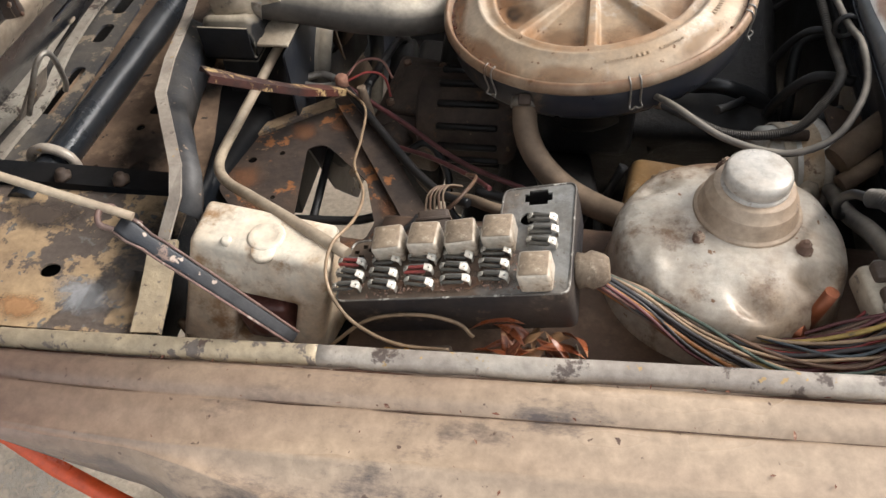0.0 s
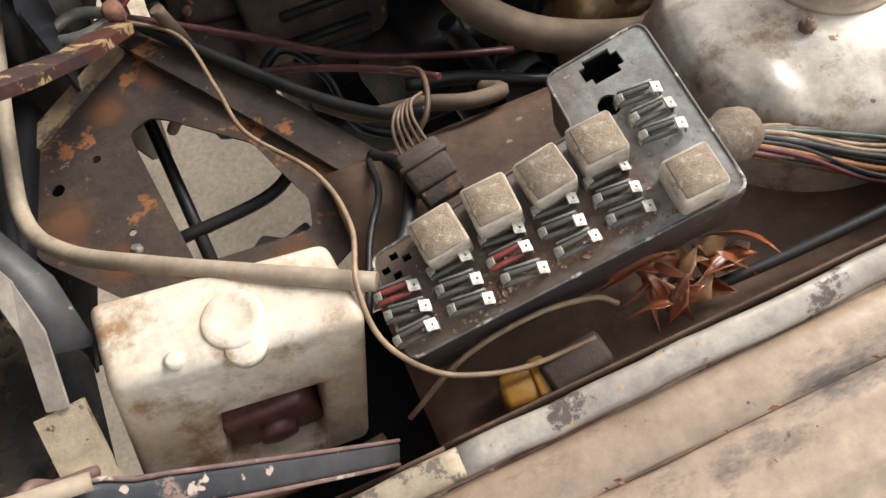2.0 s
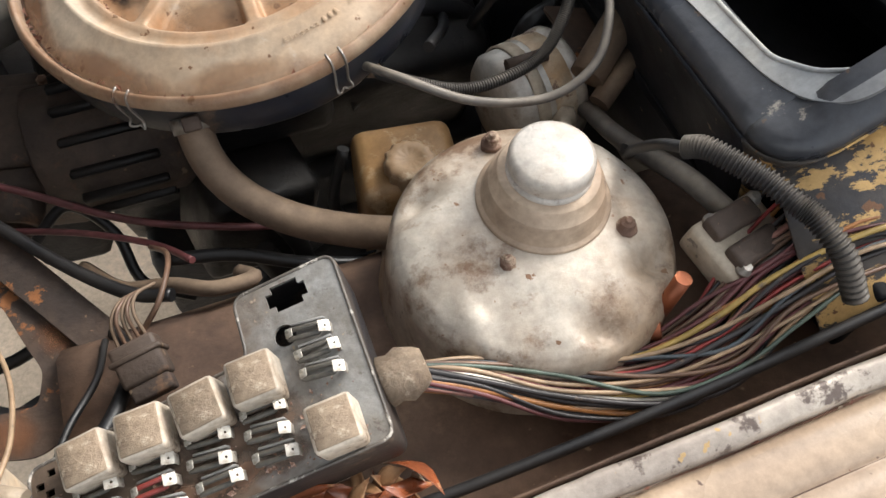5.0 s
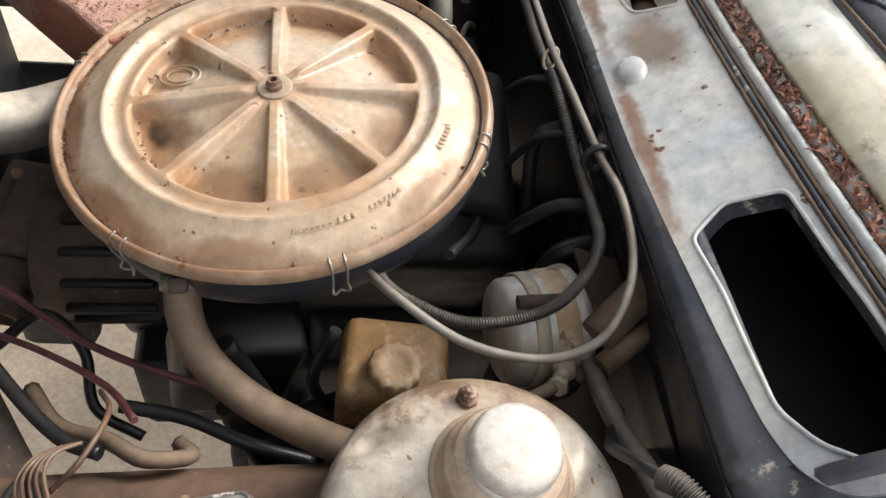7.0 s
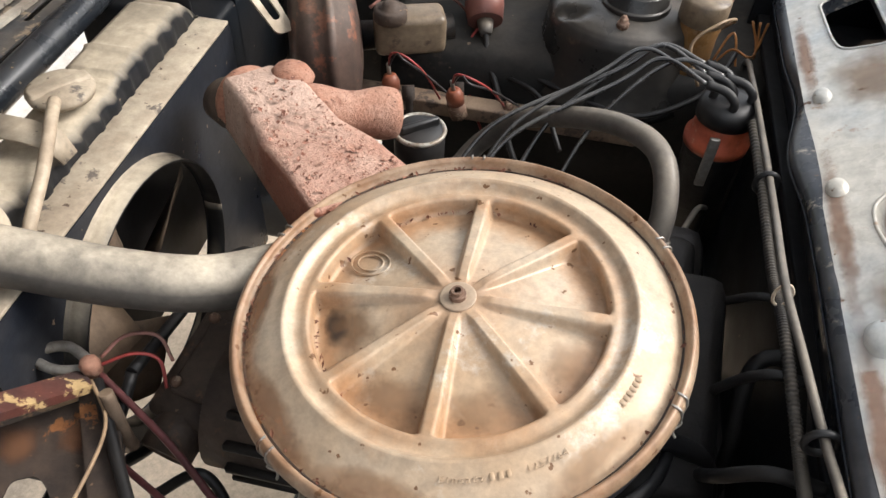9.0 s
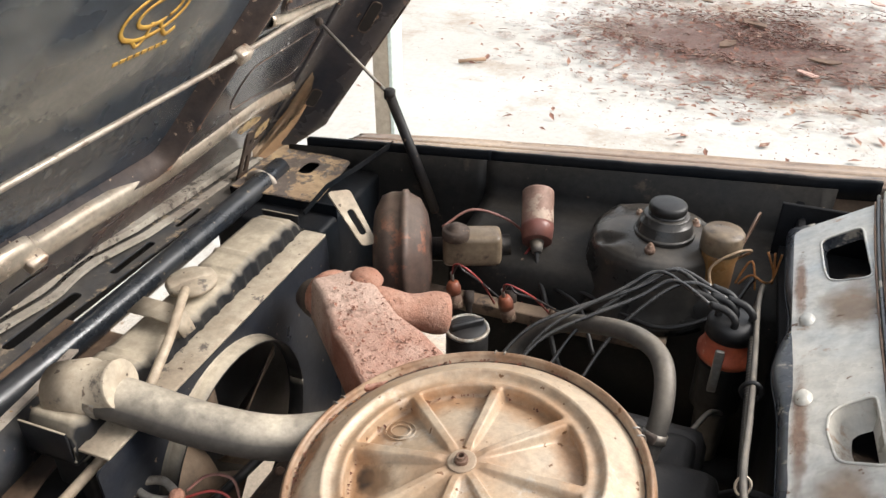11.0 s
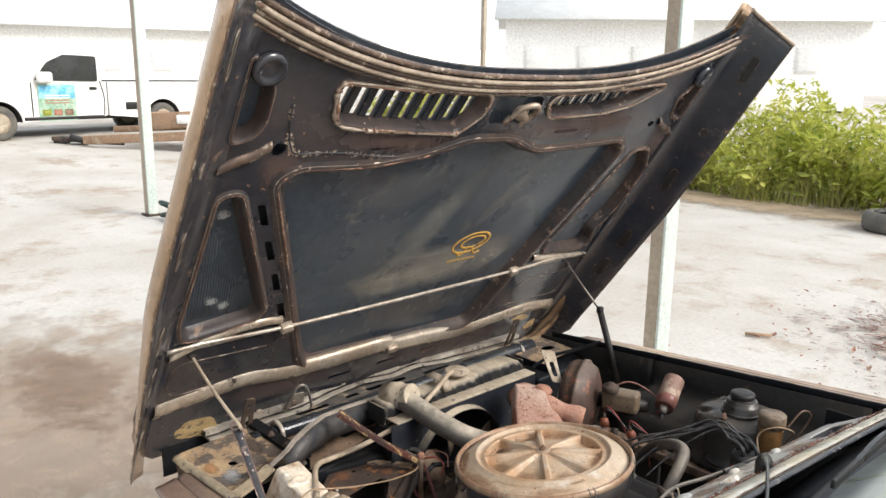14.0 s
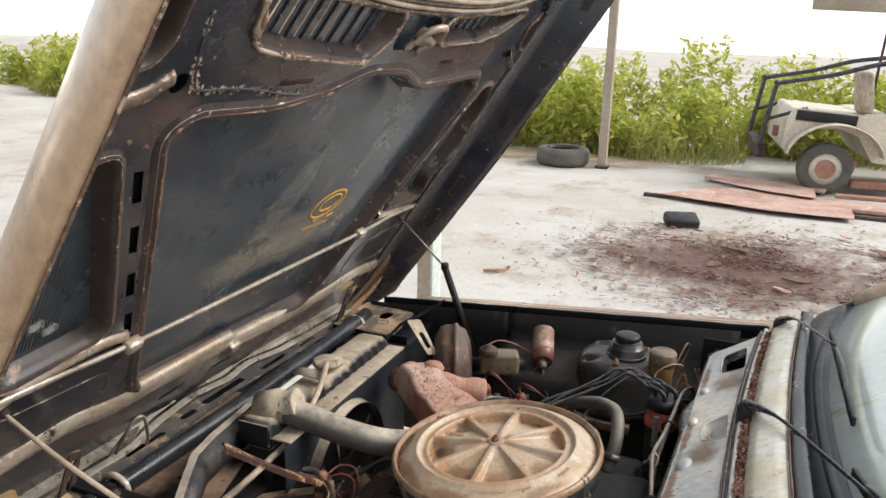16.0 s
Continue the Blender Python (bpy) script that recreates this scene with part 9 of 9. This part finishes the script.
def build_jeep():
    j = thing("jeep", T(1.14, 8.80, 0.0, 0, 0, 6) @ Matrix.Scale(0.95, 4), "derelict cream open jeep with a bare roll frame", "jeep")
    bm = bmesh.new()
    side = rounded([(-0.52, 0.46), (-0.46, 0.46), (-0.36, 0.60), (-0.20, 0.70), (0.06, 0.71), (0.24, 0.64), (0.42, 0.36), (1.5, 0.30), (1.5, 0.74), (0.62, 0.76), (0.56, 0.88), (0.30, 0.88), (0.26, 0.86), (-0.44, 0.92), (-0.50, 0.80)], 0.03)
    plate(bm, side, (), 1.4, frame_of((0, -0.1, 0), (1, 0, 0), (0, 0, 1)) @ T(0, 0, -1.4))
    part("body_shell", bm, M["cream_paint"], j)
    bm = bmesh.new()
    rows = []
    for i in range(13):
        a = math.pi * (0.06 + 0.88 * i / 12)
        rows.append([(0.0 - 0.50 * math.cos(a), y, 0.36 + 0.42 * math.sin(a)) for y in (-0.34, -0.30, -0.08)])
    sheet(bm, rows, 0.012)
    part("wheel_arch", bm, M["cream_paint"], j)
    wheel(j, T(-0.06, -0.16, 0.28, 90, 0, 0), 0.28, 0.20, M["cream_paint"], M["tyre"])
    bm = bmesh.new()
    box(bm, (0.12, 1.2, 0.16), T(-0.72, 0.6, 0.42), 0.02)
    part("rear_bumper", bm, M["rust_dark"], j)
    bm = bmesh.new()
    box(bm, (0.62, 1.32, 0.11), T(-0.10, 0.54, 0.825, 0, 4, 0), 0.01)
    part("deck", bm, M["rubber"], j)
    for y in (-0.06, 1.2):
        bm = bmesh.new()
        tube(bm, [(-0.76, y, 0.36), (-0.74, y, 0.55), (-0.65, y, 1.14), (-0.61, y, 1.18), (-0.1, y, 1.28), (0.42, y, 1.42), (1.2, y, 1.50)], 0.026, 8)
        tube(bm, [(-0.70, y, 0.78), (-0.3, y, 0.92)], 0.02, 8)
        part("roll_frame", bm, M["black_tube"], j)
    bm = bmesh.new()
    lathe(bm, [(0.02, -0.03), (0.09, -0.03), (0.105, -0.015), (0.105, 0.0)], 24, T(-0.06, -0.25, 0.28, 90, 0, 0))
    part("hub", bm, M["rust"], j, "rusty wheel hub")
    bm = bmesh.new()
    tube(bm, [(0.4, 0.3, 0.9), (0.42, 0.3, 1.4), (0.45, 0.3, 1.9)], 0.015, 6)
    part("upright_bar", bm, M["rust_dark"], j)
    for x, y in ((0.28, 0.15), (0.62, 0.25)):
        bm = bmesh.new()
        box(bm, (0.14, 0.40, 0.46), T(x, y, 1.10, 0, -8, 0), 0.05, 3)
        part("seat_back", bm, M["dust_top"], j)
    bm = bmesh.new()
    box(bm, (0.06, 0.05, 0.12), T(-0.60, -0.08, 0.66), 0.01)
    part("tail_light", bm, M["coil_red"], j, "red tail light")


build_jeep()


def build_pickup():
    p = thing("pickup_truck", frame_of((-16.1, 6.9, 0.33), (-0.18, 0.98, 0), (-0.98, -0.18, 0)) @ Matrix.Scale(0.97, 4), "white single-cab pickup truck with a poster on the door", "pickup truck")
    m = frame_of((0, 0, 0), (1, 0, 0), (0, 0, 1)) @ T(0, 0, -1.7)
    bm = bmesh.new()
    arch = [(0.44 * math.cos(a), 0.34 + 0.42 * math.sin(a)) for a in [math.pi * k / 12 for k in range(13)]]
    bed = [(1.22, 0.42), (1.26, 0.60), (1.25, 1.14), (-1.32, 1.14), (-1.32, 0.42)] + [(x, z) for x, z in arch[::-1]]
    plate(bm, bed, (), 1.7, m)
    part("load_bed", bm, M["white_paint"], p)
    bm = bmesh.new()
    cab = rounded([(-1.36, 0.40), (-1.36, 1.66), (-1.50, 1.80), (-2.35, 1.80), (-2.75, 1.62), (-3.15, 1.16), (-4.05, 1.08), (-4.42, 0.92), (-4.48, 0.70), (-4.44, 0.42), (-4.10, 0.40)], 0.10) + [(-3.6 - 0.44 * math.cos(a), 0.34 + 0.42 * math.sin(a)) for a in [math.pi * k / 14 for k in range(15)]]
    win = rounded([(-1.55, 1.14), (-1.55, 1.66), (-2.25, 1.68), (-2.60, 1.52), (-2.88, 1.16)], 0.06)
    plate(bm, cab, (), 1.7, m)
    part("cab", bm, M["white_paint"], p)
    bm = bmesh.new()
    plate(bm, win, (), 0.012, frame_of((0, -0.008, 0), (1, 0, 0), (0, 0, 1)) @ T(0, 0, -0.004))
    part("side_window", bm, M["glass_dark"], p, "dark side window")
    bm = bmesh.new()
    box(bm, (2.9, 0.03, 0.03), T(0.0, -0.01, 1.16), 0.008)
    part("bed_rail", bm, M["rubber"], p)
    for seam in ([(-1.44, -0.004, 0.45), (-1.42, -0.004, 0.8), (-1.5, -0.004, 1.15)], [(-2.95, -0.004, 0.45), (-2.95, -0.004, 1.12)]):
        bm = bmesh.new()
        tube(bm, seam, 0.012, 5)
        part("door_seam", bm, M["rubber"], p)
    bm = bmesh.new()
    box(bm, (0.16, 0.03, 0.06), T(-1.66, -0.02, 1.0), 0.02)
    part("door_handle", bm, M["rubber"], p)
    bm = bmesh.new()
    box(bm, (0.30, 0.16, 0.22), T(-2.72, -0.12, 1.22), 0.05)
    part("mirror", bm, M["white_paint"], p)
    poster = bmesh.new()
    box(poster, (0.78, 0.012, 0.74), T(-2.44, -0.008, 0.72), 0.003)
    po = part("door_poster", poster, M["poster_green"], p, "blue and green printed poster")
    bm = bmesh.new()
    box(bm, (0.74, 0.008, 0.26), T(-2.44, -0.014, 0.93), 0.002)
    part("poster_sky", bm, M["poster_blue"], po)
    for k in range(4):
        bm = bmesh.new()
        box(bm, (0.5, 0.006, 0.02), T(-2.44, -0.019, 0.86 - 0.05 * k), 0)
        part("print_bar", bm, M["white_paint"] if k < 2 else M["rust"], po)
    for k in range(3):
        bm = bmesh.new()
        box(bm, (0.17, 0.006, 0.12), T(-2.68 + 0.23 * k, -0.017, 0.52), 0.02)
        part("print_patch", bm, (M["leaf"], M["rust"], M["bay"])[k], po)
    bm = bmesh.new()
    box(bm, (0.10, 0.05, 0.32), T(1.20, 0.0, 0.95, 0, 8, 0), 0.02)
    part("tail_light", bm, M["coil_red"], p, "red tail light")
    bm = bmesh.new()
    box(bm, (0.42, 0.02, 0.16), T(-0.72, -0.006, 0.62), 0.02)
    part("fuel_flap_recess", bm, M["rubber"], p)
    bm = bmesh.new()
    box(bm, (5.4, 1.3, 0.12), T(-1.5, 0.90, 0.40), 0.03)
    part("chassis", bm, M["rubber"], p)
    for x in (0.0, -3.6):
        bm = bmesh.new()
        sheet(bm, [[(x - 0.435 * math.cos(a), y, 0.34 + 0.415 * math.sin(a)) for y in (0.02, 1.66)] for a in [math.pi * k / 14 for k in range(15)]], 0.01)
        part("wheel_well", bm, M["rubber"], p)
    bm = bmesh.new()
    box(bm, (1.7, 0.10, 0.07), T(-2.28, 0.03, 0.40), 0.02)
    part("sill", bm, M["rubber"], p, "dark lower sill")
    for x in (0.0, -3.6):
        for y in (0.10, 1.56):
            wheel(p, T(x, y, 0.33, 90, 0, 0), 0.34, 0.22, M["dust_top"], M["tyre"])


M["poster_green"] = material("poster_green", (0.25, 0.42, 0.30), (0.45, 0.55, 0.45), (0.20, 0.35, 0.20), 0.4, 0, 6, 20, 0.9, 0, 0.55, 0.1)
M["poster_blue"] = material("poster_blue", (0.12, 0.42, 0.62), (0.30, 0.60, 0.72), None, 0.4, 0, 5, 20)
build_pickup()


def build_trailer():
    t = thing("rusty_trailer", frame_of((-13.4, 5.3, 0.18), (0.72, 0.69, 0), (-0.69, 0.72, 0)), "rusty low trailer frame loaded with scrap", "trailer")
    for nm, sz, m, mt in (("rail", (2.9, 0.10, 0.16), T(0.35, 0.0, 0.28, 0, -3, 0), "rust_tan"), ("rail", (2.9, 0.10, 0.12), T(0.5, 0.9, 0.42, 0, -3, 0), "rust_tan"), ("deck", (1.7, 0.85, 0.05), T(1.0, 0.45, 0.50, 0, -4, 0), "rust_tan"),
                          ("side_board", (1.7, 0.04, 0.30), T(1.0, 0.02, 0.62, 0, -4, 0), "rust_tan"), ("draw_bar", (1.3, 0.08, 0.08), T(-1.2, 0.35, 0.16, 0, 4, 14), "rust_dark"), ("end_board", (0.05, 0.9, 0.25), T(0.12, 0.45, 0.60), "rust_tan")):
        bm = bmesh.new()
        box(bm, sz, m, 0.01)
        part(nm, bm, M[mt], t)
    for k, (sz, m, mt) in enumerate((((0.30, 0.3, 0.16), T(0.9, 0.0, 0.62), "white_paint"), ((0.2, 0.2, 0.16), T(1.3, 0.0, 0.66), "amber"), ((0.5, 0.3, 0.08), T(1.35, 0.4, 0.84, 0, 12, 20), "rust"), ((0.25, 0.2, 0.18), T(-1.7, 0.3, 0.15), "rubber"), ((0.35, 0.25, 0.12), T(-1.3, 0.2, 0.2, 0, 20, 30), "rubber"))):
        bm = bmesh.new()
        box(bm, sz, m, 0.03)
        part("scrap_piece", bm, M[mt], t)


M["rust_tan"] = material("faded_rust_tan", (0.34, 0.22, 0.14), (0.26, 0.17, 0.11), (0.42, 0.33, 0.24), 0.8, 0, 3, 30, 0.8, 0.1, 0.6, 0.1)
build_trailer()
bm = bmesh.new()
for k in range(16):
    r2 = random.Random(k)
    tube(bm, [(r2.uniform(-0.4, 0.2), r2.uniform(-0.2, 0.2), 0.05), (r2.uniform(-0.3, 0.5), r2.uniform(-0.2, 0.2), r2.uniform(0.08, 0.22)), (r2.uniform(0.1, 0.6), r2.uniform(-0.2, 0.2), 0.05)], 0.03, 6)
single("green_hose_heap", bm, M["heap_green"], "heap of dark green hose beside the post", "hose", at=T(-7.25, 3.35, 0.0))

for k, (a, b, w, mt) in enumerate((((-0.58, 7.58), (1.9, 7.42), 0.06, "rust_dark"), ((0.1, 7.9), (2.4, 7.75), 0.34, "plank_pink"), ((-0.05, 8.85), (1.15, 8.55), 0.26, "plank_pink"), ((0.9, 9.25), (2.6, 8.9), 0.16, "rust_tan"), ((1.2, 8.1), (2.6, 8.2), 0.10, "rust"))):
    a, b = Vector((*a, 0)), Vector((*b, 0))
    bm = bmesh.new()
    box(bm, ((b - a).length, w, 0.035), T(0, 0, 0.02), 0.005)
    single("scrap_board", bm, M[mt], "old reddish board lying on the concrete", "board", "scrap boards",
           at=Matrix.Translation((a + b) / 2 + Vector((0, 0, 0.015 * k))) @ Matrix.Rotation(math.atan2(b.y - a.y, b.x - a.x), 4, "Z"))
bm = bmesh.new()
box(bm, (0.06, 0.05, 0.30), T(0, 0, 0.16, 18, 12, 0), 0.01)
box(bm, (0.35, 0.12, 0.08), T(0.2, 0, 0.05), 0.01)
single("red_bracket", bm, M["rust"], "rusty red bracket leaning by the jeep wheel", "bracket", at=T(1.35, 8.75, 0.06))


M["shred"] = material("maroon_shreds", (0.16, 0.075, 0.06), (0.25, 0.14, 0.105), (0.40, 0.29, 0.22), 0.8, 0, 4, 60, 0.9, 0.1, 0.6, 0.1)
M["rust_litter"] = material("rusty_flakes", (0.27, 0.13, 0.085), (0.18, 0.085, 0.06), (0.42, 0.30, 0.21), 0.8, 0, 5, 60, 0.9, 0.1, 0.6, 0.1)


def build_debris():
    """Flakes, bark and broken sheet scattered over the concrete."""
    bm = bmesh.new()
    rnd = random.Random(11)
    for k in range(4500):
        x, y = rnd.gauss(0.5, 0.8), rnd.gauss(5.25, 0.75)
        if not (-1.6 < x < 3.0 and 3.2 < y < 7.2):
            continue
        l = 0.005 + 0.034 * rnd.random() ** 5
        w = l * rnd.uniform(0.25, 0.6)
        m = T(x, y, 0.012 + rnd.uniform(0, 0.012)) @ Euler((rnd.uniform(-0.35, 0.35), rnd.uniform(-0.35, 0.35), rnd.uniform(0, 6.3))).to_matrix().to_4x4()
        q = [(-l, -w * 0.6, 0), (l * 0.3, -w, 0.004), (l, w * 0.2, 0), (0, w, 0.003)]
        bm.faces.new([bm.verts.new(m @ Vector(p)) for p in q])
    single("scattered_debris", bm, M["rust_litter"], "scattered rusty flakes and dry bark on concrete", "debris", kind="stuff")
    bm = bmesh.new()
    for k in range(6500):
        x, y = rnd.gauss(0.45, 0.72), rnd.gauss(5.35, 0.68)
        if noise.noise(Vector((x * 1.6 + y * 0.5, y * 3.2, 3))) < -0.02 or ((x - 0.5) / 1.35) ** 2 + ((y - 5.35) / 1.2) ** 2 > 1:
            continue
        l = 0.007 + 0.050 * rnd.random() ** 5
        w = rnd.uniform(0.003, 0.012)
        m = T(x, y, 0.024 + rnd.uniform(0, 0.016)) @ Euler((rnd.uniform(-0.3, 0.3), rnd.uniform(-0.12, 0.12), rnd.gauss(-0.25, 0.55))).to_matrix().to_4x4()
        bm.faces.new([bm.verts.new(m @ Vector(p)) for p in ((-l, -w * 0.4, 0), (0, -w, 0.006), (l, w * 0.1, 0), (l * 0.1, w, 0.003))])
    single("shredded_bark", bm, M["shred"], "dark maroon shredded bark strewn on concrete", "debris", kind="stuff")
    for k in range(9):
        bm = bmesh.new()
        x, y = rnd.gauss(0.5, 0.6), rnd.gauss(5.3, 0.55)
        n = rnd.randint(6, 9)
        s = rnd.uniform(0.05, 0.16)
        poly = [(s * rnd.uniform(0.6, 1.1) * math.cos(2 * math.pi * i / n), s * 0.45 * rnd.uniform(0.6, 1.1) * math.sin(2 * math.pi * i / n)) for i in range(n)]
        plate(bm, poly, (), 0.008)
        single("bark_slab", bm, M["bay_shelf"] if k % 3 else M["plank_pink"], "thin curled piece of brown scrap on the ground", "scrap", "scrap pieces", at=T(x, y, 0.03, rnd.uniform(-6, 6), rnd.uniform(-6, 6), rnd.uniform(0, 360)))
    bm = bmesh.new()
    box(bm, (0.28, 0.2, 0.10), T(0, 0, 0.05, 12, 0, 20), 0.03)
    single("dark_lump", bm, M["rubber"], "dark crumpled scrap on the debris", "scrap", at=T(-0.10, 6.42, 0.0))
    bm = bmesh.new()
    tube(bm, [(-0.06, 0, 0.02), (0.1, 0.01, 0.02)], 0.012, 6, 1, True)
    single("stick", bm, M["rust_tan"], "short brown stick on the concrete", "stick", at=T(-1.13, 4.43, 0.0, 0, 0, 30))


build_debris()
for corners, up, lab in ((((-0.42, 7.53), (0.62, 7.22), (1.30, 7.20), (1.32, 8.02), (0.10, 8.22)), 0.045, "flat pale pinkish sheet lying on the concrete"), (((0.02, 8.42), (0.55, 8.05), (1.02, 7.90), (1.02, 8.42), (0.42, 8.75)), 0.075, "curled pale pinkish sheet on the boards")):
    bm = bmesh.new()
    edge = [Vector(p).lerp(Vector(q), j / 8) for p, q in zip(corners, corners[1:] + corners[:1]) for j in range(8)]
    plate(bm, [(p.x + 0.02 * noise.noise(Vector((p.x * 9, p.y * 9, 1))), p.y + 0.02 * noise.noise(Vector((p.x * 9, p.y * 9, 7)))) for p in edge], (), 0.006)
    single("scrap_sheet", bm, M["plank_pink"], lab, "scrap sheet", "scrap boards", at=T(0, 0, up))


# ---- bushes along the yard ----
def build_bush(x, y, h, w, seed, label):
    b = thing("bush", T(x, y, 0), label, "bush", "bushes at the yard's edge")
    rnd = random.Random(seed)
    stems = bmesh.new()
    leaves = bmesh.new()
    for s in range(int(18 + w * 12)):
        a = rnd.uniform(0, 6.28)
        r = w * math.sqrt(rnd.random())
        px_, py_ = r * math.cos(a), 0.6 * r * math.sin(a)
        hh = h * (0.5 + 0.75 * rnd.random() ** 1.5)
        lean = Vector((rnd.uniform(-0.25, 0.25), rnd.uniform(-0.25, 0.25), 0)) * hh
        base = Vector((px_, py_, 0))
        tip = base + lean + Vector((0, 0, hh))
        tube(stems, [base, base.lerp(tip, 0.5) + Vector((0.04, 0, 0)), tip], lambda t: 0.006 * (1.1 - t), 4, 3)
        for k in range(int(72 * hh)):
            u = rnd.uniform(0.12, 1.02)
            c = base.lerp(tip, u) + Vector((rnd.gauss(0, 0.11), rnd.gauss(0, 0.11), rnd.gauss(0, 0.06))) * (1.2 - 0.6 * u)
            l = rnd.uniform(0.035, 0.095)
            m = Matrix.Translation(c) @ Euler((rnd.uniform(-1.0, 1.0), rnd.uniform(-1.0, 1.0), rnd.uniform(0, 6.3))).to_matrix().to_4x4()
            leaves.faces.new([leaves.verts.new(m @ Vector(q)) for q in ((-l, 0, 0), (0, -l * 0.42, 0.006), (l, 0, -0.008), (0, l * 0.42, 0.006))])
    part("stem", stems, M["rust_tan"], b)["kind"] = "stuff"
    part("foliage", leaves, M["leaf"], b)["kind"] = "stuff"


rnd = random.Random(77)
for k in range(26):
    x = -14.5 + 0.74 * k
    y = 10.5 + 0.3 * math.sin(k * 1.7) + (0.9 if x > 0.2 else 0) + max(0, (-x - 7)) * 0.2
    build_bush(x, y, rnd.uniform(0.65, 1.2), 0.55, k, "leafy green wild bush with dry stems")
for k in range(14):
    build_bush(-14 + 1.6 * k, 13.5 + rnd.uniform(-0.5, 1.0), rnd.uniform(0.9, 1.45), 0.9, 100 + k, "tall pale green bush behind the others")
bm = bmesh.new()
for k in range(9000):
    x = rnd.uniform(-15, 6)
    y = 10.0 + 0.25 * math.sin(x * 2.1) + rnd.random() ** 1.6 * 1.6 + (0.8 if x > 0.3 else 0) + max(0, (-x - 7)) * 0.2
    h = rnd.uniform(0.12, 0.62)
    a = rnd.uniform(0, 6.3)
    d = Vector((math.cos(a), math.sin(a), 0))
    p = Vector((x, y, 0))
    t = p + Vector((rnd.uniform(-0.2, 0.2), rnd.uniform(-0.2, 0.2), h))
    bm.faces.new([bm.verts.new(q) for q in (p - d * 0.006, p + d * 0.006, t)])
single("dry_grass", bm, M["grass"], "tall dry grass at the edge of the concrete", "grass", kind="stuff")


# window panes paled almost to wall white, painting in washed-out haze
M["pale_pane"] = material("haze_pale_pane", (0.84, 0.84, 0.82), (0.80, 0.80, 0.78), None, 0.5, 0, 2, 20)


# ---- far side of the yard ----
def build_far_house(x, y, w, h, label, turn):
    f = thing("far_building", T(x, y, 0.3, 0, 0, turn), label, "building", "far buildings")
    bm = bmesh.new()
    box(bm, (w, 6, h), T(0, 0, h / 2), 0.02)
    part("wall", bm, M["white_wall"], f)
    bm = bmesh.new()
    sheet(bm, [[(-w / 2 - 0.5, -3.6, h - 0.1), (w / 2 + 0.5, -3.6, h - 0.1)], [(-w / 2 - 0.5, 0, h + 1.2), (w / 2 + 0.5, 0, h + 1.2)], [(-w / 2 - 0.5, 3.6, h - 0.1), (w / 2 + 0.5, 3.6, h - 0.1)]], 0.08)
    part("roof", bm, M["roof_sheet"], f)
    for k in range(int(w / 2.4)):
        bm = bmesh.new()
        box(bm, (1.0, 0.08, 1.1), T(-w / 2 + 1.4 + 2.4 * k, -3.02, h * 0.55), 0.01)
        win = part("window", bm, M["white_paint"], f)
        bm = bmesh.new()
        box(bm, (0.84, 0.06, 0.94), T(-w / 2 + 1.4 + 2.4 * k, -3.05, h * 0.55), 0.005)
        part("pane", bm, M["pale_pane"], win)


# added emissive screen that paints the washed-out distance white
haze_bank = bpy.data.materials.new("glowing_haze_screen")
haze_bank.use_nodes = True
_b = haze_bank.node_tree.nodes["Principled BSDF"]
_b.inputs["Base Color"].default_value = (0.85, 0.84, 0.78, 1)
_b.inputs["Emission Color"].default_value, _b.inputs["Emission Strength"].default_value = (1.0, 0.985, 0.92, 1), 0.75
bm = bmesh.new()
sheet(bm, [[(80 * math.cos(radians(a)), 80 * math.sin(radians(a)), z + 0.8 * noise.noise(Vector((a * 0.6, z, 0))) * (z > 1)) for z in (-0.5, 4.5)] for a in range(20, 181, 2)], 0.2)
single("backdrop", bm, haze_bank, "glowing screen added as hazy distance beyond the bushes", "backdrop", kind="structure")
build_far_house(-20, 34, 16, 4.0, "pale building far across the yard", 42)
build_far_house(-42, 16, 14, 3.6, "pale low building behind the pickup", 70)
bm = bmesh.new()
box(bm, (7.0, 0.10, 0.16), T(3.9, 0, 0), 0.01)
single("eave_beam", bm, M["post"], "beige beam above the jeep", "beam", at=T(0.45, 10.75, 2.02, 0, 2, 3))
for x, y in ((3.6, 10.85),):
    build_post(x, y, 2.05, 0.09, 0.09, M["post"], None, "beige post holding the beam by the jeep")
STRAP = [(-0.75, 0.415, 0.50), (-0.671, 0.388, 0.50), (-0.549, 0.342, 0.50), (-0.454, 0.313, 0.50), (-0.36, 0.285, 0.50)]
bm = bmesh.new()
sheet(bm, [[(x, y - 0.011, z), (x, y + 0.011, z + 0.004)] for x, y, z in STRAP], 0.003)
single("red_strap", bm, M["strap_red"], "bright orange-red plastic strip below the wing", "strip")
